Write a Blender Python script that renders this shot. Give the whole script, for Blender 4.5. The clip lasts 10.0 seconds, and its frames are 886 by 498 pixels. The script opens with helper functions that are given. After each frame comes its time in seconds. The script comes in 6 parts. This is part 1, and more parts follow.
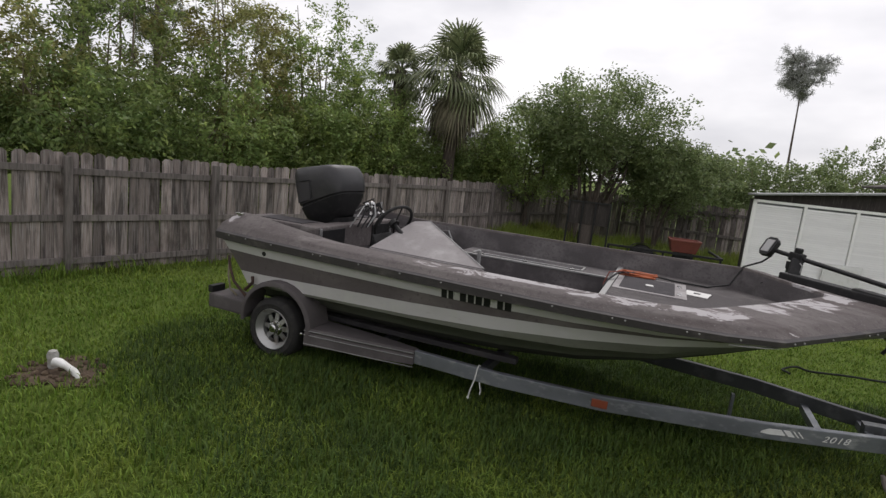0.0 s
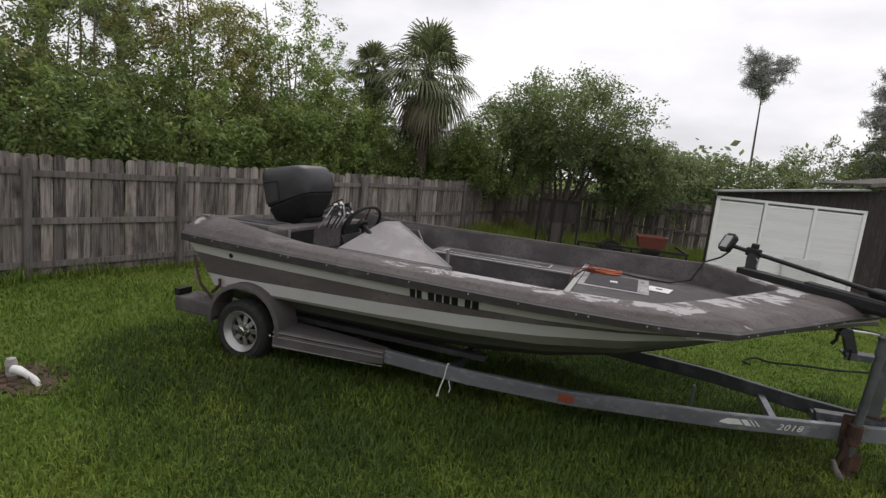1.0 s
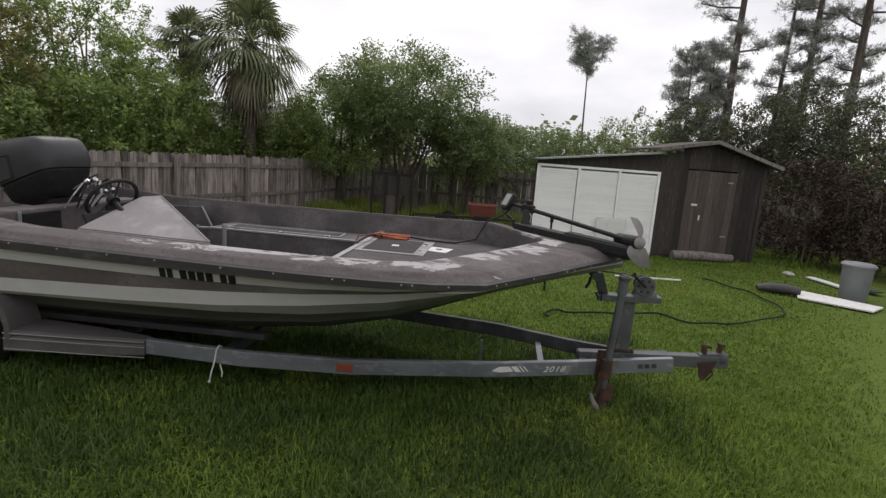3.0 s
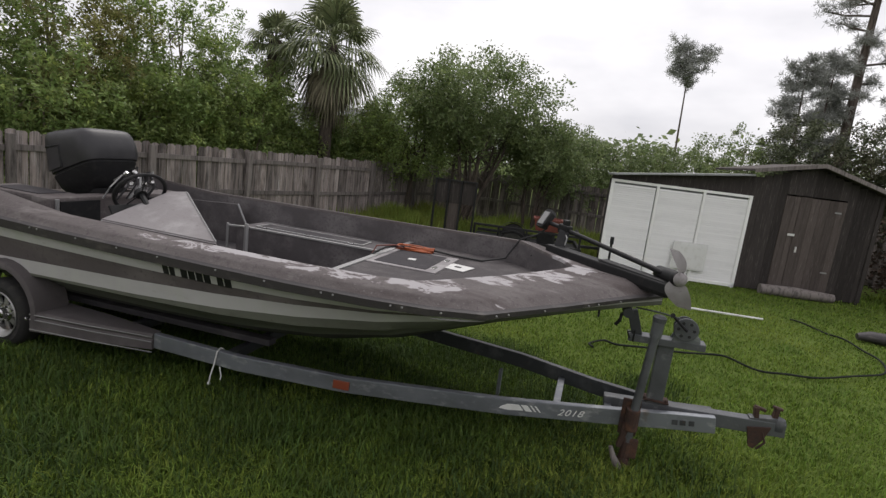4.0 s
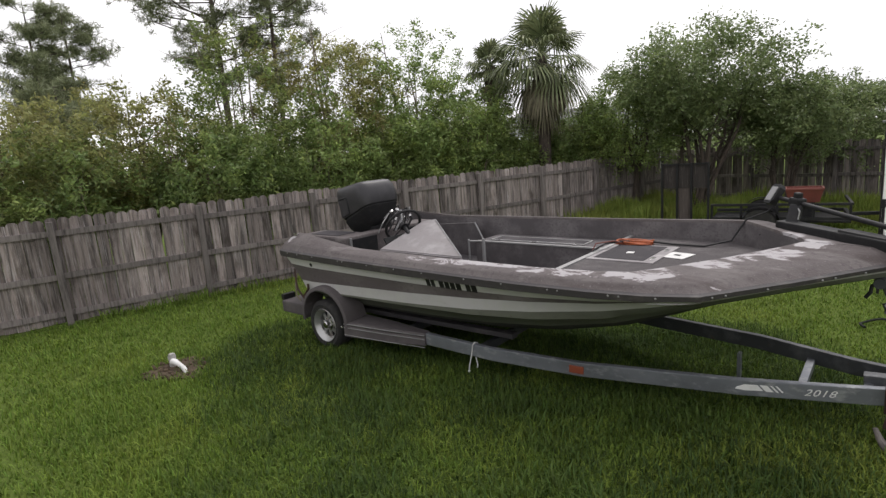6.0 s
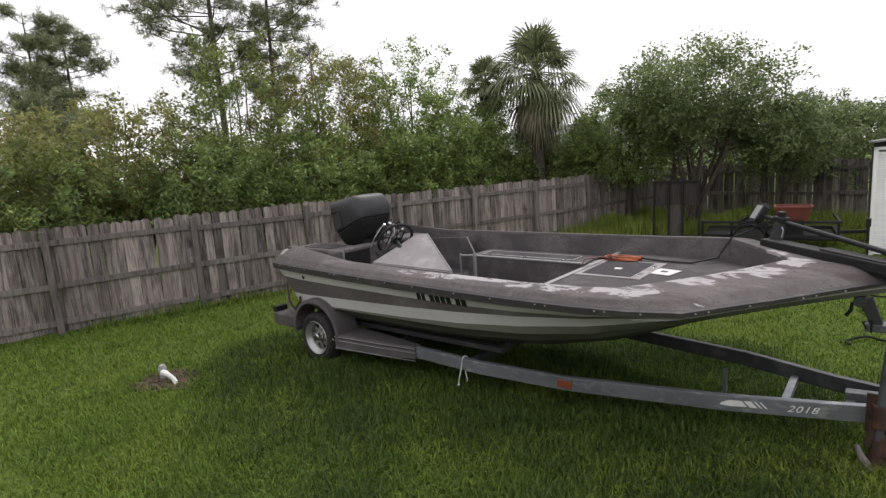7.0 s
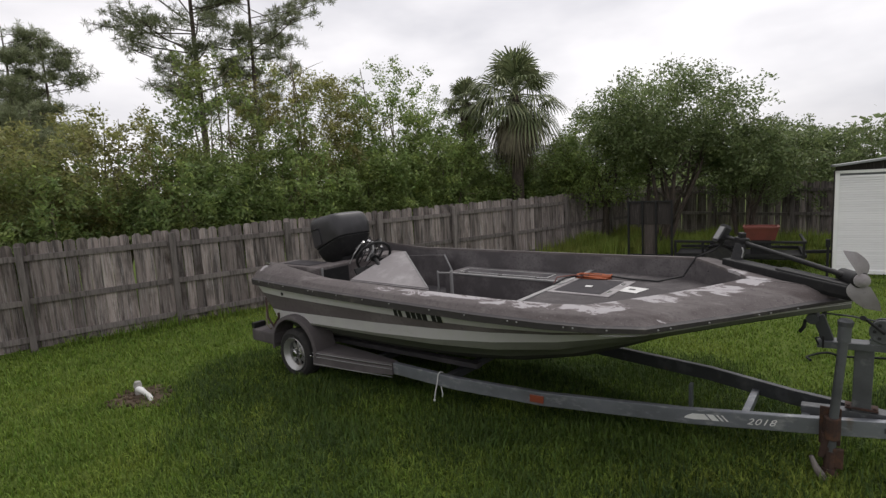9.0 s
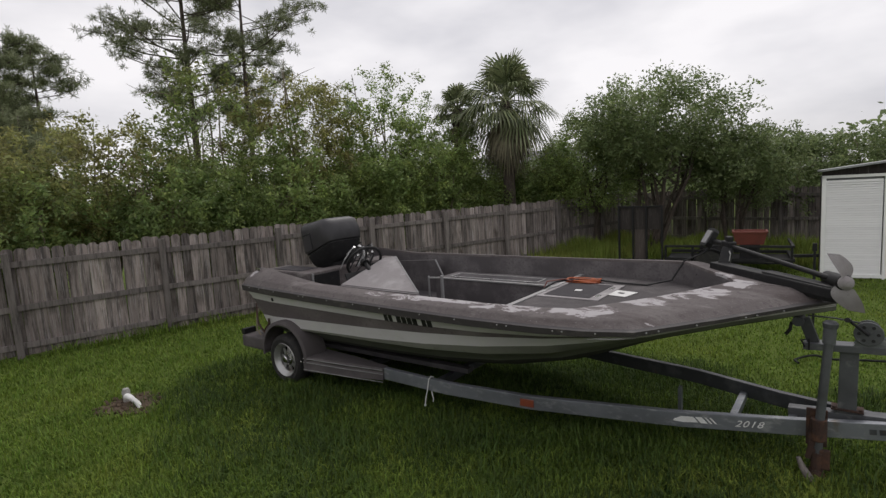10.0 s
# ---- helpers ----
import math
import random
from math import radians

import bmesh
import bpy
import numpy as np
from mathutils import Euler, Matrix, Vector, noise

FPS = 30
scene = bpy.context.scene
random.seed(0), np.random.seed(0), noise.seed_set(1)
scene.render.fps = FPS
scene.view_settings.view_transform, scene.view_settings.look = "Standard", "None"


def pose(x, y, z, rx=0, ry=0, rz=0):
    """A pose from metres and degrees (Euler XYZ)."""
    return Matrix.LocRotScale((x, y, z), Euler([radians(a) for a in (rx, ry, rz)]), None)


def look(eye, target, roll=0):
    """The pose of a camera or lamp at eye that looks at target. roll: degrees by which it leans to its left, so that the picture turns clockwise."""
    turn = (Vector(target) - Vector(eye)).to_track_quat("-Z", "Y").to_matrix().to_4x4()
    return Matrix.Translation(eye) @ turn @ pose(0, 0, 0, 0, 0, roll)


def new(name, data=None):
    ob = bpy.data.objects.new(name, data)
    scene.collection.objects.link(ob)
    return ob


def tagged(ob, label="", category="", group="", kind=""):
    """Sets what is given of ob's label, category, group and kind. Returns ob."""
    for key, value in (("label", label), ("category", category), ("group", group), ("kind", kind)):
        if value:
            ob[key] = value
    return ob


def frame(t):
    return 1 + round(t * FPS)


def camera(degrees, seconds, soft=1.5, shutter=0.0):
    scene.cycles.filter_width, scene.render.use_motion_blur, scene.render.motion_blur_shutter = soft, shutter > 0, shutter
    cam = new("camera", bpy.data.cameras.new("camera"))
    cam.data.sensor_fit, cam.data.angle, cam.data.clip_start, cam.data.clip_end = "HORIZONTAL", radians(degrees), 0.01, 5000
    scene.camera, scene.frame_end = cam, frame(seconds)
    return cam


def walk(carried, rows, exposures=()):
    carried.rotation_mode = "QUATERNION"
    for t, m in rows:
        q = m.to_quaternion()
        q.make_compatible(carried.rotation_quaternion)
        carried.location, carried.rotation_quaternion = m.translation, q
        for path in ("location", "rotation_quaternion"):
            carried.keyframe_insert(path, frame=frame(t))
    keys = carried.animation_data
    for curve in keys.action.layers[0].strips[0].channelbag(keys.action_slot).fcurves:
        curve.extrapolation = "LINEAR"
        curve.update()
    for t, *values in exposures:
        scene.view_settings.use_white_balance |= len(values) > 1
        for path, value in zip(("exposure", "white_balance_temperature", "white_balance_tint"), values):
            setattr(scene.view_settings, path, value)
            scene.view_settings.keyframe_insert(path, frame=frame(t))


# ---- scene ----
# ---------------------------------------------------------------- camera
cam = camera(79.44, 10.0, soft=1.4)
PATH = [
    (0, (3.004, -4.670, 1.925), (2.239, -2.850, 1.607), 6.22),
    (0.5, (3.010, -4.683, 1.956), (2.268, -2.855, 1.629), 6.27),
    (1, (3.070, -4.680, 1.946), (2.391, -2.826, 1.632), 5.93),
    (1.5, (3.126, -4.542, 1.897), (2.572, -2.644, 1.596), 5.63),
    (2, (3.275, -4.526, 1.895), (2.882, -2.587, 1.602), 5.07),
    (2.5, (3.609, -4.464, 1.866), (3.330, -2.507, 1.560), 4.23),
    (2.7, (3.685, -4.433, 1.870), (3.470, -2.472, 1.538), 4.25),
    (3.8, (4.185, -3.950, 1.925), (3.832, -2.010, 1.562), 7.1),
    (4, (4.255, -3.890, 1.950), (3.725, -1.990, 1.600), 7.1),
    (4.5, (4.389, -3.765, 1.986), (3.351, -2.092, 1.633), 3.57),
    (5, (4.361, -4.140, 2.070), (3.109, -2.635, 1.665), -2.58),
    (5.5, (4.503, -4.316, 2.074), (3.209, -2.839, 1.692), -4.58),
    (7, (4.693, -4.356, 2.096), (3.413, -2.853, 1.779), -3.82),
    (7.5, (4.727, -4.358, 2.095), (3.455, -2.845, 1.796), -3.66),
    (8, (4.756, -4.380, 2.097), (3.496, -2.853, 1.813), -3.48),
    (8.5, (4.784, -4.404, 2.112), (3.539, -2.862, 1.842), -3.29),
    (9, (4.810, -4.418, 2.118), (3.579, -2.863, 1.860), -3.20),
    (9.5, (4.826, -4.421, 2.094), (3.607, -2.853, 1.855), -3.30),
    (10, (4.837, -4.412, 2.105), (3.626, -2.838, 1.868), -3.28),
]
EXPOSURE = [(t, stops, 6500, 13) for t, stops in [(0.0, 0.14), (2.5, 0.17), (4.5, 0.15), (5.5, 0.44), (7.0, 0.48), (8.0, 0.34), (9.0, 0.09), (10.0, -0.05)]]
walk(cam, [(t, look(eye, aim, roll)) for t, eye, aim, roll in PATH], EXPOSURE)

# ---------------------------------------------------------------- sky and light
world = bpy.data.worlds.new("overcast_sky")
scene.world = world
world.use_nodes = True
wn, wl = world.node_tree.nodes, world.node_tree.links
wn.clear()
w_out = wn.new("ShaderNodeOutputWorld")
w_bg = wn.new("ShaderNodeBackground")
w_sky = wn.new("ShaderNodeTexSky")
w_sky.sky_type = "NISHITA"
w_sky.sun_disc = False
w_sky.sun_elevation = radians(55)
w_sky.sun_rotation = radians(-13)
w_dim = wn.new("ShaderNodeMix")
w_dim.data_type = "RGBA"
w_dim.blend_type = "MULTIPLY"
w_dim.inputs["Factor"].default_value = 1.0
w_dim.inputs["B"].default_value = (0.10, 0.10, 0.10, 1)
w_co = wn.new("ShaderNodeTexCoord")
w_map = wn.new("ShaderNodeMapping")
w_map.inputs["Scale"].default_value = (1.0, 1.0, 2.6)
w_noise = wn.new("ShaderNodeTexNoise")
w_noise.inputs["Scale"].default_value = 2.1
w_noise.inputs["Detail"].default_value = 5.0
w_noise.inputs["Roughness"].default_value = 0.52
w_ramp = wn.new("ShaderNodeValToRGB")
w_ramp.color_ramp.elements[0].position = 0.33
w_ramp.color_ramp.elements[0].color = (0.66, 0.66, 0.685, 1)
w_ramp.color_ramp.elements[1].position = 0.60
w_ramp.color_ramp.elements[1].color = (0.985, 0.972, 0.968, 1)
w_mix = wn.new("ShaderNodeMix")
w_mix.data_type = "RGBA"
w_mix.inputs["Factor"].default_value = 0.93
wl.new(w_sky.outputs[0], w_dim.inputs["A"])
wl.new(w_co.outputs["Generated"], w_map.inputs["Vector"])
wl.new(w_map.outputs[0], w_noise.inputs["Vector"])
wl.new(w_noise.outputs["Fac"], w_ramp.inputs["Fac"])
wl.new(w_dim.outputs["Result"], w_mix.inputs["A"])
wl.new(w_ramp.outputs["Color"], w_mix.inputs["B"])
wl.new(w_mix.outputs["Result"], w_bg.inputs["Color"])
w_bg.inputs["Strength"].default_value = 1.03
wl.new(w_bg.outputs[0], w_out.inputs["Surface"])

sun = new("sun", bpy.data.lights.new("sun", "SUN"))
sun.data.energy = 1.1
sun.data.angle = radians(35)
sun.data.color = (1.0, 0.97, 0.92)
sun.matrix_world = look((-4.0, 14.0, 21.0), (0.0, 0.0, 0.0))

# ---------------------------------------------------------------- materials
def mat(name, base, rough=0.7, metal=0.0, layers=(), bump=None, vary=0.0, island=0.0, through_light=0.0, spec=0.5):
    """Layers: (noise scale, colour, low, high, stretch) laid over the base, one after another."""
    m = bpy.data.materials.new(name)
    m.use_nodes = True
    n, l = m.node_tree.nodes, m.node_tree.links
    b = n["Principled BSDF"]
    b.inputs["Roughness"].default_value = rough
    b.inputs["Metallic"].default_value = metal
    b.inputs["Specular IOR Level"].default_value = spec
    co = n.new("ShaderNodeTexCoord")
    rgb = n.new("ShaderNodeRGB")
    rgb.outputs[0].default_value = (*base, 1)
    last = rgb.outputs[0]
    for scale, colour, low, high, stretch in layers:
        mp = n.new("ShaderNodeMapping")
        mp.inputs["Scale"].default_value = stretch
        nz = n.new("ShaderNodeTexNoise")
        nz.inputs["Scale"].default_value = scale
        nz.inputs["Detail"].default_value = 4.0
        nz.inputs["Roughness"].default_value = 0.6
        if vary:
            info = n.new("ShaderNodeObjectInfo")
            off = n.new("ShaderNodeVectorMath")
            off.operation = "SCALE"
            off.inputs[0].default_value = (37.0, 19.0, 53.0)
            l.new(info.outputs["Random"], off.inputs["Scale"])
            l.new(off.outputs[0], mp.inputs["Location"])
        rr = n.new("ShaderNodeMapRange")
        rr.inputs["From Min"].default_value = low
        rr.inputs["From Max"].default_value = high
        mx = n.new("ShaderNodeMix")
        mx.data_type = "RGBA"
        mx.inputs["B"].default_value = (*colour, 1)
        l.new(co.outputs["Object"], mp.inputs["Vector"])
        l.new(mp.outputs[0], nz.inputs["Vector"])
        l.new(nz.outputs["Fac"], rr.inputs["Value"])
        l.new(rr.outputs[0], mx.inputs["Factor"])
        l.new(last, mx.inputs["A"])
        last = mx.outputs["Result"]
    if vary or island:
        hs = n.new("ShaderNodeHueSaturation")
        if island:
            src = n.new("ShaderNodeNewGeometry").outputs["Random Per Island"]
            amount = island
        else:
            src = n.new("ShaderNodeObjectInfo").outputs["Random"]
            amount = vary
        vr = n.new("ShaderNodeMapRange")
        vr.inputs["To Min"].default_value = 1 - amount
        vr.inputs["To Max"].default_value = 1 + amount
        l.new(src, vr.inputs["Value"])
        l.new(vr.outputs[0], hs.inputs["Value"])
        if island:
            frac = n.new("ShaderNodeMath")
            frac.operation = "MULTIPLY"
            frac.inputs[1].default_value = 7.31
            fr2 = n.new("ShaderNodeMath")
            fr2.operation = "FRACT"
            hr = n.new("ShaderNodeMapRange")
            hr.inputs["To Min"].default_value = 0.485
            hr.inputs["To Max"].default_value = 0.515
            l.new(src, frac.inputs[0])
            l.new(frac.outputs[0], fr2.inputs[0])
            l.new(fr2.outputs[0], hr.inputs["Value"])
            l.new(hr.outputs[0], hs.inputs["Hue"])
        l.new(last, hs.inputs["Color"])
        last = hs.outputs[0]
    l.new(last, b.inputs["Base Color"])
    if bump:
        scale, strength, stretch = bump
        mp = n.new("ShaderNodeMapping")
        mp.inputs["Scale"].default_value = stretch
        nz = n.new("ShaderNodeTexNoise")
        nz.inputs["Scale"].default_value = scale
        nz.inputs["Detail"].default_value = 3.0
        bp = n.new("ShaderNodeBump")
        bp.inputs["Strength"].default_value = strength
        bp.inputs["Distance"].default_value = 0.01
        l.new(co.outputs["Object"], mp.inputs["Vector"])
        l.new(mp.outputs[0], nz.inputs["Vector"])
        l.new(nz.outputs["Fac"], bp.inputs["Height"])
        l.new(bp.outputs[0], b.inputs["Normal"])
    if through_light:
        tr = n.new("ShaderNodeBsdfTranslucent")
        sh = n.new("ShaderNodeMixShader")
        sh.inputs[0].default_value = through_light
        out = n["Material Output"]
        l.new(last, tr.inputs["Color"])
        l.new(b.outputs[0], sh.inputs[1])
        l.new(tr.outputs[0], sh.inputs[2])
        l.new(sh.outputs[0], out.inputs["Surface"])
    return m


U = (1, 1, 1)
M = {}
M["soil_lawn"] = mat("lawn", (0.105, 0.150, 0.030), 0.95, layers=[
    (0.55, (0.110, 0.150, 0.030), 0.48, 0.68, U), (3.0, (0.075, 0.110, 0.022), 0.5, 0.7, U), (40, (0.060, 0.082, 0.020), 0.45, 0.65, U)],
    bump=(45, 0.8, U), spec=0.1)
M["blade"] = mat("grass_blade", (0.142, 0.214, 0.034), 0.6, layers=[
    (0.33, (0.215, 0.268, 0.048), 0.48, 0.72, U), (1.7, (0.100, 0.164, 0.027), 0.48, 0.7, U)], island=0.40, through_light=0.3, spec=0.2)
# darker than the lawn blade: shade about the trailer put into the colour
M["long_blade_shaded"] = mat("shaded_long_grass_blade", (0.052, 0.088, 0.021), 0.6, layers=[(0.9, (0.090, 0.142, 0.030), 0.45, 0.68, U)], island=0.42, through_light=0.25, spec=0.2)
M["weed"] = mat("weed_blade", (0.195, 0.252, 0.052), 0.6, layers=[(0.9, (0.235, 0.265, 0.065), 0.45, 0.65, U)], island=0.3, through_light=0.35, spec=0.2)
M["dirt"] = mat("dirt", (0.075, 0.050, 0.032), 0.95, layers=[(9, (0.13, 0.095, 0.06), 0.5, 0.7, U), (60, (0.03, 0.02, 0.012), 0.5, 0.7, U)], bump=(50, 1.0, U))
M["picket"] = mat("weathered_picket", (0.315, 0.266, 0.248), 0.9, layers=[
    (3.0, (0.108, 0.095, 0.090), 0.43, 0.64, (6, 6, 0.5)), (9, (0.42, 0.39, 0.385), 0.52, 0.68, (11, 11, 0.30)), (2.2, (0.065, 0.052, 0.045), 0.54, 0.72, (1, 1, 0.5)), (26, (0.06, 0.05, 0.043), 0.58, 0.72, (6, 6, 0.12)), (34, (0.50, 0.455, 0.43), 0.62, 0.74, (7, 7, 0.10))],
    bump=(14, 0.9, (9, 9, 0.4)), vary=0.48, spec=0.2)
M["post"] = mat("weathered_post", (0.215, 0.190, 0.180), 0.9, layers=[
    (5, (0.08, 0.071, 0.067), 0.45, 0.7, (5, 5, 0.4)), (20, (0.26, 0.24, 0.235), 0.55, 0.75, (6, 6, 0.4))], bump=(18, 0.6, (6, 6, 0.4)), vary=0.18, spec=0.2)
M["leaf_hedge"] = mat("hedge_leaf", (0.190, 0.262, 0.090), 0.45, layers=[(0.8, (0.150, 0.165, 0.050), 0.45, 0.65, U), (2.6, (0.34, 0.42, 0.13), 0.52, 0.68, U)], island=0.42, through_light=0.48, spec=0.35)
M["leaf_light"] = mat("light_leaf", (0.230, 0.312, 0.105), 0.45, layers=[(0.9, (0.15, 0.19, 0.05), 0.45, 0.65, U), (2.6, (0.40, 0.49, 0.15), 0.52, 0.68, U)], island=0.42, through_light=0.48, spec=0.35)
M["leaf_olive"] = mat("olive_leaf", (0.285, 0.300, 0.115), 0.5, layers=[(0.9, (0.21, 0.185, 0.07), 0.45, 0.65, U), (2.6, (0.43, 0.44, 0.15), 0.52, 0.68, U)], island=0.42, through_light=0.45, spec=0.35)
M["leaf_dark"] = mat("dark_leaf", (0.205, 0.262, 0.110), 0.5, layers=[(0.8, (0.125, 0.170, 0.060), 0.45, 0.65, U), (2.2, (0.29, 0.35, 0.14), 0.54, 0.70, U)], island=0.35, through_light=0.45, spec=0.5)
# leaf colour darkened in place of shade from the tall trees overhead
M["leaf_shaded"] = mat("deep_shade_leaf", (0.098, 0.115, 0.064), 0.6, layers=[(1.2, (0.115, 0.108, 0.064), 0.5, 0.68, U)], island=0.4, through_light=0.2, spec=0.25)
# brown foliage, its colour taken near black for the deep shade beside the shed
M["leaf_brown"] = mat("shade_dark_brown_leaf", (0.062, 0.043, 0.034), 0.75, layers=[(1.4, (0.095, 0.060, 0.045), 0.5, 0.68, U), (0.8, (0.045, 0.048, 0.028), 0.52, 0.66, U)], island=0.4, through_light=0.15, spec=0.15)
M["needle"] = mat("pine_needle", (0.225, 0.252, 0.145), 0.55, layers=[(0.8, (0.15, 0.175, 0.085), 0.45, 0.65, U)], island=0.4, through_light=0.2, spec=0.25)
# far needles paled and greyed: distance haze put into their colour
M["needle_hazed"] = mat("hazed_pine_needle", (0.30, 0.31, 0.285), 0.7, island=0.35, through_light=0.2, spec=0.2)
M["palm_leaf"] = mat("palm_leaf", (0.205, 0.232, 0.120), 0.5, layers=[(2, (0.12, 0.155, 0.065), 0.45, 0.65, U)], island=0.35, through_light=0.25, spec=0.45)
M["palm_dead"] = mat("dead_palm_leaf", (0.20, 0.18, 0.120), 0.8, island=0.35, through_light=0.2)
M["twig"] = mat("pale_twig", (0.20, 0.17, 0.12), 0.9, layers=[(8, (0.11, 0.09, 0.065), 0.45, 0.65, (3, 3, 0.7))], bump=(14, 0.6, (3, 3, 0.6)))
M["bark"] = mat("bark", (0.095, 0.075, 0.06), 0.95, layers=[(8, (0.045, 0.036, 0.03), 0.45, 0.65, (3, 3, 0.7))], bump=(14, 1.0, (3, 3, 0.6)))
M["pine_bark"] = mat("pine_bark", (0.12, 0.095, 0.08), 0.95, layers=[(6, (0.05, 0.04, 0.034), 0.45, 0.65, (3, 3, 0.7))], bump=(10, 1.0, (3, 3, 0.6)))
M["hull_white"] = mat("faded_white_gelcoat", (0.525, 0.512, 0.518), 0.42, layers=[
    (2.5, (0.41, 0.40, 0.395), 0.5, 0.75, (0.4, 1, 1)), (14, (0.36, 0.35, 0.32), 0.62, 0.8, (0.5, 1, 2)), (3, (0.50, 0.50, 0.48), 0.5, 0.7, (3, 1, 0.3))], bump=(90, 0.06, U), spec=0.45)
M["hull_brown"] = mat("chalky_brown_gelcoat", (0.1003, 0.085, 0.0867), 0.8, layers=[
    (3, (0.16, 0.14, 0.14), 0.48, 0.72, (0.5, 1, 1)), (22, (0.075, 0.064, 0.064), 0.55, 0.75, U)], bump=(80, 0.08, U))
M["hull_bottom"] = mat("grey_olive_bottom", (0.145, 0.150, 0.125), 0.55, layers=[
    (2.4, (0.095, 0.098, 0.078), 0.45, 0.7, (0.4, 1, 1)), (18, (0.10, 0.10, 0.08), 0.58, 0.78, U)], bump=(60, 0.1, U))
# underside colour darkened to stand in for shadow below the boat
M["hull_keel"] = mat("shade_dark_keel", (0.045, 0.045, 0.040), 0.7, layers=[(3, (0.030, 0.029, 0.027), 0.45, 0.7, U)], bump=(50, 0.2, U))
M["post_steel"] = mat("dull_grey_post_steel", (0.110, 0.116, 0.124), 0.55, 0.3, layers=[(4, (0.075, 0.078, 0.082), 0.45, 0.7, U), (15, (0.19, 0.195, 0.20), 0.58, 0.76, U), (9, (0.11, 0.075, 0.055), 0.66, 0.8, U)], bump=(70, 0.15, U))
M["rub"] = mat("black_rubrail", (0.045, 0.040, 0.042), 0.6, layers=[(12, (0.10, 0.09, 0.085), 0.52, 0.74, (0.5, 1, 1))], bump=(60, 0.2, U))
M["deck"] = mat("worn_deck_carpet", (0.0853, 0.078, 0.0795), 0.8, layers=[(2.3, (0.155, 0.142, 0.142), 0.46, 0.7, U), (30, (0.082, 0.074, 0.076), 0.5, 0.72, U)], bump=(160, 0.5, U), spec=0.15)
M["inner"] = mat("speckled_inner_liner", (0.0714, 0.0639, 0.0666), 0.75, layers=[(3, (0.15, 0.138, 0.14), 0.45, 0.7, U), (45, (0.065, 0.056, 0.06), 0.5, 0.72, U)], bump=(90, 0.25, U))
M["cockpit"] = mat("dark_cockpit_carpet", (0.070, 0.066, 0.070), 0.95, layers=[(4, (0.105, 0.098, 0.10), 0.5, 0.7, U)], bump=(120, 0.5, U), spec=0.1)
M["console"] = mat("chalked_grey_console", (0.2422, 0.2253, 0.2278), 0.8, layers=[(5, (0.36, 0.345, 0.345), 0.48, 0.72, U), (40, (0.20, 0.18, 0.185), 0.55, 0.75, U)], bump=(70, 0.15, U))
M["trim"] = mat("dull_aluminium_trim", (0.299, 0.299, 0.299), 0.5, 0.5, layers=[(20, (0.32, 0.31, 0.30), 0.5, 0.7, U)])
M["cowl"] = mat("black_cowl", (0.026, 0.025, 0.028), 0.42, layers=[(5, (0.040, 0.038, 0.041), 0.48, 0.7, U)], bump=(120, 0.05, U), spec=0.45)
M["cowl_panel"] = mat("satin_black_panel", (0.034, 0.032, 0.036), 0.45)
M["black"] = mat("black_plastic", (0.013, 0.013, 0.014), 0.6, layers=[(18, (0.026, 0.025, 0.025), 0.5, 0.72, U)], spec=0.3)
M["rubber"] = mat("tyre_rubber", (0.022, 0.021, 0.021), 0.85, layers=[(14, (0.05, 0.046, 0.04), 0.5, 0.72, U)], bump=(40, 0.3, U))
M["rim"] = mat("dull_silver_rim", (0.40, 0.40, 0.395), 0.34, 0.6, layers=[(10, (0.26, 0.23, 0.20), 0.54, 0.72, U)], spec=0.5)
M["chrome"] = mat("dull_chrome", (0.55, 0.55, 0.55), 0.25, 1.0, layers=[(30, (0.3, 0.28, 0.26), 0.5, 0.7, U)])
M["steel"] = mat("galvanised_frame", (0.228, 0.242, 0.268), 0.42, 0.4, layers=[
    (3, (0.145, 0.155, 0.170), 0.45, 0.7, (0.6, 1, 1)), (16, (0.39, 0.40, 0.41), 0.55, 0.75, (0.5, 1, 1)), (7, (0.16, 0.12, 0.09), 0.66, 0.8, U)], bump=(70, 0.1, U))
M["dark_steel"] = mat("dark_painted_steel", (0.052, 0.055, 0.060), 0.5, 0.3, layers=[(6, (0.12, 0.125, 0.13), 0.5, 0.72, U), (14, (0.10, 0.06, 0.04), 0.64, 0.78, U)])
M["fender"] = mat("faded_brown_fender", (0.082, 0.072, 0.074), 0.8, layers=[(4, (0.13, 0.116, 0.117), 0.48, 0.72, U), (28, (0.09, 0.078, 0.078), 0.54, 0.74, U)], bump=(60, 0.12, U))
M["rust"] = mat("rusty_steel", (0.060, 0.034, 0.026), 0.85, 0.2, layers=[(10, (0.13, 0.065, 0.038), 0.5, 0.7, U), (30, (0.035, 0.026, 0.024), 0.5, 0.7, U)], bump=(60, 0.4, U))
M["amber"] = mat("faded_amber_lens", (0.25, 0.065, 0.034), 0.35, layers=[(20, (0.26, 0.06, 0.03), 0.5, 0.7, U)])
M["white"] = mat("white_plastic", (0.74, 0.74, 0.73), 0.45, layers=[(8, (0.58, 0.57, 0.54), 0.52, 0.75, U)])
M["paper"] = mat("white_label", (0.66, 0.655, 0.64), 0.7, layers=[(12, (0.5, 0.49, 0.47), 0.5, 0.75, U)])
M["ink"] = mat("black_vinyl", (0.012, 0.012, 0.014), 0.5, layers=[(25, (0.03, 0.03, 0.03), 0.5, 0.7, U)])
M["orange"] = mat("orange_cord", (0.36, 0.085, 0.025), 0.6, layers=[(14, (0.22, 0.06, 0.025), 0.5, 0.7, U)])
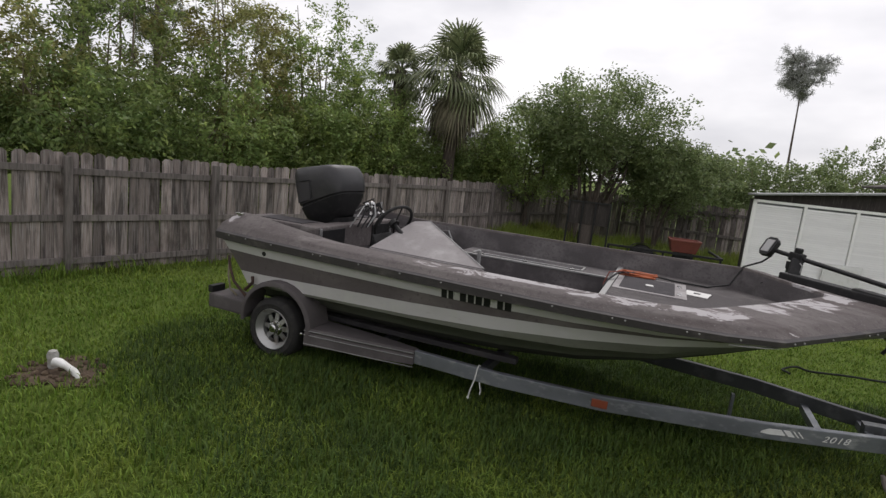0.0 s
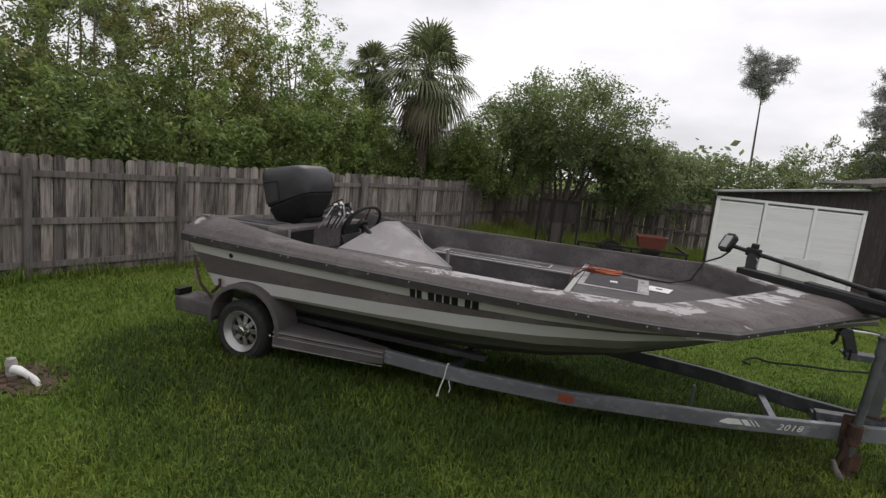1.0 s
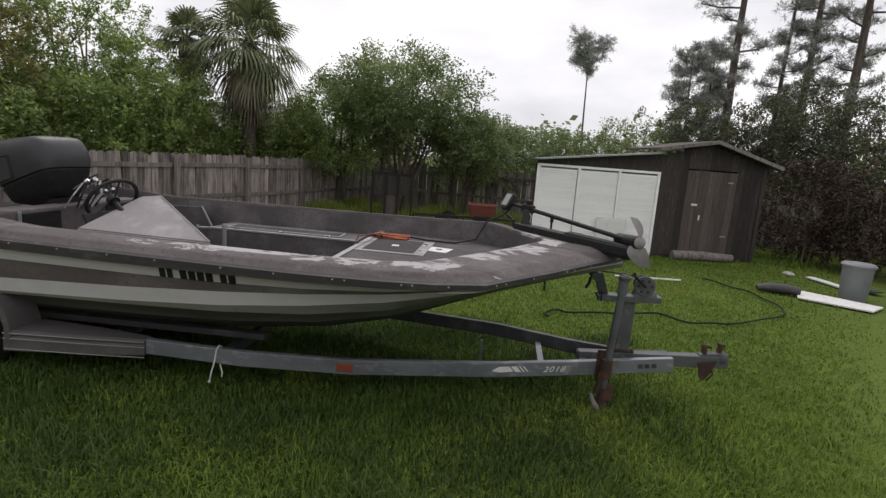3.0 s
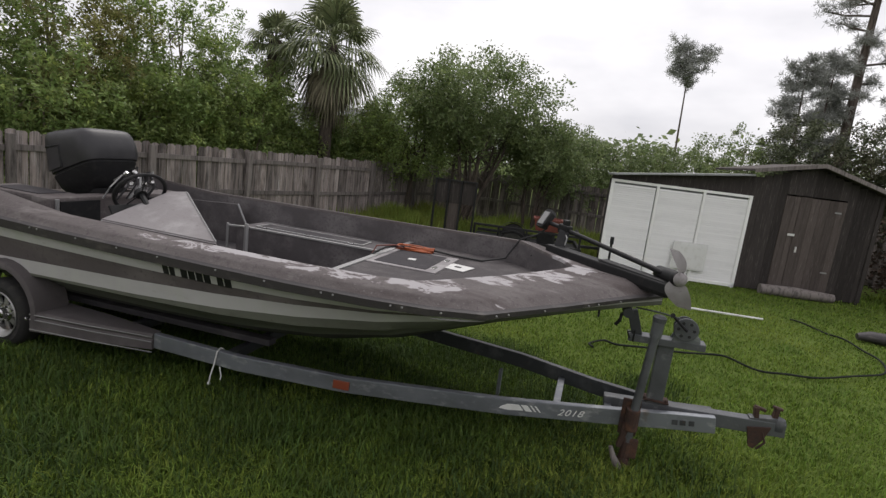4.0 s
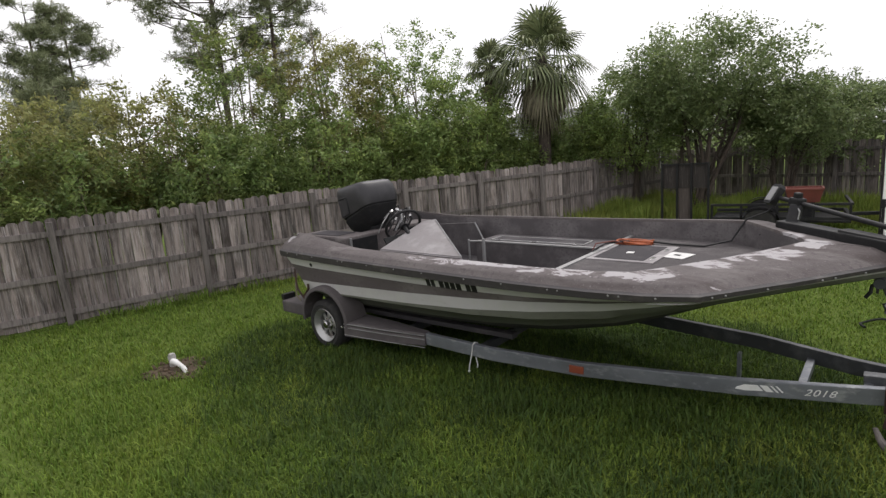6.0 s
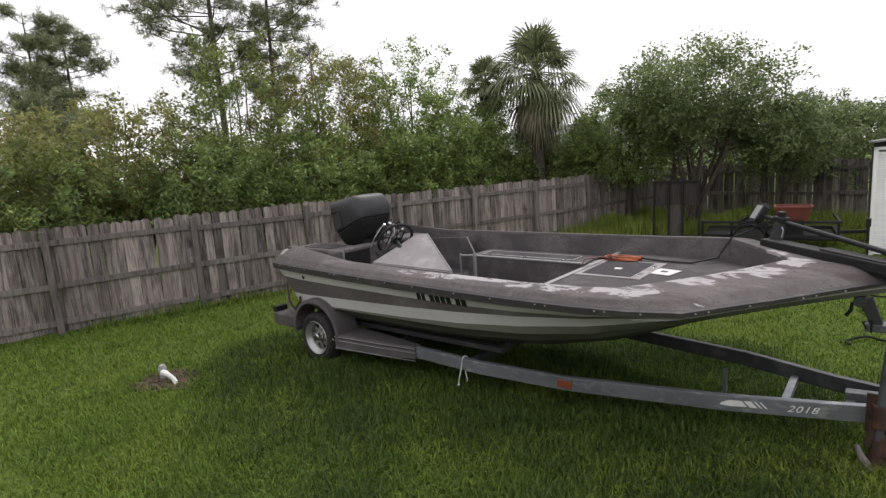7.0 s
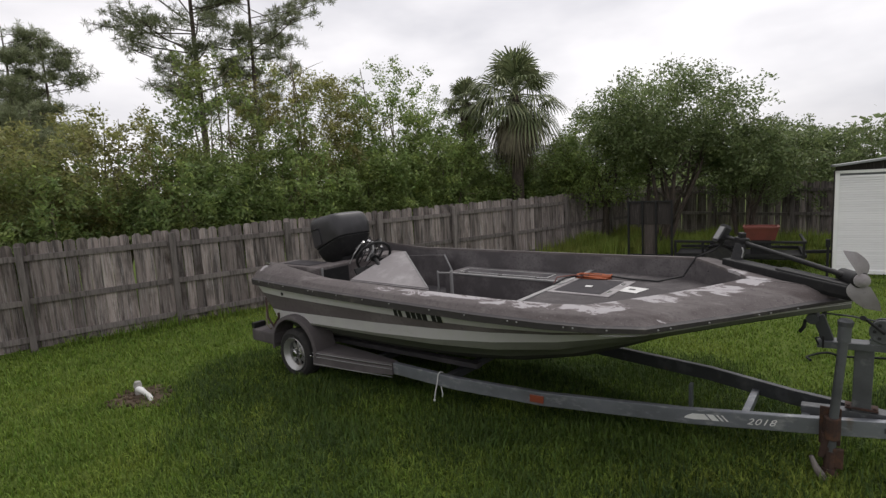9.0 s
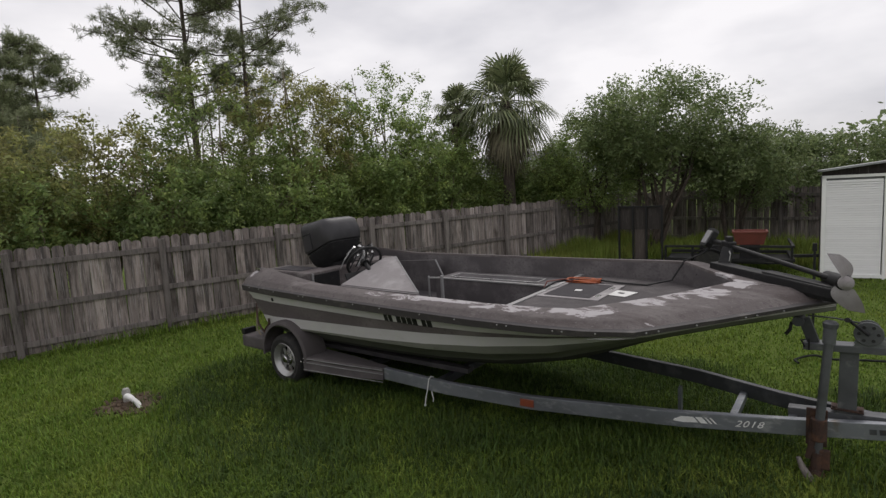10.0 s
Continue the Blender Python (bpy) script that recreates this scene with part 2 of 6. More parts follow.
M["red"] = mat("faded_red_paint", (0.175, 0.046, 0.034), 0.6, layers=[(5, (0.13, 0.036, 0.026), 0.5, 0.72, U), (18, (0.11, 0.055, 0.04), 0.58, 0.76, U)], bump=(40, 0.2, U))
M["louvre"] = mat("white_louvre", (0.90, 0.90, 0.89), 0.5, layers=[(2, (0.84, 0.84, 0.83), 0.5, 0.75, U)], vary=0.03)
M["shed_wood"] = mat("dark_grey_shed_board", (0.0504, 0.0439, 0.0418), 0.9, layers=[
    (2.5, (0.038, 0.034, 0.033), 0.45, 0.68, (5, 5, 0.5)), (10, (0.13, 0.115, 0.11), 0.56, 0.76, (7, 7, 0.4))], bump=(14, 0.6, (8, 8, 0.4)), vary=0.25, spec=0.15)
M["shed_door"] = mat("grey_brown_door_board", (0.102, 0.085, 0.0782), 0.9, layers=[(3, (0.07, 0.058, 0.054), 0.48, 0.7, (6, 6, 0.5)), (12, (0.19, 0.165, 0.155), 0.56, 0.76, (8, 8, 0.4))], bump=(14, 0.6, (8, 8, 0.4)), vary=0.2, spec=0.15)
M["roof_tin"] = mat("grey_roof_sheet", (0.26, 0.27, 0.27), 0.6, 0.2, layers=[(3, (0.18, 0.185, 0.18), 0.48, 0.7, U), (14, (0.12, 0.115, 0.10), 0.58, 0.76, U)])
M["roof_felt"] = mat("brown_roof_felt", (0.0788, 0.0675, 0.0615), 0.95, layers=[(6, (0.15, 0.135, 0.125), 0.5, 0.72, U)], bump=(60, 0.5, U))
M["hose"] = mat("dark_hose", (0.014, 0.017, 0.014), 0.75, layers=[(20, (0.03, 0.03, 0.025), 0.5, 0.7, U)], spec=0.2)
M["bin"] = mat("grey_plastic_bin", (0.20, 0.205, 0.225), 0.55, layers=[(5, (0.15, 0.152, 0.165), 0.5, 0.72, U)])
M["stone"] = mat("pale_concrete", (0.42, 0.41, 0.39), 0.9, layers=[(12, (0.28, 0.27, 0.25), 0.5, 0.7, U)], bump=(50, 0.6, U))
M["house_wall"] = mat("pale_stucco", (0.55, 0.55, 0.53), 0.9, layers=[(4, (0.48, 0.48, 0.46), 0.5, 0.7, U)], bump=(80, 0.3, U))
M["house_roof"] = mat("grey_shingle", (0.23, 0.23, 0.235), 0.95, layers=[(9, (0.16, 0.16, 0.165), 0.5, 0.7, U)], bump=(40, 0.5, U))


# ---------------------------------------------------------------- building helpers
def thing(name, x, y, z, label, category, group="", kind="", rz=0.0):
    ob = new(name)
    ob.empty_display_size = 0.05
    ob.matrix_world = pose(x, y, z, 0, 0, rz)
    return tagged(ob, label, category, group, kind)


def mesh_of(bm, name, material, smooth=False):
    me = bpy.data.meshes.new(name)
    bm.normal_update()
    bm.to_mesh(me)
    bm.free()
    for m in material if isinstance(material, (list, tuple)) else [material]:
        me.materials.append(m)
    if smooth:
        me.shade_smooth()
        me.set_sharp_from_angle(angle=radians(38))
    return me


def part(name, bm, material, parent, label="", smooth=False):
    """A mesh in world coordinates, hung under a thing or a part."""
    ob = new(name, mesh_of(bm, name, material, smooth))
    ob.parent = parent
    ob.matrix_parent_inverse = parent_world(parent).inverted()
    return tagged(ob, label)


def parent_world(ob):
    m = ob.matrix_parent_inverse @ ob.matrix_basis
    return parent_world(ob.parent) @ m if ob.parent else ob.matrix_basis.copy()


def box(bm, cx, cy, cz, sx, sy, sz, m=None, bevel=0.0):
    b2 = bmesh.new()
    bmesh.ops.create_cube(b2, size=1.0)
    bmesh.ops.scale(b2, vec=(sx, sy, sz), verts=b2.verts)
    if bevel:
        bmesh.ops.bevel(b2, geom=b2.edges[:], offset=bevel, segments=2, affect="EDGES", profile=0.6)
    bmesh.ops.translate(b2, vec=(cx, cy, cz), verts=b2.verts)
    return join(bm, b2, m)


def join(bm, b2, m=None):
    if m is not None:
        bmesh.ops.transform(b2, matrix=m, verts=b2.verts)
    made = [bm.verts.new(v.co) for v in b2.verts]
    b2.verts.index_update()
    for f in b2.faces:
        nf = bm.faces.new([made[v.index] for v in f.verts])
        nf.material_index, nf.smooth = f.material_index, f.smooth
    b2.free()
    return bm


def tube(bm, pts, radius, sides=8, flat=1.0, cap=True):
    """A pipe along points; radius is one number or one for each point."""
    pts = [Vector(p) for p in pts]
    rs = radius if isinstance(radius, (list, tuple)) else [radius] * len(pts)
    rings, up = [], None
    for i, p in enumerate(pts):
        d = (pts[min(i + 1, len(pts) - 1)] - pts[max(i - 1, 0)]).normalized()
        if up is None:
            up = Vector((0, 0, 1)) if abs(d.z) < 0.9 else Vector((0, 1, 0))
        side = d.cross(up).normalized()
        up = side.cross(d).normalized()
        ring = []
        for k in range(sides):
            a = 2 * math.pi * (k + 0.5) / sides
            ring.append(bm.verts.new(p + (side * math.cos(a) + up * math.sin(a) * flat) * rs[i]))
        rings.append(ring)
    for a, b in zip(rings, rings[1:]):
        for k in range(sides):
            bm.faces.new((a[k], a[(k + 1) % sides], b[(k + 1) % sides], b[k]))
    if cap:
        bm.faces.new(rings[0][::-1])
        bm.faces.new(rings[-1])
    return bm


def lathe(bm, profile, sides=24, m=None, close=False):
    """Turns (radius, height) points round the z axis, then moves them by m."""
    m = m or Matrix()
    rings = [[bm.verts.new(m @ Vector((r * math.cos(2 * math.pi * k / sides), r * math.sin(2 * math.pi * k / sides), h))) for k in range(sides)] for r, h in profile]
    pairs = list(zip(rings, rings[1:])) + ([(rings[-1], rings[0])] if close else [])
    for a, b in pairs:
        for k in range(sides):
            bm.faces.new((a[k], a[(k + 1) % sides], b[(k + 1) % sides], b[k]))
    if not close:
        if profile[0][0] > 1e-4:
            bm.faces.new(rings[0][::-1])
        if profile[-1][0] > 1e-4:
            bm.faces.new(rings[-1])
    return bm


def prism(bm, outline, z0, z1, m=None):
    """A flat slab from an outline of (x, y)."""
    b2 = bmesh.new()
    low = [b2.verts.new((x, y, z0)) for x, y in outline]
    top = [b2.verts.new((x, y, z1)) for x, y in outline]
    n = len(outline)
    b2.faces.new(low[::-1])
    b2.faces.new(top)
    for i in range(n):
        b2.faces.new((low[i], low[(i + 1) % n], top[(i + 1) % n], top[i]))
    return join(bm, b2, m)


def bar(bm, a, b, w, h, bevel=0.0, up=(0, 0, 1)):
    """A square bar from a to b, w wide and h high."""
    a, b = Vector(a), Vector(b)
    d = (b - a).normalized()
    side = d.cross(Vector(up)).normalized()
    top = side.cross(d)
    m = Matrix((d, side, top)).transposed().to_4x4()
    m.translation = (a + b) / 2
    return box(bm, 0, 0, 0, (b - a).length, w, h, m, bevel)


def mesh_from_arrays(name, verts, faces_n, index, material):
    """A mesh from numpy arrays; faces_n: corners of each face."""
    me = bpy.data.meshes.new(name)
    me.vertices.add(len(verts))
    me.vertices.foreach_set("co", verts.astype(np.float32).ravel())
    me.loops.add(len(index))
    me.loops.foreach_set("vertex_index", index.astype(np.int32))
    me.polygons.add(len(faces_n))
    me.polygons.foreach_set("loop_start", np.r_[0, np.cumsum(faces_n)[:-1]].astype(np.int32))
    me.update(calc_edges=True)
    me.materials.append(material)
    return me


def hang(name, me, parent, label=""):
    ob = new(name, me)
    ob.parent = parent
    ob.matrix_parent_inverse = parent_world(parent).inverted()
    return tagged(ob, label)


def leaf_cloud(rng, centres, spread, count, size, slim=0.5, flat=0.6):
    """Leaf quads scattered round clump centres: verts, corners, index."""
    centres = np.asarray(centres, float)
    spread = np.asarray(spread, float)
    pick = rng.integers(0, len(centres), count)
    off = rng.normal(size=(count, 3))
    off /= np.linalg.norm(off, axis=1, keepdims=True)
    off *= np.abs(rng.normal(0, 0.62, (count, 1))) + 0.08
    p = centres[pick] + off * (spread[pick][:, None] if spread.ndim == 1 else spread[pick]) * np.array([1, 1, 0.75])
    d = rng.normal(size=(count, 3))
    d[:, 2] *= flat
    d[:, 2] -= 0.25
    d /= np.linalg.norm(d, axis=1, keepdims=True)
    s = np.cross(d, rng.normal(size=(count, 3)) * np.array([0.5, 0.5, 1.0]))
    s /= np.linalg.norm(s, axis=1, keepdims=True) + 1e-9
    ln = size * rng.uniform(0.6, 1.35, (count, 1))
    v = np.stack([p - d * ln * 0.5, p + s * ln * slim * 0.5, p + d * ln * 0.5, p - s * ln * slim * 0.5], 1).reshape(-1, 3)
    return v, np.full(count, 4), np.arange(4 * count)


# ---------------------------------------------------------------- ground
bm = bmesh.new()
ring = [0, 3, 6, 10, 16, 30, 60, 120, 260, 600]
rows_v = []
for r in ring[1:]:
    rows_v.append([bm.verts.new((2 + r * math.cos(k * math.pi / 24), 2 + r * math.sin(k * math.pi / 24), 0)) for k in range(48)])
mid_v = bm.verts.new((2, 2, 0))
for k in range(48):
    bm.faces.new((mid_v, rows_v[0][k], rows_v[0][(k + 1) % 48]))
for a, b in zip(rows_v, rows_v[1:]):
    for k in range(48):
        bm.faces.new((a[k], b[k], b[(k + 1) % 48], a[(k + 1) % 48]))
ground = new("ground", mesh_of(bm, "ground", M["soil_lawn"]))
tagged(ground, "green mown lawn with darker worn patches", "lawn", kind="structure")

# line of the side fence: start, direction, bay
FX, FY, FDX, FDY, BAY, FH = -4.03, -0.38, 0.263, 0.965, 1.926, 1.54
CORNER = (FX + FDX * 13.6, FY + FDY * 13.6)


def fence_x(y):
    return FX + (y - FY) * FDX / FDY


# grass blades, thicker where the lawn is walked closest
rng = np.random.default_rng(5)
N = 300000
az = rng.uniform(radians(-28), radians(84), N)
dist = 2.2 * (15.0 / 2.2) ** (rng.uniform(0, 1, N) ** 0.9)
gx = 4.4 - np.sin(az) * dist + rng.normal(0, 0.3, N)
gy = -4.2 + np.cos(az) * dist + rng.normal(0, 0.3, N)
keep = (np.hypot(gx + 1.10, (gy + 2.20) * 1.1) > rng.uniform(0.16, 0.40, N)) & (gx > FX + (gy - FY) * FDX / FDY + 0.05) & (gy < 12.0)
gx, gy, dist = gx[keep], gy[keep], dist[keep]
N = len(gx)
clump = 0.5 + 0.5 * np.sin(gx * 5.1 + 1.3 * np.sin(gy * 3.7)) * np.sin(gy * 4.3 + 1.7 * np.sin(gx * 2.9))
hgt = (0.030 + 0.045 * rng.uniform(0, 1, N) ** 1.6) * (0.7 + 0.6 * clump)
tall = (gx < FX + (gy - FY) * FDX / FDY + 0.35) & (gy > -2) | (gy > 8.2)
hgt = np.where(gy > 0.6, hgt * 0.7, hgt)
hgt = np.where(tall, hgt * rng.uniform(1.5, 3.5, N), hgt)
wid = 0.0023 * (1 + dist / 5.0) * rng.uniform(0.7, 1.3, N)
yaw = rng.uniform(0, 2 * np.pi, N)
lean = rng.uniform(0.15, 1.1, N)
dx, dy = np.cos(yaw), np.sin(yaw)
sx, sy = -dy * wid, dx * wid
zero = np.zeros(N)
v = np.stack([
    np.stack([gx - sx, gy - sy, zero], 1), np.stack([gx + sx, gy + sy, zero], 1),
    np.stack([gx + dx * lean * hgt * 0.35 + sx * 0.8, gy + dy * lean * hgt * 0.35 + sy * 0.8, hgt * 0.62], 1),
    np.stack([gx + dx * lean * hgt * 0.35 - sx * 0.8, gy + dy * lean * hgt * 0.35 - sy * 0.8, hgt * 0.62], 1),
    np.stack([gx + dx * lean * hgt, gy + dy * lean * hgt, hgt * (1.05 - 0.3 * lean)], 1)], 1).reshape(-1, 3)
base_i = np.arange(N)[:, None] * 5
idx = np.concatenate([base_i + [0, 1, 2, 3], base_i + [3, 2, 4]], 1).ravel()
cnt = np.tile([4, 3], N)
grass = new("grass", mesh_from_arrays("grass", v, cnt, idx, M["blade"]))
tagged(grass, "short coarse green grass blades over the lawn", "grass", kind="stuff")


# longer unmown grass round the trailer, its colour darkened for the shade there
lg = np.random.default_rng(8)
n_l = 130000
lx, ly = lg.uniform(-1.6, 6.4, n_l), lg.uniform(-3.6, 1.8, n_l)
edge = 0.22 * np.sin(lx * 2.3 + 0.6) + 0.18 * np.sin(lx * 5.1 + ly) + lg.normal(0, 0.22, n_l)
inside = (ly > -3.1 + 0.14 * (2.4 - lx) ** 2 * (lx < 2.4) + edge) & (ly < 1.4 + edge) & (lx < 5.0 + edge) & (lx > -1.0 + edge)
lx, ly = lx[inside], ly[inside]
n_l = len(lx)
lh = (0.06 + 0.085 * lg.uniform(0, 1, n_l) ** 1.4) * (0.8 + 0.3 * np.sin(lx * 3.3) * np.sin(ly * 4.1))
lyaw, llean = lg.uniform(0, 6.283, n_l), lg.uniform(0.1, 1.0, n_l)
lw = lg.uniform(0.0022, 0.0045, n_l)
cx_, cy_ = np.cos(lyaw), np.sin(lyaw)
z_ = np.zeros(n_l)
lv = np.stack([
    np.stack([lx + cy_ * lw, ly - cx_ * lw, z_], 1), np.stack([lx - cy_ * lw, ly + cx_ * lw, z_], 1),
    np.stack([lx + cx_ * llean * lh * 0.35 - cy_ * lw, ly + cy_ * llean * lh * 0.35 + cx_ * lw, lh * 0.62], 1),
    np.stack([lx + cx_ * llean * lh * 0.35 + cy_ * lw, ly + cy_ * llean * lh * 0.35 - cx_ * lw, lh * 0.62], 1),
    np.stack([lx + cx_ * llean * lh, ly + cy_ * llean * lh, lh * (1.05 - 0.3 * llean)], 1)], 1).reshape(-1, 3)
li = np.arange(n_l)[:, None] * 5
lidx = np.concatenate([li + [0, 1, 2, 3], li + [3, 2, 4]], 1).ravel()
long_grass = new("long_grass", mesh_from_arrays("long_grass", lv, np.tile([4, 3], n_l), lidx, M["long_blade_shaded"]))
tagged(long_grass, "longer unmown green grass round the boat trailer, darkened for shade", "grass", kind="stuff")


# ---------------------------------------------------------------- fence
def picket_mesh(i):
    r = random.Random(i)
    w, h, t = 0.138 + r.uniform(-0.004, 0.004), FH + r.uniform(-0.02, 0.02), 0.016
    c = 0.028 + r.uniform(0, 0.012)
    lean_x = r.uniform(-0.008, 0.008)
    out = [(-w / 2, 0.02), (w / 2, 0.02), (w / 2 + lean_x, h - c), (w / 2 - c + lean_x, h), (-w / 2 + c + lean_x, h), (-w / 2 + lean_x, h - c)]
    bm = bmesh.new()
    prism(bm, out, -t / 2, t / 2, pose(0, 0, 0, 90, 0, 0))
    return mesh_of(bm, "picket", M["picket"])


PICKETS = [picket_mesh(i) for i in range(9)]


def fence_run(name, x0, y0, x1, y1, bay, label, offset=0.0, seed=1):
    r = random.Random(seed)
    length = math.hypot(x1 - x0, y1 - y0)
    ux, uy = (x1 - x0) / length, (y1 - y0) / length
    nx, ny = uy, -ux
    ang = math.degrees(math.atan2(uy, ux))
    f = thing(name, x0, y0, 0, label, "fence", kind="structure")
    inv = parent_world(f).inverted()
    n = int(length / bay) + 1
    for i in range(n + 1):
        s = min(i * bay + offset, length)
        bm = bmesh.new()
        box(bm, 0, 0, (FH - 0.03) / 2, 0.085, 0.085, FH - 0.03, pose(x0 + ux * s + nx * 0.09, y0 + uy * s + ny * 0.09, 0, r.uniform(-0.8, 0.8), r.uniform(-0.8, 0.8), ang), 0.006)
        part("post", bm, M["post"], f)
        if s < length:
            e = min(s + bay, length)
            for z in (0.16, 0.71, 1.33):
                bm = bmesh.new()
                dz = r.uniform(-0.015, 0.015)
                bar(bm, (x0 + ux * (s - 0.04) + nx * 0.028, y0 + uy * (s - 0.04) + ny * 0.028, z + dz), (x0 + ux * (e - 0.05) + nx * 0.028, y0 + uy * (e - 0.05) + ny * 0.028, z + dz + r.uniform(-0.012, 0.012)), 0.036, 0.082, 0.004)
                part("rail", bm, M["post"], f)
    k = int(length / 0.143)
    for i in range(k):
        s = (i + 0.5) * 0.143
        ob = new("picket", PICKETS[r.randrange(9)])
        ob.parent = f
        ob.matrix_parent_inverse = inv
        ob.matrix_basis = pose(x0 + ux * s, y0 + uy * s, r.uniform(-0.012, 0.012), r.uniform(-0.6, 0.6), r.uniform(-0.7, 0.7), ang)
    return f


# ---------------------------------------------------------------- trees
def sprays(g, centres, out, length, per, size, slim, loose):
    """Leafy sprays: leaves strung along short drooping twigs; verts, corners, index."""
    n = len(centres)
    d = out * 0.55 + g.normal(size=(n, 3)) * 0.55
    d[:, 2] += 0.15
    d /= np.linalg.norm(d, axis=1, keepdims=True)
    ln = length * g.uniform(0.5, 1.3, (n, 1))
    u = g.uniform(-0.15, 1, (n, per, 1))
    p = centres[:, None, :] + d[:, None, :] * (u * ln[:, None, :])
    p[..., 2] -= (0.35 * u[..., 0] ** 2 * ln)
    p = (p + g.normal(size=(n, per, 3)) * loose * (1.15 - 0.6 * u)).reshape(-1, 3)
    m = len(p)
    ld = np.repeat(d, per, 0) * 0.5 + g.normal(size=(m, 3)) * np.array([0.6, 0.6, 0.45])
    ld[:, 2] -= 0.2
    ld /= np.linalg.norm(ld, axis=1, keepdims=True)
    sd = np.cross(ld, g.normal(size=(m, 3)) * np.array([0.5, 0.5, 1.0]))
    sd /= np.linalg.norm(sd, axis=1, keepdims=True) + 1e-9
    k = size * g.uniform(0.6, 1.35, (m, 1))
    v = np.stack([p - ld * k * 0.5, p + sd * k * slim * 0.5, p + ld * k * 0.5, p - sd * k * slim * 0.5], 1).reshape(-1, 3)
    return v, np.full(m, 4), np.arange(4 * m)


def shrub(x, y, height, width, leaf, n, label, name="shrub", category="shrub", size=0.11, seed=0, low=0.15, slim=0.5, trunks=5, group="", length=0.40, loose=0.088, airy=0.0):
    r, g = random.Random(seed), np.random.default_rng(seed)
    t = thing(name, x, y, 0, label, category, group)
    bm = bmesh.new()
    rad = 0.012 + 0.006 * height if category == "shrub" else 0.020 + 0.011 * height
    for i in range(trunks):
        a = r.uniform(0, 6.28)
        rr = width * 0.5 * r.uniform(0.1, 0.7)
        top = Vector((x + rr * math.cos(a), y + rr * math.sin(a), height * r.uniform(0.6, 0.92)))
        foot = Vector((x + 0.25 * math.cos(a) * r.random(), y + 0.25 * math.sin(a) * r.random(), -0.05))
        m1 = foot.lerp(top, 0.35) + Vector((r.uniform(-.15, .15), r.uniform(-.15, .15), 0))
        m2 = foot.lerp(top, 0.7) + Vector((r.uniform(-.2, .2), r.uniform(-.2, .2), 0))
        tube(bm, [foot, m1, m2, top], [rad, rad * 0.75, rad * 0.5, rad * 0.15], 6)
        for j in range(5):
            s = m1.lerp(top, r.uniform(0, 0.9))
            b = r.uniform(0, 6.28)
            e = s + Vector((math.cos(b), math.sin(b), r.uniform(0.0, 0.9))) * width * r.uniform(0.14, 0.28)
            e.z = min(e.z, height * 0.95)
            tube(bm, [s, s.lerp(e, 0.5) + Vector((0, 0, 0.05)), e], [rad * 0.3, rad * 0.2, rad * 0.08], 4)
    part("trunk", bm, M["twig" if category == "shrub" else "bark"], t)
    # crown: lumpy body, its shell thicker than its heart
    per = 74
    q = int(n / per)
    lumps = g.normal(size=(9, 3))
    lumps /= np.linalg.norm(lumps, axis=1, keepdims=True)
    lump_h = g.uniform(-0.30, 0.34, 9)
    d = g.normal(size=(q, 3))
    d /= np.linalg.norm(d, axis=1, keepdims=True)
    swell = 1 + (lump_h * np.exp((d @ lumps.T - 1) * 6)).sum(1)
    f = g.uniform(0.12, 1, q) ** 0.45 * swell * g.uniform(0.9, 1.06, q)
    mid = height * (0.5 + low * 0.5)
    c = np.stack([x + d[:, 0] * f * width * 0.5, y + d[:, 1] * f * width * 0.5, mid + d[:, 2] * f * (height - mid) * 0.94], 1)
    c[:, 2] = np.maximum(c[:, 2], 0.15)
    stay = g.uniform(0, 1, q) > airy * np.clip((c[:, 2] / height - 0.42) / 0.5, 0, 1)
    c, d = c[stay], d[stay]
    v, k, i = sprays(g, c, d, length, per, size, slim, loose)
    hang("crown", mesh_from_arrays("crown", v, k, i, leaf), t)
    return t


def tufts_mesh(g, centres, reach, per, width):
    """Balls of needles at the twig ends."""
    c = np.repeat(np.asarray(centres, float), per, 0)
    m = len(c)
    d = g.normal(size=(m, 3))
    d[:, 2] += 0.25
    d /= np.linalg.norm(d, axis=1, keepdims=True)
    sd = np.cross(d, g.normal(size=(m, 3)))
    sd /= np.linalg.norm(sd, axis=1, keepdims=True) + 1e-9
    ln = reach * g.uniform(0.55, 1.15, (m, 1))
    v = np.stack([c, c + d * ln * 0.5 + sd * width, c + d * ln, c + d * ln * 0.5 - sd * width], 1).reshape(-1, 3)
    return v, np.full(m, 4), np.arange(4 * m)


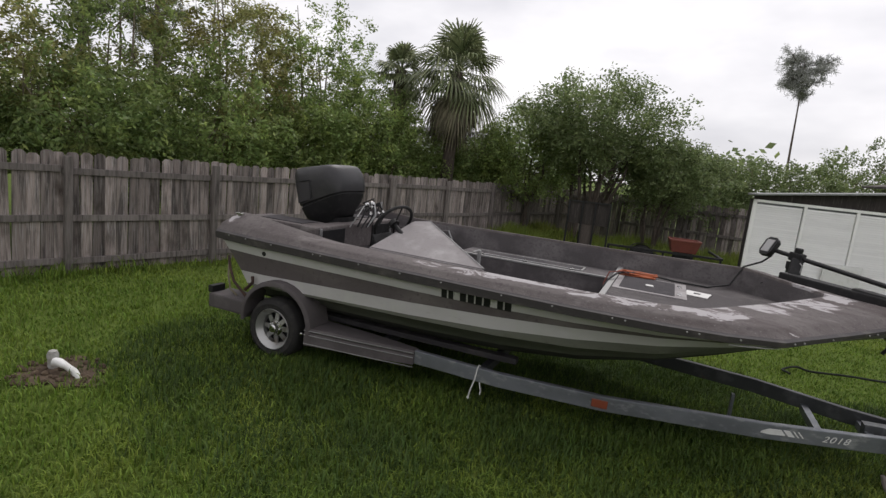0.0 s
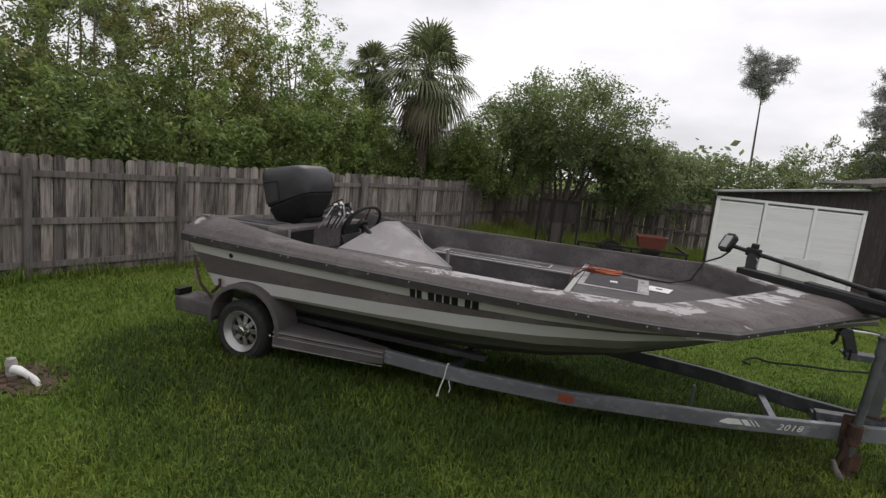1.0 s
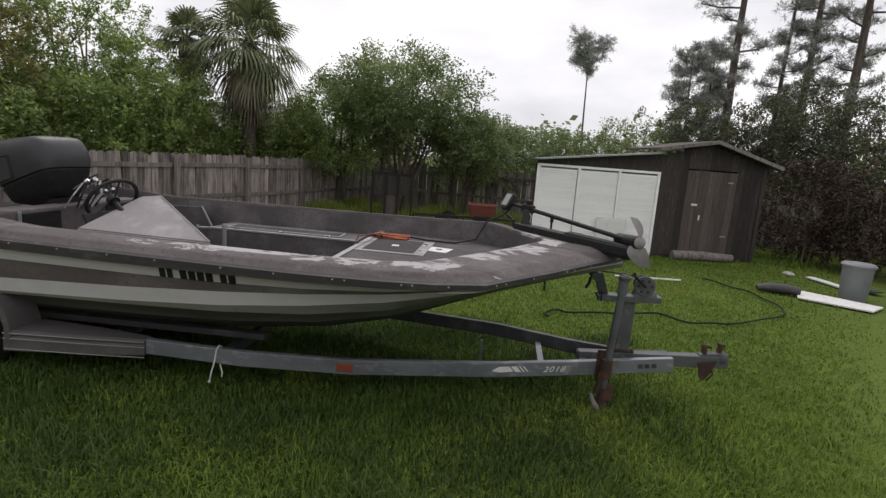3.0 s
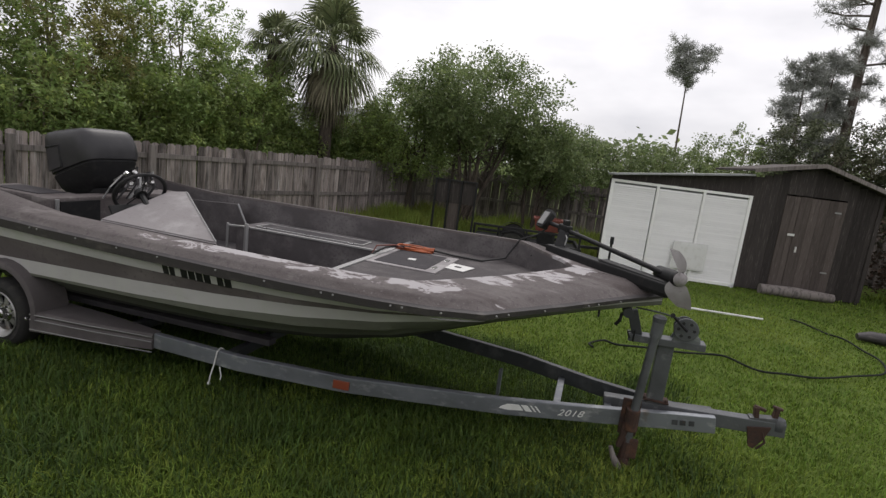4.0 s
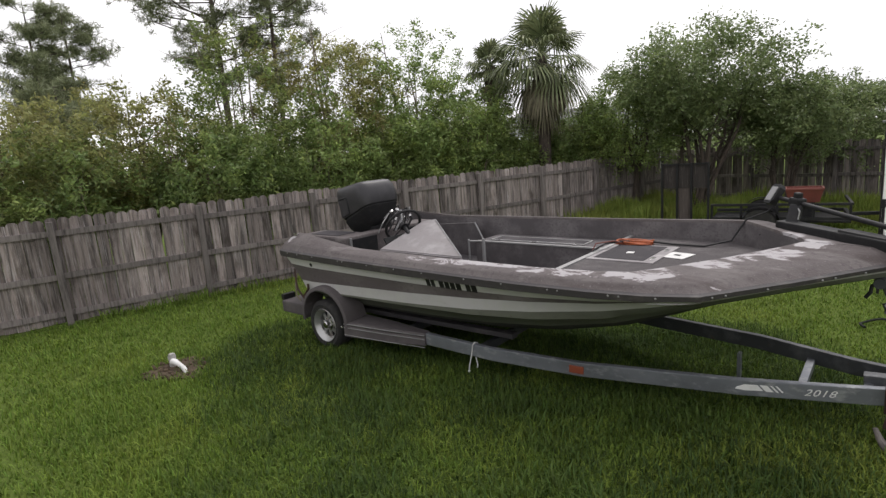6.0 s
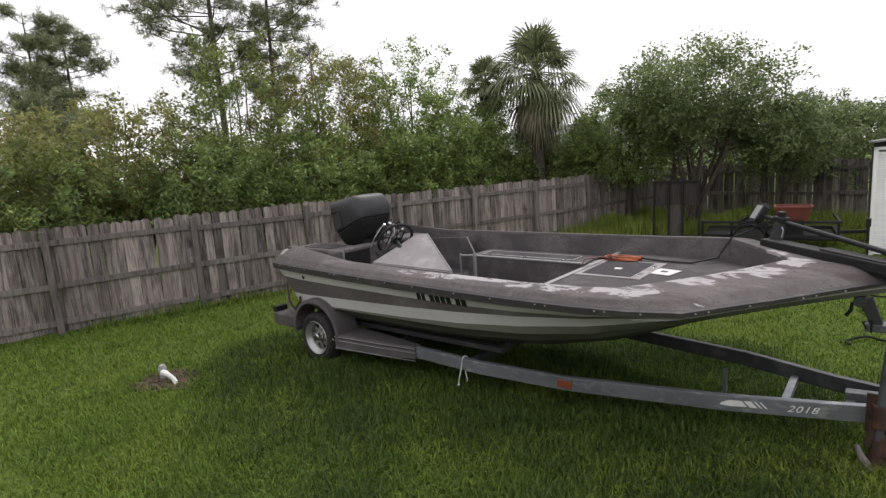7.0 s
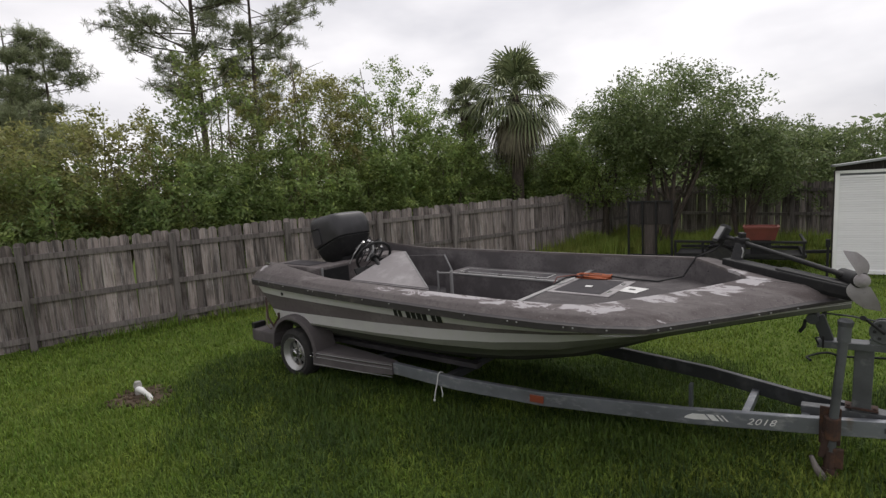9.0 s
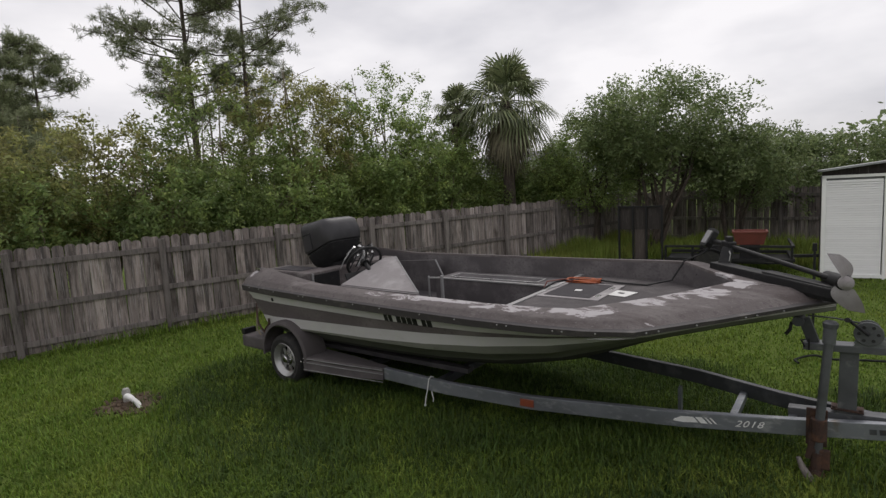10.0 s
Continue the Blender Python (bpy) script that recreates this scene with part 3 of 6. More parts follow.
def pine(x, y, height, trunk_r, crown_from, spread, tufts, label, seed, needle, lean=(0, 0), density=22, needle_len=0.24, name="pine_tree"):
    r, g = random.Random(seed), np.random.default_rng(seed)
    t = thing(name, x, y, 0, label, "pine tree")
    bm = bmesh.new()
    pts = [Vector((x + lean[0] * u * u + 0.06 * math.sin(5 * u + seed), y + lean[1] * u * u, height * u - 0.1)) for u in [i / 9 for i in range(10)]]
    tube(bm, pts, [trunk_r * (1 - 0.85 * i / 9) for i in range(10)], 9)
    part("trunk", bm, M["pine_bark"], t)
    centres = []
    for i in range(tufts):
        u = crown_from + (1 - crown_from) * (i + r.random()) / tufts
        s = pts[0].lerp(pts[-1], u)
        k = min(int(u * 9), 8)
        s = pts[k].lerp(pts[k + 1], u * 9 - k)
        fall = math.sin(math.pi * min(1, 0.18 + 0.82 * (1 - (u - crown_from) / (1 - crown_from)))) ** 0.7
        ln = spread * fall * r.uniform(0.5, 1.1)
        a = r.uniform(0, 6.28)
        e = s + Vector((math.cos(a) * ln, math.sin(a) * ln, ln * r.uniform(-0.12, 0.45)))
        mid = s.lerp(e, 0.55) + Vector((0, 0, -0.05 * ln))
        bm = bmesh.new()
        tube(bm, [s, mid, e], [trunk_r * 0.28 * (1.2 - u), trunk_r * 0.16, 0.008], 5)
        for w in (1.0, 0.9, 0.78, 0.66, 0.52):
            for _ in range(2):
                c = s.lerp(e, w) + Vector((r.uniform(-1, 1), r.uniform(-1, 1), r.uniform(-0.3, 0.7))) * 0.20 * ln
                tube(bm, [s.lerp(e, w * 0.85), c], [0.010, 0.004], 4)
                centres.append(list(c))
                for _ in range(2):
                    centres.append(list(c + Vector((r.gauss(0, 1), r.gauss(0, 1), r.gauss(0, 0.7))) * needle_len * 0.8))
        part("limb", bm, M["pine_bark"], t)
    v, k, i = tufts_mesh(g, centres, needle_len, int(density * 1.5), needle_len * 0.042)
    hang("crown", mesh_from_arrays("crown", v, k, i, needle), t)
    return t


def palm(x, y, trunk_h, crown_r, label, seed, fronds=42, dead=18):
    r = random.Random(seed)
    t = thing("palm_tree", x, y, 0, label, "palm tree")
    bm = bmesh.new()
    prof = [Vector((x + 0.02 * math.sin(i), y, trunk_h * i / 12)) for i in range(13)]
    tube(bm, prof, [0.16 + 0.02 * (i % 2) for i in range(13)], 12)
    part("trunk", bm, M["bark"], t)
    top = Vector((x, y, trunk_h))

    def frond(bm, a, elev, length, fan, droop):
        out = Vector((math.cos(a), math.sin(a), 0))
        side = Vector((-math.sin(a), math.cos(a), 0))
        d = (out * math.cos(elev) + Vector((0, 0, 1)) * math.sin(elev)).normalized()
        up = side.cross(d) * -1
        stem = length * 0.52
        pts = [top + d * stem * q - Vector((0, 0, droop * 0.25 * stem * q * q)) for q in (0, 0.5, 1)]
        tube(bm, pts, [0.022, 0.016, 0.010], 5)
        hub = pts[-1]
        n = 22
        for i in range(n):
            w = (i + 0.5) / n * 2 - 1
            ang = w * radians(96)
            ln = fan * (0.62 + 0.38 * math.cos(w * 1.35)) * r.uniform(0.88, 1.08)
            ld = (d * math.cos(ang) + side * math.sin(ang)).normalized()
            sw = ld.cross(up).normalized() * 0.026
            fold = up * (0.02 * (i % 2))
            c0 = hub
            c1 = hub + ld * ln * 0.55 - Vector((0, 0, droop * ln * 0.13)) + fold
            c2 = hub + ld * ln * 0.85 - Vector((0, 0, droop * ln * 0.42))
            c3 = hub + ld * ln * 0.97 - Vector((0, 0, droop * ln * 0.72))
            vs = [bm.verts.new(c0), bm.verts.new(c1 - sw), bm.verts.new(c1 + sw), bm.verts.new(c2 - sw * 0.6), bm.verts.new(c2 + sw * 0.6), bm.verts.new(c3)]
            bm.faces.new((vs[0], vs[1], vs[2]))
            bm.faces.new((vs[1], vs[3], vs[4], vs[2]))
            bm.faces.new((vs[3], vs[5], vs[4]))

    for i in range(fronds):
        bm = bmesh.new()
        u = i / fronds
        frond(bm, i * 2.399 + r.uniform(-0.3, 0.3), radians(88 - 118 * u + r.uniform(-12, 12)), crown_r * r.uniform(0.6, 0.95), crown_r * 0.60 * r.uniform(0.8, 1.1), 0.25 + 0.75 * u + r.uniform(-0.1, 0.35))
        part("frond", bm, M["palm_leaf"], t)
    for i in range(dead):
        bm = bmesh.new()
        frond(bm, i * 2.399 + 0.7, radians(r.uniform(-80, -40)), crown_r * r.uniform(0.5, 0.95), crown_r * r.uniform(0.30, 0.48), 1.2)
        part("dead_frond", bm, M["palm_dead"], t, "dry tan hanging frond")
    return t


# thick growth behind the side fence
spots = [
    (-8.7, -7.8, 4.3, 3.6, "leaf_olive"), (-7.7, -5.7, 4.1, 3.4, "leaf_olive"), (-6.9, -3.9, 3.6, 3.2, "leaf_olive"), (-7.9, -2.5, 4.5, 3.5, "leaf_olive"), (-6.3, -1.8, 3.2, 2.9, "leaf_hedge"),
    (-7.0, -0.2, 4.35, 3.3, "leaf_olive"), (-5.6, 0.8, 3.3, 2.7, "leaf_hedge"), (-6.6, 2.2, 5.5, 3.3, "leaf_hedge"), (-5.0, 3.0, 3.3, 2.6, "leaf_light"), (-6.0, 4.3, 6.0, 3.2, "leaf_olive"),
    (-4.5, 5.0, 3.4, 2.5, "leaf_light"), (-5.3, 6.2, 5.8, 3.1, "leaf_light"), (-3.9, 6.8, 3.7, 2.4, "leaf_light"), (-5.0, 8.2, 4.9, 2.9, "leaf_hedge"), (-3.5, 8.9, 3.4, 2.3, "leaf_light"), (-2.4, 9.6, 3.1, 2.1, "leaf_hedge"), (-2.5, 11.0, 3.0, 2.2, "leaf_hedge"),
]
words = {"leaf_olive": "olive-green leggy bush behind the fence", "leaf_hedge": "dense dark green bush behind the fence", "leaf_light": "bright green leafy bush behind the fence"}
for i, (x, y, h, w, lf) in enumerate(spots):
    shrub(x, y, h, w, M[lf], 30000, words[lf], size=0.092, slim=0.40, seed=20 + i, airy=0.84, group="bushes behind the fence")

palm(-2.65, 8.5, 4.25, 1.60, "green fan palm with dry hanging fronds behind the fence", 3, 40, 24)
palm(-4.45, 8.75, 4.3, 0.95, "smaller fan palm half hidden in bushes", 4, 22, 4)
shrub(0.75, 9.6, 4.4, 3.4, M["leaf_dark"], 54000, "broad dark green tree spreading over the back lawn", "broadleaf_tree", "tree", 0.088, 57, 0.50, slim=0.45, trunks=9, length=0.6, loose=0.12, airy=0.5)
shrub(-1.0, 10.3, 3.7, 3.4, M["leaf_light"], 32000, "light green tree at the corner of the fence", "broadleaf_tree", "tree", 0.072, 52, 0.30)
shrub(2.6, 10.5, 3.0, 3.0, M["leaf_dark"], 26000, "low dark green tree beside the broad one", "broadleaf_tree", "tree", 0.085, 58, 0.52, slim=0.45, trunks=5, length=0.5, loose=0.105, airy=0.15)
# the right-hand bushes take the leaf with shade in its colour
for i, (x, y, h, w, lf) in enumerate([(3.5, 13.2, 3.4, 3.2, "leaf_dark"), (5.6, 13.6, 3.2, 3.2, "leaf_dark"), (7.7, 13.7, 3.6, 3.2, "leaf_dark"), (9.6, 13.3, 4.2, 3.2, "leaf_shaded"), (11.4, 12.4, 4.4, 3.2, "leaf_shaded"), (13.4, 11.0, 4.4, 3.4, "leaf_shaded"), (14.9, 8.4, 4.2, 3.2, "leaf_shaded"), (12.6, 13.6, 5.2, 3.4, "leaf_shaded")]):
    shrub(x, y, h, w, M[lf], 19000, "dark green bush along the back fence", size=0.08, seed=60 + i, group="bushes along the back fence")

for i, (x, y, h, w, n) in enumerate([(10.9, 9.2, 2.7, 2.0, 7000), (11.5, 8.3, 2.3, 1.9, 6000), (12.2, 7.0, 2.5, 2.1, 6500), (13.3, 6.0, 2.7, 2.2, 6500)]):
    shrub(x, y, h, w, M["leaf_brown"], n, "brownish undergrowth bush by the back fence, darkened for deep shade", size=0.085, seed=90 + i, low=0.0, group="undergrowth by the back fence")

pine(-10.2, 3.75, 10.4, 0.13, 0.42, 2.7, 52, "tall pine with an open crown behind the bushes", 7, M["needle"], (0.2, 0.0), 20, 0.18)
pine(-8.95, 4.75, 9.6, 0.10, 0.42, 2.1, 44, "slim tall pine behind the bushes", 8, M["needle"], (-0.1, 0.2), 20, 0.18)
for i, (x, y, h) in enumerate([(-20.6, 2.0, 8.6), (-21.3, 3.4, 8.7), (-16.6, 1.4, 5.2)]):
    pine(x, y, h, 0.13, 0.18, 1.5, 44, "dark pine in a far group", 30 + i, M["needle"], (0, 0), 18)
# the pines below carry the haze-paled needle colour
pine(7.15, 21.8, 7.8, 0.075, 0.79, 1.15, 26, "lone slim pine beyond the back fence against the sky", 9, M["needle_hazed"], (-0.35, 0), 10, 0.20)
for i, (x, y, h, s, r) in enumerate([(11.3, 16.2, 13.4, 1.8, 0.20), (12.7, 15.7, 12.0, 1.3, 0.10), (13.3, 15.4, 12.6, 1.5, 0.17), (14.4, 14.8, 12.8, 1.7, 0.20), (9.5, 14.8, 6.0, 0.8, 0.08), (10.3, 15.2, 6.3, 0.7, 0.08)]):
    pine(x, y, h, r, 0.24, s * 0.85, 38, "tall dark pine behind the shed", 40 + i, M["needle_hazed"], (0, 0), 14, 0.19)

# far woods all round
g = np.random.default_rng(77)
cs, ss = [], []
for i in range(260):
    a = g.uniform(0, 2 * np.pi)
    d = g.uniform(40, 62)
    top = g.uniform(2.2, 4.8) * d / 45
    for z in np.linspace(0.4, top, 5):
        cs.append([4 + d * np.cos(a), d * np.sin(a), z])
        ss.append(1.7)
v, k, i = leaf_cloud(g, cs, np.array(ss), 60000, 0.6, 0.6)
woods = new("far_woods", mesh_from_arrays("far_woods", v, k, i, M["leaf_dark"]))
tagged(woods, "dark green distant woods round the yard", "woods", kind="stuff")


# plain unseen wall added behind the camera to cut sky light from that side
bm = bmesh.new()
box(bm, 3.0, -9.2, 1.5, 26.0, 0.25, 3.0)
sky_block_wall = new("sky_block_wall", mesh_of(bm, "sky_block_wall", M["house_wall"]))
tagged(sky_block_wall, "unseen plain wall added behind the camera to block sky light", "wall", kind="structure")

# ---------------------------------------------------------------- boat
# stations: x, half beam, rub height, the four stripe edges, half chine, chine height, keel height; inner edge x, inner half width
ST = [
    (-0.95, 0.87, 1.062, 0.975, 0.893, 0.705, 0.595, 0.80, 0.578, 0.27, -0.82, 0.67),
    (-0.40, 0.94, 1.064, 0.980, 0.898, 0.722, 0.620, 0.86, 0.602, 0.27, -0.40, 0.73),
    (0.40, 0.995, 1.062, 0.985, 0.905, 0.765, 0.662, 0.91, 0.642, 0.275, 0.40, 0.785),
    (1.20, 1.03, 1.060, 0.990, 0.908, 0.802, 0.696, 0.935, 0.668, 0.29, 1.20, 0.825),
    (1.90, 1.055, 1.058, 0.992, 0.914, 0.842, 0.738, 0.935, 0.690, 0.33, 1.90, 0.845),
    (2.50, 1.07, 1.058, 0.998, 0.930, 0.885, 0.795, 0.91, 0.728, 0.41, 2.50, 0.855),
    (3.05, 1.07, 1.064, 1.012, 0.960, 0.937, 0.868, 0.86, 0.800, 0.55, 2.98, 0.84),
    (3.42, 1.055, 1.074, 1.030, 0.994, 0.980, 0.932, 0.79, 0.885, 0.70, 3.24, 0.81),
    (3.74, 0.985, 1.086, 1.050, 1.026, 1.015, 0.982, 0.68, 0.955, 0.84, 3.36, 0.73),
    (4.18, 0.53, 1.115, 1.086, 1.072, 1.066, 1.050, 0.36, 1.030, 0.95, 3.72, 0.36),
    (4.56, 0.16, 1.155, 1.130, 1.120, 1.115, 1.104, 0.10, 1.085, 1.05, 4.00, 0.09),
    (4.78, 0.0, 1.182, 1.160, 1.150, 1.146, 1.140, 0.0, 1.128, 1.11, 4.12, 0.0),
]
STA = np.array(ST)
DECK, SOLE = 1.085, 0.80


def port_lift(half):
    """The boat lists: its port gunwale stands higher than the starboard one."""
    return 0.12 * min(1.0, half / 0.9)


def port_reach(x):
    """The casting deck runs farther forward on the port side."""
    return float(np.interp(x, [2.9, 3.74, 4.3, 4.78], [0.0, 0.26, 0.24, 0.06]))


def stations(sub=5):
    out = []
    for a, b in zip(STA, STA[1:]):
        for k in range(sub):
            out.append(a + (b - a) * k / sub)
    out.append(STA[-1])
    return out


def hull_at(x, z, lift=0.0):
    """A place on the starboard side at height z; lift out along the side's normal."""
    b, zr, bc, zc = (float(np.interp(x, STA[:, 0], STA[:, i])) for i in (1, 2, 7, 8))
    f = (zr - z) / (zr - zc)
    y = b + (bc - b) * f - 0.022 * math.sin(math.pi * f) * min(1.0, b / 0.6)
    n = Vector((0, -(zr - zc), -(b - bc))).normalized()
    return Vector((x, -y, z)) + n * lift


boat = thing("bass_boat", 0, 0, 0, "weathered brown and white striped fibreglass bass boat on a trailer", "boat")

# hull: side bands, spray rails, bottom
MATS = [M["rub"], M["hull_white"], M["hull_brown"], M["hull_white"], M["hull_bottom"], M["hull_keel"]]
bm = bmesh.new()
for sgn in (-1, 1):
    rings = []
    for s in stations():
        x, b, zr, z1, z2, z3, z4, bc, zc, zk = s[:10]
        rake = 0.34 * max(0.0, (-0.4 - x) / 0.53)
        ring = []
        for z in (zr, z1, z2, z3, z4, zc):
            f = (zr - z) / (zr - zc)
            bow = 0.022 * math.sin(math.pi * f) * min(1.0, b / 0.6)
            ring.append(bm.verts.new((x + rake * f, sgn * max(0.0, b + (bc - b) * f - bow), z + (port_lift(b) * (1 - f) if sgn > 0 else 0.0))))
        x += rake
        ring.append(bm.verts.new((x, sgn * (bc * 0.93), zc - 0.014)))
        ring.append(bm.verts.new((x, sgn * bc * 0.74, zc + (zk - zc) * 0.40)))
        ring.append(bm.verts.new((x, sgn * bc * 0.72, zc + (zk - zc) * 0.47)))
        ring.append(bm.verts.new((x, sgn * bc * 0.46, zc + (zk - zc) * 0.70)))
        ring.append(bm.verts.new((x, sgn * bc * 0.44, zc + (zk - zc) * 0.77)))
        ring.append(bm.verts.new((x, sgn * 0.0, zk)))
        rings.append(ring)
    for a, b in zip(rings, rings[1:]):
        for k in range(len(a) - 1):
            q = (a[k], a[k + 1], b[k + 1], b[k])
            f = bm.faces.new(q if sgn < 0 else q[::-1])
            # bottom faces inside the chine get the colour that holds the under-boat shadow
            f.material_index = min(k, 4) if k < 7 else 5
    f = bm.faces.new(rings[0] if sgn < 0 else rings[0][::-1])
    f.material_index = 2
bmesh.ops.remove_doubles(bm, verts=bm.verts, dist=0.0005)
hull = part("hull", bm, MATS, boat, "faded white hull with chalky brown stripes", True)
bm = bmesh.new()
lathe(bm, [(0.022, -0.004), (0.022, 0.006), (0.012, 0.008)], 12, Matrix.Translation(hull_at(-0.33, 0.935)) @ Vector((0, -1, -0.15)).to_track_quat("Z", "Y").to_matrix().to_4x4())
part("drain_fitting", bm, M["black"], boat, "small dark drain fitting")

# gunwale cap with peeled paint
cap_mat = mat("sun_faded_brown_cap", (0.112, 0.098, 0.097), 0.78, spec=0.3, layers=[
    (2.5, (0.140, 0.125, 0.122), 0.45, 0.72, U), (26, (0.080, 0.066, 0.070), 0.52, 0.72, U), (9, (0.19, 0.174, 0.17), 0.58, 0.74, (0.35, 1, 1)), (4, (0.075, 0.061, 0.06), 0.50, 0.70, (0.3, 1.4, 1)), (70, (0.19, 0.172, 0.175), 0.62, 0.72, U)], bump=(70, 0.25, U))
n, l = cap_mat.node_tree.nodes, cap_mat.node_tree.links
b_cap = n["Principled BSDF"]
old = b_cap.inputs["Base Color"].links[0].from_socket
co = n.new("ShaderNodeTexCoord")
nz = n.new("ShaderNodeTexNoise")
nz.inputs["Scale"].default_value = 6.0
nz.inputs["Detail"].default_value = 11.0
nz.inputs["Roughness"].default_value = 0.70
nz.inputs["Distortion"].default_value = 0.9
stretch = n.new("ShaderNodeMapping")
stretch.inputs["Scale"].default_value = (0.62, 1.25, 1.0)
l.new(co.outputs["Object"], stretch.inputs["Vector"])
l.new(stretch.outputs[0], nz.inputs["Vector"])
total = None
# worn places: centre, reach along x, across, strength
for cx, cy, rx, ry, st in [(1.40, -0.92, 0.32, 0.06, 0.33), (1.68, -0.94, 0.22, 0.06, 0.36), (2.16, -0.885, 0.42, 0.05, 0.52), (2.60, -0.91, 0.36, 0.08, 0.28), (2.90, -0.90, 0.28, 0.09, 0.33), (3.26, -0.87, 0.24, 0.09, 0.52), (3.42, -0.80, 0.16, 0.10, 0.46), (3.66, -0.54, 0.16, 0.09, 0.46), (3.86, -0.34, 0.14, 0.09, 0.36), (4.02, -0.22, 0.15, 0.12, 0.50), (4.20, 0.02, 0.13, 0.10, 0.44), (4.02, 0.30, 0.10, 0.10, 0.42), (-0.82, -0.78, 0.05, 0.05, 0.45)]:
    sub = n.new("ShaderNodeVectorMath")
    sub.operation = "SUBTRACT"
    sub.inputs[1].default_value = (cx, cy, 1.16)
    l.new(co.outputs["Object"], sub.inputs[0])
    mul = n.new("ShaderNodeVectorMath")
    mul.operation = "MULTIPLY"
    mul.inputs[1].default_value = (0.78 / rx, 0.74 / ry, 1.5)
    l.new(sub.outputs[0], mul.inputs[0])
    ln = n.new("ShaderNodeVectorMath")
    ln.operation = "LENGTH"
    l.new(mul.outputs[0], ln.inputs[0])
    rg = n.new("ShaderNodeMapRange")
    rg.interpolation_type = "SMOOTHSTEP"
    rg.inputs["From Min"].default_value = 1.35
    rg.inputs["From Max"].default_value = 0.4
    rg.inputs["To Max"].default_value = min(st, 0.44)
    l.new(ln.outputs["Value"], rg.inputs["Value"])
    if total is None:
        total = rg.outputs[0]
    else:
        mxm = n.new("ShaderNodeMath")
        mxm.operation = "MAXIMUM"
        l.new(total, mxm.inputs[0])
        l.new(rg.outputs[0], mxm.inputs[1])
        total = mxm.outputs[0]
rag = n.new("ShaderNodeMapRange")
rag.clamp = False
rag.inputs["From Min"].default_value = 0.5
rag.inputs["From Max"].default_value = 1.0
rag.inputs["To Min"].default_value = 0.44
rag.inputs["To Max"].default_value = 1.24
l.new(nz.outputs["Fac"], rag.inputs["Value"])
summ = n.new("ShaderNodeMath")
summ.operation = "ADD"
l.new(rag.outputs[0], summ.inputs[0])
l.new(total, summ.inputs[1])
edge = n.new("ShaderNodeMapRange")
edge.inputs["From Min"].default_value = 0.775
edge.inputs["From Max"].default_value = 0.79
l.new(summ.outputs[0], edge.inputs["Value"])
halo = n.new("ShaderNodeMapRange")
halo.inputs["From Min"].default_value = 0.70
halo.inputs["From Max"].default_value = 0.775
halo.inputs["To Max"].default_value = 0.75
l.new(summ.outputs[0], halo.inputs["Value"])
hm = n.new("ShaderNodeMix")
hm.data_type = "RGBA"
hm.inputs["B"].default_value = (0.215, 0.188, 0.190, 1)
l.new(halo.outputs[0], hm.inputs["Factor"])
l.new(old, hm.inputs["A"])
old = hm.outputs["Result"]
pm = n.new("ShaderNodeMix")
pm.data_type = "RGBA"
pm.inputs["B"].default_value = (0.375, 0.358, 0.366, 1)
l.new(edge.outputs[0], pm.inputs["Factor"])
l.new(old, pm.inputs["A"])
l.new(pm.outputs["Result"], b_cap.inputs["Base Color"])

CAP = [(0.0, -0.070, 0.012), (0.0, -0.004, 0.020), (0.03, 0.010, 0.0), (0.16, 0.048, 0), (0.24, 0.060, 0), (0.55, 0.074, 0), (0.92, 0.084, 0), (0.98, 0.082, 0), (1.0, 0.06, 0)]
bm = bmesh.new()
for sgn in (-1, 1):
    rings = []
    for s in stations():
        x, b, zr = s[0], s[1], s[2]
        xi, bi = s[10] + (port_reach(x) if sgn > 0 else 0.0), s[11]
        ring = []
        for f, dz, out in CAP:
            px, py = x + (xi - x) * f, b + (bi - b) * f
            fade = min(1.0, b / 0.14)
            rise = 0.10 * f * min(1.0, max(0.0, (0.35 - x) / 1.0))
            if dz < 0:
                dz *= min(1.0, (zr - s[3]) / 0.070)
            ring.append(bm.verts.new((px + out * (1 - fade), sgn * (py + out * fade), zr + dz + rise + (port_lift(b) if sgn > 0 else 0.0))))
        ring.append(bm.verts.new((xi, sgn * bi, SOLE if xi < 2.60 else DECK - 0.012)))
        rings.append(ring)
    for a, b in zip(rings, rings[1:]):
        for k in range(len(a) - 1):
            q = (a[k], b[k], b[k + 1], a[k + 1])
            f = bm.faces.new(q if sgn < 0 else q[::-1])
            f.material_index = 1 if k < 2 else 2 if k == len(a) - 2 else 0
bmesh.ops.remove_doubles(bm, verts=bm.verts, dist=0.0005)
cap = part("gunwale", bm, [cap_mat, M["rub"], M["inner"]], boat, "sun-faded brown gunwale with peeled white patches", True)
for s in [-0.75, -0.52, -0.2, 0.28, 0.36, 0.75, 1.14, 1.5, 1.98, 2.35, 2.75, 2.83, 3.2, 3.27, 3.5, 3.8, 3.86, 4.05, 4.3, 4.36, 4.5]:
    p = Vector((s, -np.interp(s, STA[:, 0], STA[:, 1]) - 0.022, np.interp(s, STA[:, 0], STA[:, 2]) - 0.018))
    bm = bmesh.new()
    nrm = Vector((0.0, -1, 0)) if s < 3.6 else Vector((0.66, -0.75, 0))
    lathe(bm, [(0.007, -0.004), (0.0065, 0.003), (0.003, 0.005)], 8, Matrix.Translation(p) @ nrm.to_track_quat("Z", "Y").to_matrix().to_4x4())
    part("bolt", bm, M["trim"], boat, "small corroded bolt head")
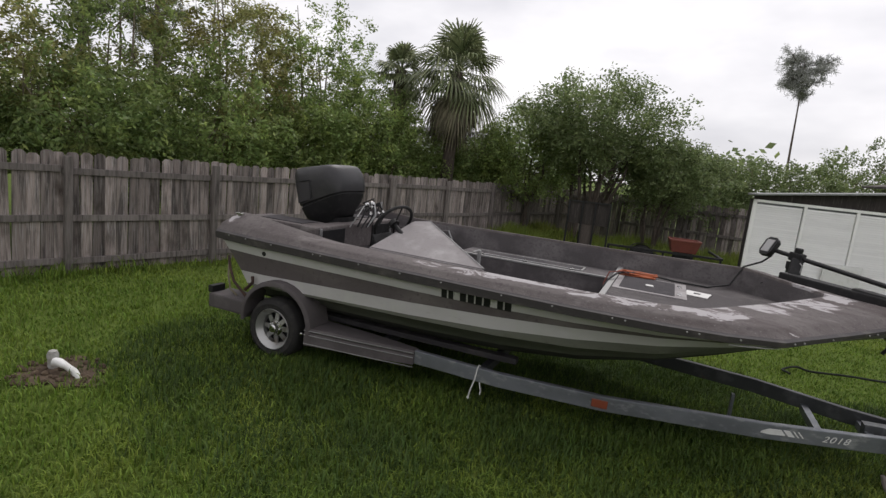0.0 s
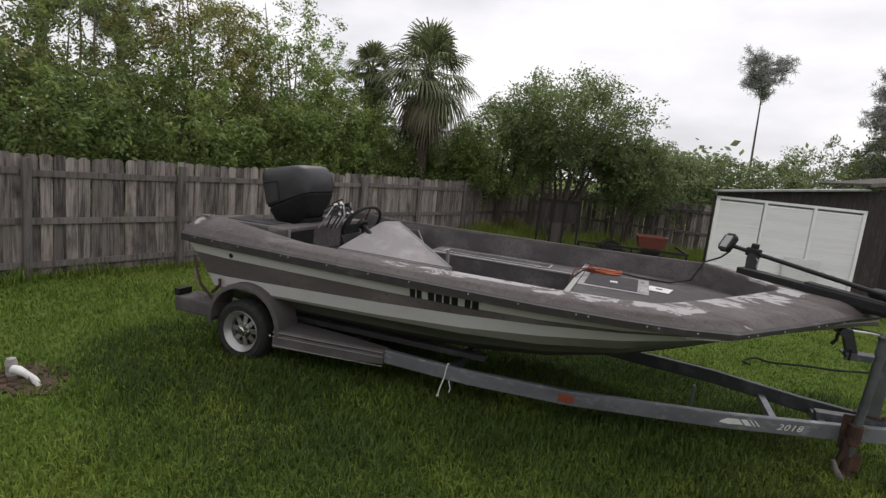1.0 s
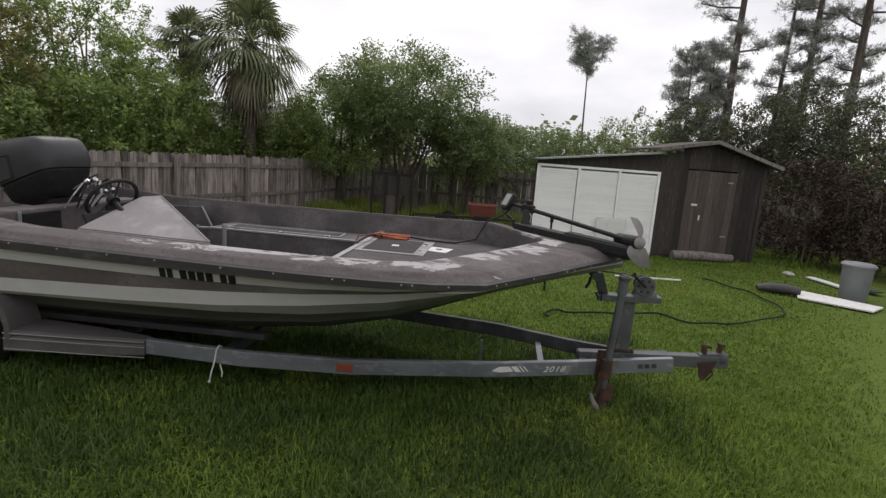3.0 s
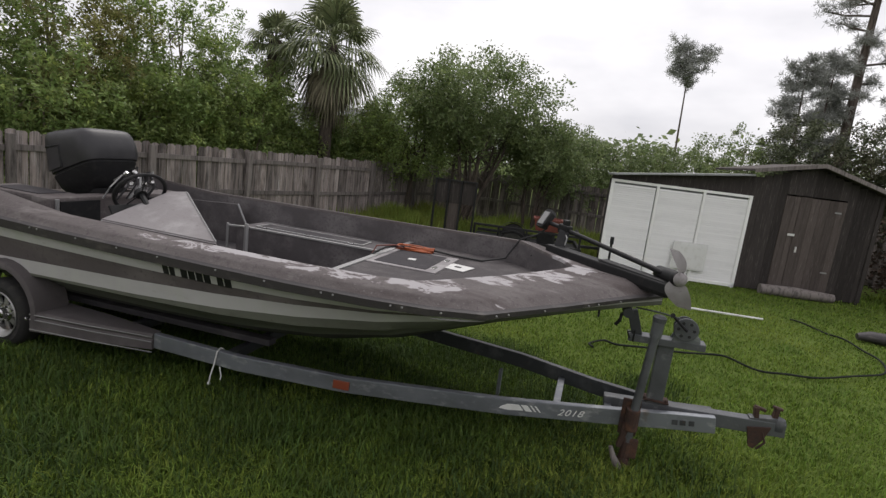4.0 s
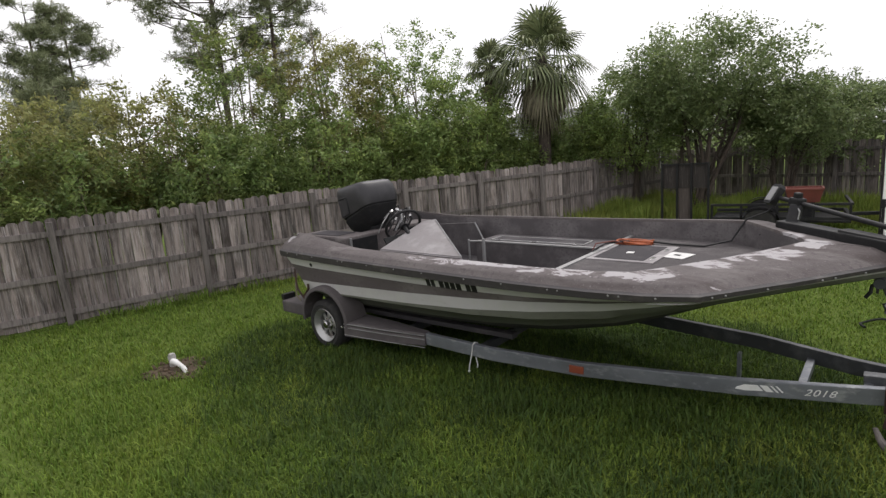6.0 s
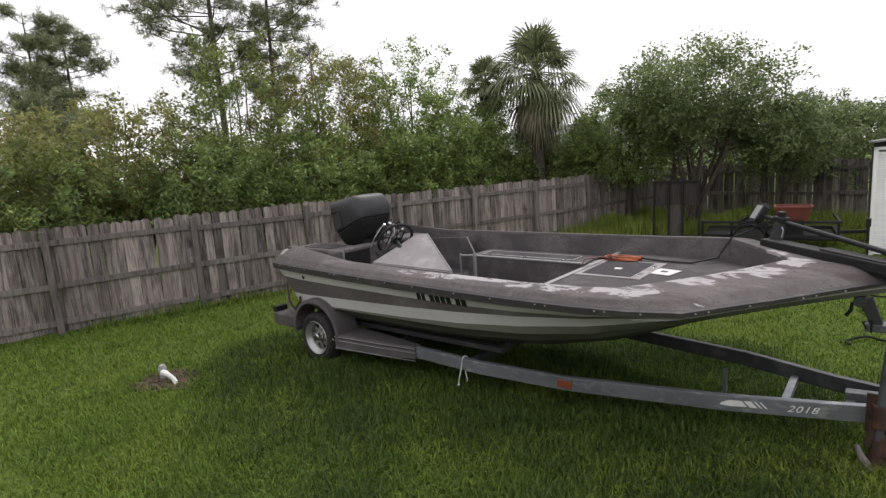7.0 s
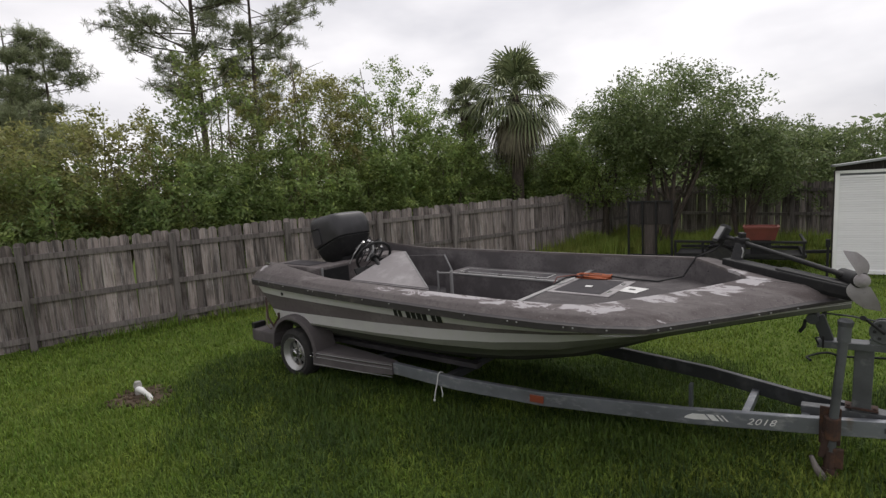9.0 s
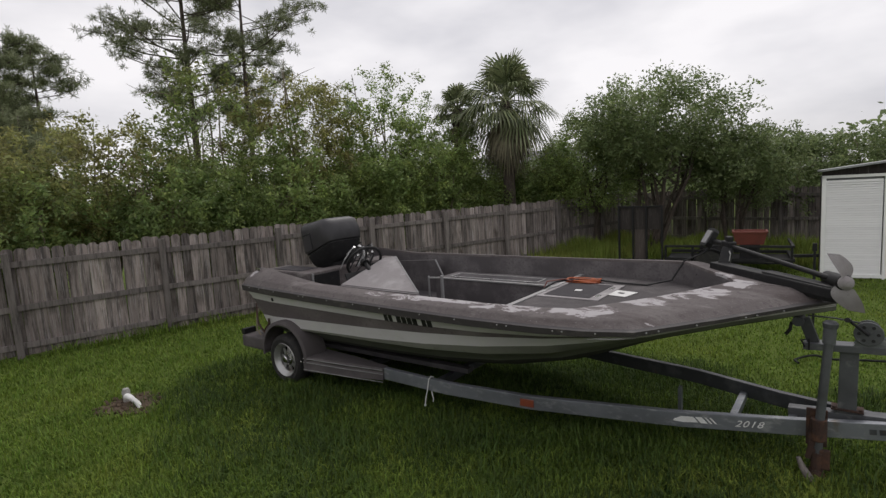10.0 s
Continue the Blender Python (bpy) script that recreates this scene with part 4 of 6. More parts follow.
# torn pale strip of the rub moulding at the knuckle
bm = bmesh.new()
tube(bm, [(3.44, -1.062, 1.018), (3.54, -1.042, 1.024), (3.64, -1.016, 1.030), (3.74, -0.965, 1.036)], [0.004, 0.009, 0.008, 0.003], 6, 0.6)
part("torn_moulding", bm, M["trim"], boat, "torn pale strip of rub moulding")


def inner_half(x):
    return float(np.interp(x, STA[:, 10], STA[:, 11]))


def port_half(x):
    return float(np.interp(x, [q[10] + port_reach(q[0]) for q in ST], STA[:, 11]))


def deck_outline(x0, x1, inset=0.004, step=12):
    xs = list(np.linspace(x0, x1, step))
    return [(x, -inner_half(x) + inset) for x in xs] + [(x, port_half(x) - inset) for x in reversed(xs)]


BULK = 2.62
bm = bmesh.new()
prism(bm, deck_outline(-0.60, BULK), SOLE - 0.015, SOLE)
part("cockpit_floor", bm, M["cockpit"], boat, "dark worn cockpit carpet")
bm = bmesh.new()
prism(bm, deck_outline(BULK, 4.11, step=18), DECK - 0.025, DECK)
part("foredeck", bm, M["deck"], boat, "grey-brown carpeted casting deck")
h = inner_half(BULK) - 0.004
bm = bmesh.new()
box(bm, BULK - 0.01, 0, (SOLE + DECK - 0.025) / 2, 0.02, 2 * h, DECK - 0.025 - SOLE)
part("bulkhead", bm, M["cockpit"], boat)
bm = bmesh.new()
bar(bm, (BULK - 0.005, -h, DECK + 0.004), (BULK - 0.005, h, DECK + 0.004), 0.045, 0.014, 0.003)
part("deck_trim", bm, M["trim"], boat, "dull aluminium edge trim")
# hatch in the foredeck: pale rim, dark lid, two finger pulls
bm = bmesh.new()
box(bm, 2.925, 0.085, DECK + 0.004, 0.56, 0.68, 0.012, None, 0.003)
frame_h = part("hatch_frame", bm, M["console"], boat, "pale grey hatch rim")
bm = bmesh.new()
box(bm, 2.905, 0.085, DECK + 0.008, 0.42, 0.58, 0.012, None, 0.003)
part("hatch_lid", bm, M["cockpit"], frame_h, "dark carpeted hatch lid")
for y in (-0.10, 0.24):
    bm = bmesh.new()
    box(bm, 3.15, y, DECK + 0.012, 0.035, 0.09, 0.006, None, 0.002)
    part("finger_pull", bm, M["chrome"], frame_h, "small worn metal finger pull")
# port side locker and rear deck
bm = bmesh.new()
box(bm, 1.83, 0.56, (SOLE + DECK - 0.03) / 2, 1.54, 0.47, DECK - 0.03 - SOLE, None, 0.01)
locker = part("side_locker", bm, M["inner"], boat, "speckled grey side locker along the port side")
LZ = DECK - 0.03
bm = bmesh.new()
bar(bm, (1.08, 0.33, LZ + 0.002), (2.59, 0.33, LZ + 0.002), 0.03, 0.014)
part("locker_trim", bm, M["trim"], locker, "pale edge trim")
bm = bmesh.new()
box(bm, 1.75, 0.53, LZ + 0.002, 1.10, 0.19, 0.010, None, 0.003)
lid = part("locker_lid", bm, M["cockpit"], locker, "dark rod locker lid with a pale rim")
bm = bmesh.new()
for y in (0.425, 0.635):
    bar(bm, (1.20, y, LZ + 0.006), (2.30, y, LZ + 0.006), 0.018, 0.012)
for x in (1.20, 2.30):
    bar(bm, (x, 0.425, LZ + 0.005), (x, 0.635, LZ + 0.005), 0.018, 0.011)
part("lid_rim", bm, M["trim"], lid)
for x in (1.30, 1.75, 2.20):
    bm = bmesh.new()
    box(bm, x, 0.42, LZ + 0.008, 0.05, 0.03, 0.012, None, 0.003)
    part("latch", bm, M["chrome"], locker)
bm = bmesh.new()
for y0, y1, x0, x1 in [(-0.68, -0.32, -0.80, -0.10), (0.32, 0.68, -0.80, -0.10), (-0.72, 0.72, -0.10, 0.08)]:
    box(bm, (x0 + x1) / 2, (y0 + y1) / 2, 1.09, x1 - x0, y1 - y0, 0.26, None, 0.02)
part("rear_deck", bm, cap_mat, boat, "worn faded brown rear deck")
bm = bmesh.new()
box(bm, 0.07, 0, 0.88, 0.016, 1.44, 0.16)
part("rear_bulkhead", bm, M["inner"], boat)
for y in (-0.44, 0.44):
    bm = bmesh.new()
    box(bm, 0.087, y, 1.05, 0.014, 0.36, 0.28, None, 0.004)
    part("locker_door", bm, M["black"], boat, "black locker door")
for y in (-0.50, 0.50):
    bm = bmesh.new()
    box(bm, -0.40, y, 1.224, 0.50, 0.25, 0.008, None, 0.003)
    part("deck_hatch", bm, M["cockpit"], boat, "dark sunken hatch lid")
    bm = bmesh.new()
    box(bm, 0.092, y * 1.30, 1.06, 0.016, 0.03, 0.30, None, 0.003)
    part("bulkhead_trim", bm, M["trim"], boat, "pale vertical trim")
# stern cleat and bare seat posts
bm = bmesh.new()
box(bm, -0.80, -0.74, 1.235, 0.10, 0.02, 0.014, None, 0.004)
box(bm, -0.80, -0.74, 1.222, 0.03, 0.018, 0.02)
part("cleat", bm, M["chrome"], boat, "small worn cleat")
bm = bmesh.new()
lathe(bm, [(0.08, SOLE), (0.08, SOLE + 0.01), (0.02, SOLE + 0.025), (0.018, 1.13), (0.015, 1.16)], 14, pose(1.42, -0.02, 0))
part("seat_post", bm, M["trim"], boat, "bare dull metal seat post")
bm = bmesh.new()
tube(bm, [(0.98, 0.30, SOLE), (0.98, 0.30, LZ + 0.02)], 0.012, 8)
bar(bm, (0.98, 0.30, LZ), (1.10, 0.33, LZ), 0.03, 0.014)
part("locker_stanchion", bm, M["trim"], boat, "thin pale metal stanchion at the locker")

# port side panel with a sloping pale edge
bm = bmesh.new()
prism(bm, [(0.08, 1.16), (0.80, 1.20), (1.02, SOLE), (0.08, SOLE)], -0.012, 0.012, Matrix(((1, 0, 0, 0), (0, 0, -1, 0.68), (0, 1, 0, 0), (0, 0, 0, 1))))
port_panel = part("port_panel", bm, M["inner"], boat, "speckled grey side panel with a sloping edge")
bm = bmesh.new()
tube(bm, [(0.802, 0.665, 1.205), (1.015, 0.665, SOLE + 0.02)], 0.010, 6)
part("panel_trim", bm, M["trim"], port_panel, "pale worn edge trim")

# console: sloped outer face, dash facing aft
V = {"t0": (0.84, -0.28, 1.365), "t1": (0.99, -0.25, 1.385), "i0": (0.82, -0.24, 1.362), "i1": (0.99, -0.22, 1.382),
     "b0": (0.68, -0.78, 1.150), "b1": (1.74, -0.775, 1.140), "f1": (1.16, -0.20, 1.05), "f0": (0.70, -0.22, 1.05),
     "g1": (1.16, -0.20, SOLE), "g0": (0.70, -0.22, SOLE), "h1": (1.70, -0.76, SOLE), "h0": (0.70, -0.76, SOLE)}
bm = bmesh.new()
vs = {k: bm.verts.new(p) for k, p in V.items()}
for q, mi in (("b0 b1 t1 t0", 0), ("t0 t1 i1 i0", 0), ("b1 f1 i1 t1", 1), ("i0 i1 f1 f0", 1), ("f0 f1 g1 g0", 1), ("b0 t0 i0 f0 g0 h0", 1), ("b1 h1 g1 f1", 1), ("b0 h0 h1 b1", 1), ("h0 g0 g1 h1", 1)):
    bm.faces.new([vs[k] for k in q.split()]).material_index = mi
bmesh.ops.recalc_face_normals(bm, faces=bm.faces)
bmesh.ops.bevel(bm, geom=[e for e in bm.edges], offset=0.010, segments=2, affect="EDGES")
console = part("console", bm, [M["console"], M["inner"]], boat, "chalky grey steering console")
bm = bmesh.new()
tube(bm, [(0.998, -0.256, 1.384), (1.73, -0.775, 1.146)], 0.005, 6)
part("console_trim", bm, M["trim"], console, "pale worn edge trim")
bm = bmesh.new()
box(bm, 0, 0, 0, 0.02, 0.34, 0.16, pose(0.68, -0.50, 1.17, 0, -30, 0), 0.004)
part("dash_panel", bm, M["black"], console, "black dash panel")
tilt = pose(0.72, -0.45, 1.345, 0, -56, -20)
bm = bmesh.new()
ringp = [tilt @ Vector((0.19 * math.cos(a), 0.19 * math.sin(a), 0)) for a in [k * math.pi / 18 for k in range(37)]]
tube(bm, ringp, 0.015, 8, cap=False)
wheel = part("steering_wheel", bm, M["black"], boat, "black three-spoke steering wheel", True)
for a in (150, 210, 0):
    bm = bmesh.new()
    bar(bm, tilt @ Vector((0, 0, -0.02)), tilt @ Vector((0.18 * math.cos(radians(a)), 0.18 * math.sin(radians(a)), 0)), 0.012, 0.007, 0.001)
    part("spoke", bm, M["black"], wheel)
bm = bmesh.new()
lathe(bm, [(0.045, -0.03), (0.045, 0.01), (0.03, 0.02)], 16, tilt)
tube(bm, [tilt @ Vector((0, 0, -0.02)), tilt @ Vector((0, 0, -0.16))], 0.022, 8)
part("wheel_hub", bm, M["black"], wheel)

# marking bars on the sides, plain
for side in (-1, 1):
    x = 1.49
    for w, gap in [(0.044, 0.014), (0.040, 0.056), (0.050, 0.014), (0.050, 0.014), (0.050, 0.014), (0.050, 0.056), (0.044, 0.014), (0.050, 0)]:
        bm = bmesh.new()
        zt, zb = 0.990, 0.912
        q = [hull_at(x, zt, 0.004), hull_at(x + w, zt, 0.004), hull_at(x + w - 0.006, zb, 0.004), hull_at(x - 0.006, zb, 0.004)]
        lo = [p + Vector((0, 0.012, 0)) for p in q]
        if side > 0:
            for p in q + lo:
                p.y = -p.y
        a = [bm.verts.new(p) for p in q]
        b = [bm.verts.new(p) for p in lo]
        bm.faces.new(a)
        bm.faces.new(b[::-1])
        for k in range(4):
            bm.faces.new((a[k], b[k], b[(k + 1) % 4], a[(k + 1) % 4]))
        bmesh.ops.recalc_face_normals(bm, faces=bm.faces)
        part("marking_bar", bm, M["ink"], boat, "plain black marking bar")
        x += w + gap

# ---------------------------------------------------------------- outboard
motor = thing("outboard_motor", -0.20, 0.0, 1.1, "large black outboard motor tilted on the stern", "outboard motor")


def super_loft(bm, secs, sides=36, power=4.2):
    """secs: (centre x, centre y, z, half x, half y); rounded-box rings."""
    rings = []
    for cx, cy, z, hx, hy in secs:
        ring = []
        for k in range(sides):
            a = 2 * math.pi * k / sides
            c, s = math.cos(a), math.sin(a)
            ring.append(bm.verts.new((cx + hx * math.copysign(abs(c) ** (2 / power), c), cy + hy * math.copysign(abs(s) ** (2 / power), s), z)))
        rings.append(ring)
    for a, b in zip(rings, rings[1:]):
        for k in range(sides):
            bm.faces.new((a[k], a[(k + 1) % sides], b[(k + 1) % sides], b[k]))
    bm.faces.new(rings[0][::-1])
    bm.faces.new(rings[-1])
    return bm


MT = pose(-0.23, 0.0, 1.10, 0, -11, 0) @ Matrix.Diagonal((1.0, 1.0, 1.13, 1))


def cowl_place(v):
    """The cowl's lower rings slope up towards the bow."""
    return MT @ Vector((v[0], v[1], v[2] + 0.45 * v[0] * max(0.0, 1 - v[2] / 0.5)))


def cowl_side(x, z, lift):
    u = min(1.0, abs(x - 0.024) / 0.286)
    return cowl_place((x, -0.289 * (1 - u ** 5) ** 0.2 - lift, z))


bm = bmesh.new()
super_loft(bm, [(0.06, 0, 0.05, 0.13, 0.16), (0.05, 0, 0.10, 0.17, 0.20), (0.04, 0, 0.18, 0.225, 0.250), (0.035, 0, 0.262, 0.258, 0.276), (0.035, 0, 0.268, 0.250, 0.268), (0.034, 0, 0.282, 0.250, 0.268), (0.034, 0, 0.288, 0.268, 0.284), (0.030, 0, 0.36, 0.282, 0.292), (0.022, 0, 0.44, 0.286, 0.292), (0.012, 0, 0.51, 0.280, 0.286), (0.004, 0, 0.550, 0.268, 0.275), (0.0, 0, 0.574, 0.250, 0.258), (-0.005, 0, 0.588, 0.21, 0.222), (-0.01, 0, 0.596, 0.11, 0.12)], 44, 5.0)
# below the seam a blacker material carries the shadow of the underside
for f in bm.faces:
    f.material_index = 1 if f.calc_center_median().z < 0.29 else 0
for v in bm.verts:
    v.co = cowl_place(v.co)
cowl = part("cowl", bm, [M["cowl"], M["black"]], motor, "satin black engine cowl", True)
# raised side panel with a dark seam above and before it
bm = bmesh.new()
grid = []
for a in range(9):
    x = -0.195 + 0.165 * a / 8
    grid.append([bm.verts.new(cowl_side(x, z, d)) for z, d in ((0.302, 0.0), (0.305, 0.007), (0.455, 0.007), (0.458, 0.0))])
for a, b in zip(grid, grid[1:]):
    for k in range(3):
        bm.faces.new((a[k], b[k], b[k + 1], a[k + 1]))
bmesh.ops.recalc_face_normals(bm, faces=bm.faces)
part("side_panel", bm, M["cowl_panel"], cowl, "satin black raised side panel")
bm = bmesh.new()
tube(bm, [cowl_side(-0.222 + 0.202 * a / 10, 0.468, 0.004) for a in range(11)] + [cowl_side(-0.018, z, 0.004) for z in (0.46, 0.40, 0.34, 0.30)], 0.0065, 6)
part("panel_edge", bm, M["ink"], cowl)
bm = bmesh.new()
super_loft(bm, [(0.02, 0, -0.22, 0.10, 0.09), (0.02, 0, -0.05, 0.15, 0.13), (0.0, 0, 0.06, 0.21, 0.16), (0.0, 0, 0.115, 0.225, 0.165)], 20)
bmesh.ops.transform(bm, matrix=MT, verts=bm.verts)
part("lower_cover", bm, M["black"], motor, "matt black lower cover", True)
bm = bmesh.new()
super_loft(bm, [(-0.10, 0, -0.78, 0.10, 0.03), (-0.04, 0, -0.45, 0.13, 0.05), (0.02, 0, -0.20, 0.10, 0.08)], 16)
bmesh.ops.transform(bm, matrix=MT, verts=bm.verts)
part("leg", bm, M["black"], motor, "black drive leg", True)
bm = bmesh.new()
box(bm, 0.02, 0, 0.92, 0.08, 0.30, 0.36, None, 0.015)
box(bm, -0.04, -0.13, 1.04, 0.16, 0.03, 0.22, None, 0.01)
box(bm, -0.04, 0.13, 1.04, 0.16, 0.03, 0.22, None, 0.01)
part("clamp_bracket", bm, M["dark_steel"], motor, "dark metal clamp bracket")
r = random.Random(4)
for k in range(9):
    bm = bmesh.new()
    y = -0.16 + 0.04 * k
    s = Vector((0.13, y, 1.38 + r.uniform(-0.04, 0.06)))
    e = Vector((0.22 + r.uniform(-0.06, 0.06), y * 1.3 - 0.1, 1.215))
    tube(bm, [s, s + Vector((0.10, r.uniform(-0.05, 0.05), 0.06)), s.lerp(e, 0.6) + Vector((0.08, r.uniform(-0.06, 0.06), 0.05)), e], r.uniform(0.006, 0.014), 6)
    part("hose", bm, M["black"] if k % 4 else M["trim"], motor, "" if k % 3 else "bright metal fitting hose")
for k in range(7):
    bm = bmesh.new()
    lathe(bm, [(0.02, 0), (0.024, 0.03), (0.014, 0.05)], 10, pose(0.24 + r.uniform(-0.05, 0.05), -0.14 + 0.045 * k, 1.36 + r.uniform(-0.05, 0.08), r.uniform(0, 80), r.uniform(40, 120), 0))
    part("fitting", bm, M["chrome"], motor, "bright metal carburettor fitting")

# ---------------------------------------------------------------- trailer
trailer = thing("boat_trailer", 0, 0, 0, "galvanised single-axle boat trailer with brown fenders", "trailer")
ZR = 0.325
for sgn in (-1, 1):
    pts = [(-0.80, 0.70, ZR), (1.20, 0.745, ZR - 0.035), (1.95, 0.72, ZR - 0.055), (2.75, 0.60, ZR - 0.070), (3.85, 0.365, ZR - 0.050), (4.45, 0.205, ZR - 0.025), (5.00, 0.085, ZR + 0.015), (5.24, 0.070, ZR + 0.045)]
    for k, (a, b) in enumerate(zip(pts, pts[1:])):
        bm = bmesh.new()
        up = [0.09 * min(1.0, max(0.0, (5.0 - q[0]) / 1.2)) if sgn > 0 else 0.0 for q in (a, b)]
        a2, b2 = Vector((a[0], sgn * a[1], a[2] + up[0])), Vector((b[0], sgn * b[1], b[2] + up[1]))
        d = (b2 - a2).normalized() * 0.012
        bar(bm, a2 - d, b2 + d, 0.05, 0.115, 0.006)
        part("frame_rail", bm, M["steel"] if sgn < 0 else M["dark_steel"], trailer)
bm = bmesh.new()
bar(bm, (4.52, 0, ZR + 0.01), (5.68, 0, ZR + 0.096), 0.085, 0.095, 0.006)
tongue = part("tongue", bm, M["post_steel"], trailer, "dull dark tongue beam")
for x, hw in ((4.20, 0.25), (4.55, 0.16)):
    bm = bmesh.new()
    bar(bm, (x, -hw, ZR - 0.02), (x, hw, ZR - 0.02), 0.05, 0.06, 0.004)
    part("cross_member", bm, M["steel"], trailer)
for x, hw, z in ((-0.62, 0.67, ZR - 0.095), (0.75, 0.69, ZR - 0.095), (1.75, 0.68, ZR - 0.095)):
    bm = bmesh.new()
    bar(bm, (x, -hw, z), (x, hw, z), 0.06, 0.08, 0.004)
    part("cross_member", bm, M["dark_steel"], trailer)
bm = bmesh.new()
tube(bm, [(-0.17, -0.80, 0.265), (-0.17, 0.80, 0.265)], 0.03, 10)
part("axle", bm, M["dark_steel"], trailer)
for y in (-0.45, 0.45):
    bm = bmesh.new()
    bar(bm, (-0.80, y, 0.325), (2.0, y * 0.9, 0.345), 0.09, 0.05, 0.006)
    part("bunk", bm, M["cockpit"], trailer, "carpeted bunk board")
    for x in (-0.62, 0.75, 1.75):
        bm = bmesh.new()
        bar(bm, (x, y, 0.25), (x, y, 0.315), 0.05, 0.03)
        part("bunk_bracket", bm, M["dark_steel"], trailer)
bm = bmesh.new()
bar(bm, (3.71, 0.30, ZR - 0.29), (3.71, 0.30, ZR - 0.06), 0.06, 0.025, 0, (1, 0, 0))
part("upright", bm, M["steel"], trailer)


def wheel_parts(sgn):
    base = pose(-0.17, sgn * 0.84, 0.262, 90 if sgn < 0 else -90, 0, 0)
    bm = bmesh.new()
    lathe(bm, [(0.185, -0.09), (0.235, -0.10), (0.268, -0.085), (0.284, -0.06), (0.286, 0.0), (0.284, 0.06), (0.268, 0.085), (0.235, 0.10), (0.188, 0.088), (0.18, 0.05), (0.18, -0.05)], 40, base, True)
    w = part("wheel", bm, M["rubber"], trailer, "worn black tyre", True)
    bm = bmesh.new()
    lathe(bm, [(0.176, -0.08), (0.176, 0.06), (0.190, 0.092), (0.186, 0.100), (0.172, 0.088), (0.152, 0.050), (0.146, 0.044), (0.146, -0.06)], 40, base, True)
    part("rim", bm, M["rim"], w, "dull silver steel rim", True)
    for k in range(8):
        bm = bmesh.new()
        m = base @ pose(0, 0, 0, 0, 0, 45 * k)
        bar(bm, m @ Vector((0.058, 0, 0.034)), m @ Vector((0.168, 0, 0.010)), 0.044, 0.014, 0.003, m.to_3x3() @ Vector((0, 0, 1)))
        part("spoke", bm, M["rim"], w)
    bm = bmesh.new()
    lathe(bm, [(0.075, 0.015), (0.072, 0.042), (0.044, 0.050), (0.040, 0.085), (0.030, 0.095)], 20, base)
    for k in range(5):
        lathe(bm, [(0.010, 0.035), (0.010, 0.062), (0.006, 0.066)], 6, base @ pose(0, 0, 0, 0, 0, 72 * k) @ pose(0.056, 0, 0))
    part("hub", bm, M["chrome"], w, "dull chrome hub with lug nuts", True)
    bm = bmesh.new()
    lathe(bm, [(0.145, -0.02), (0.145, -0.002), (0.02, 0.0)], 24, base)
    part("brake_plate", bm, M["black"], w)


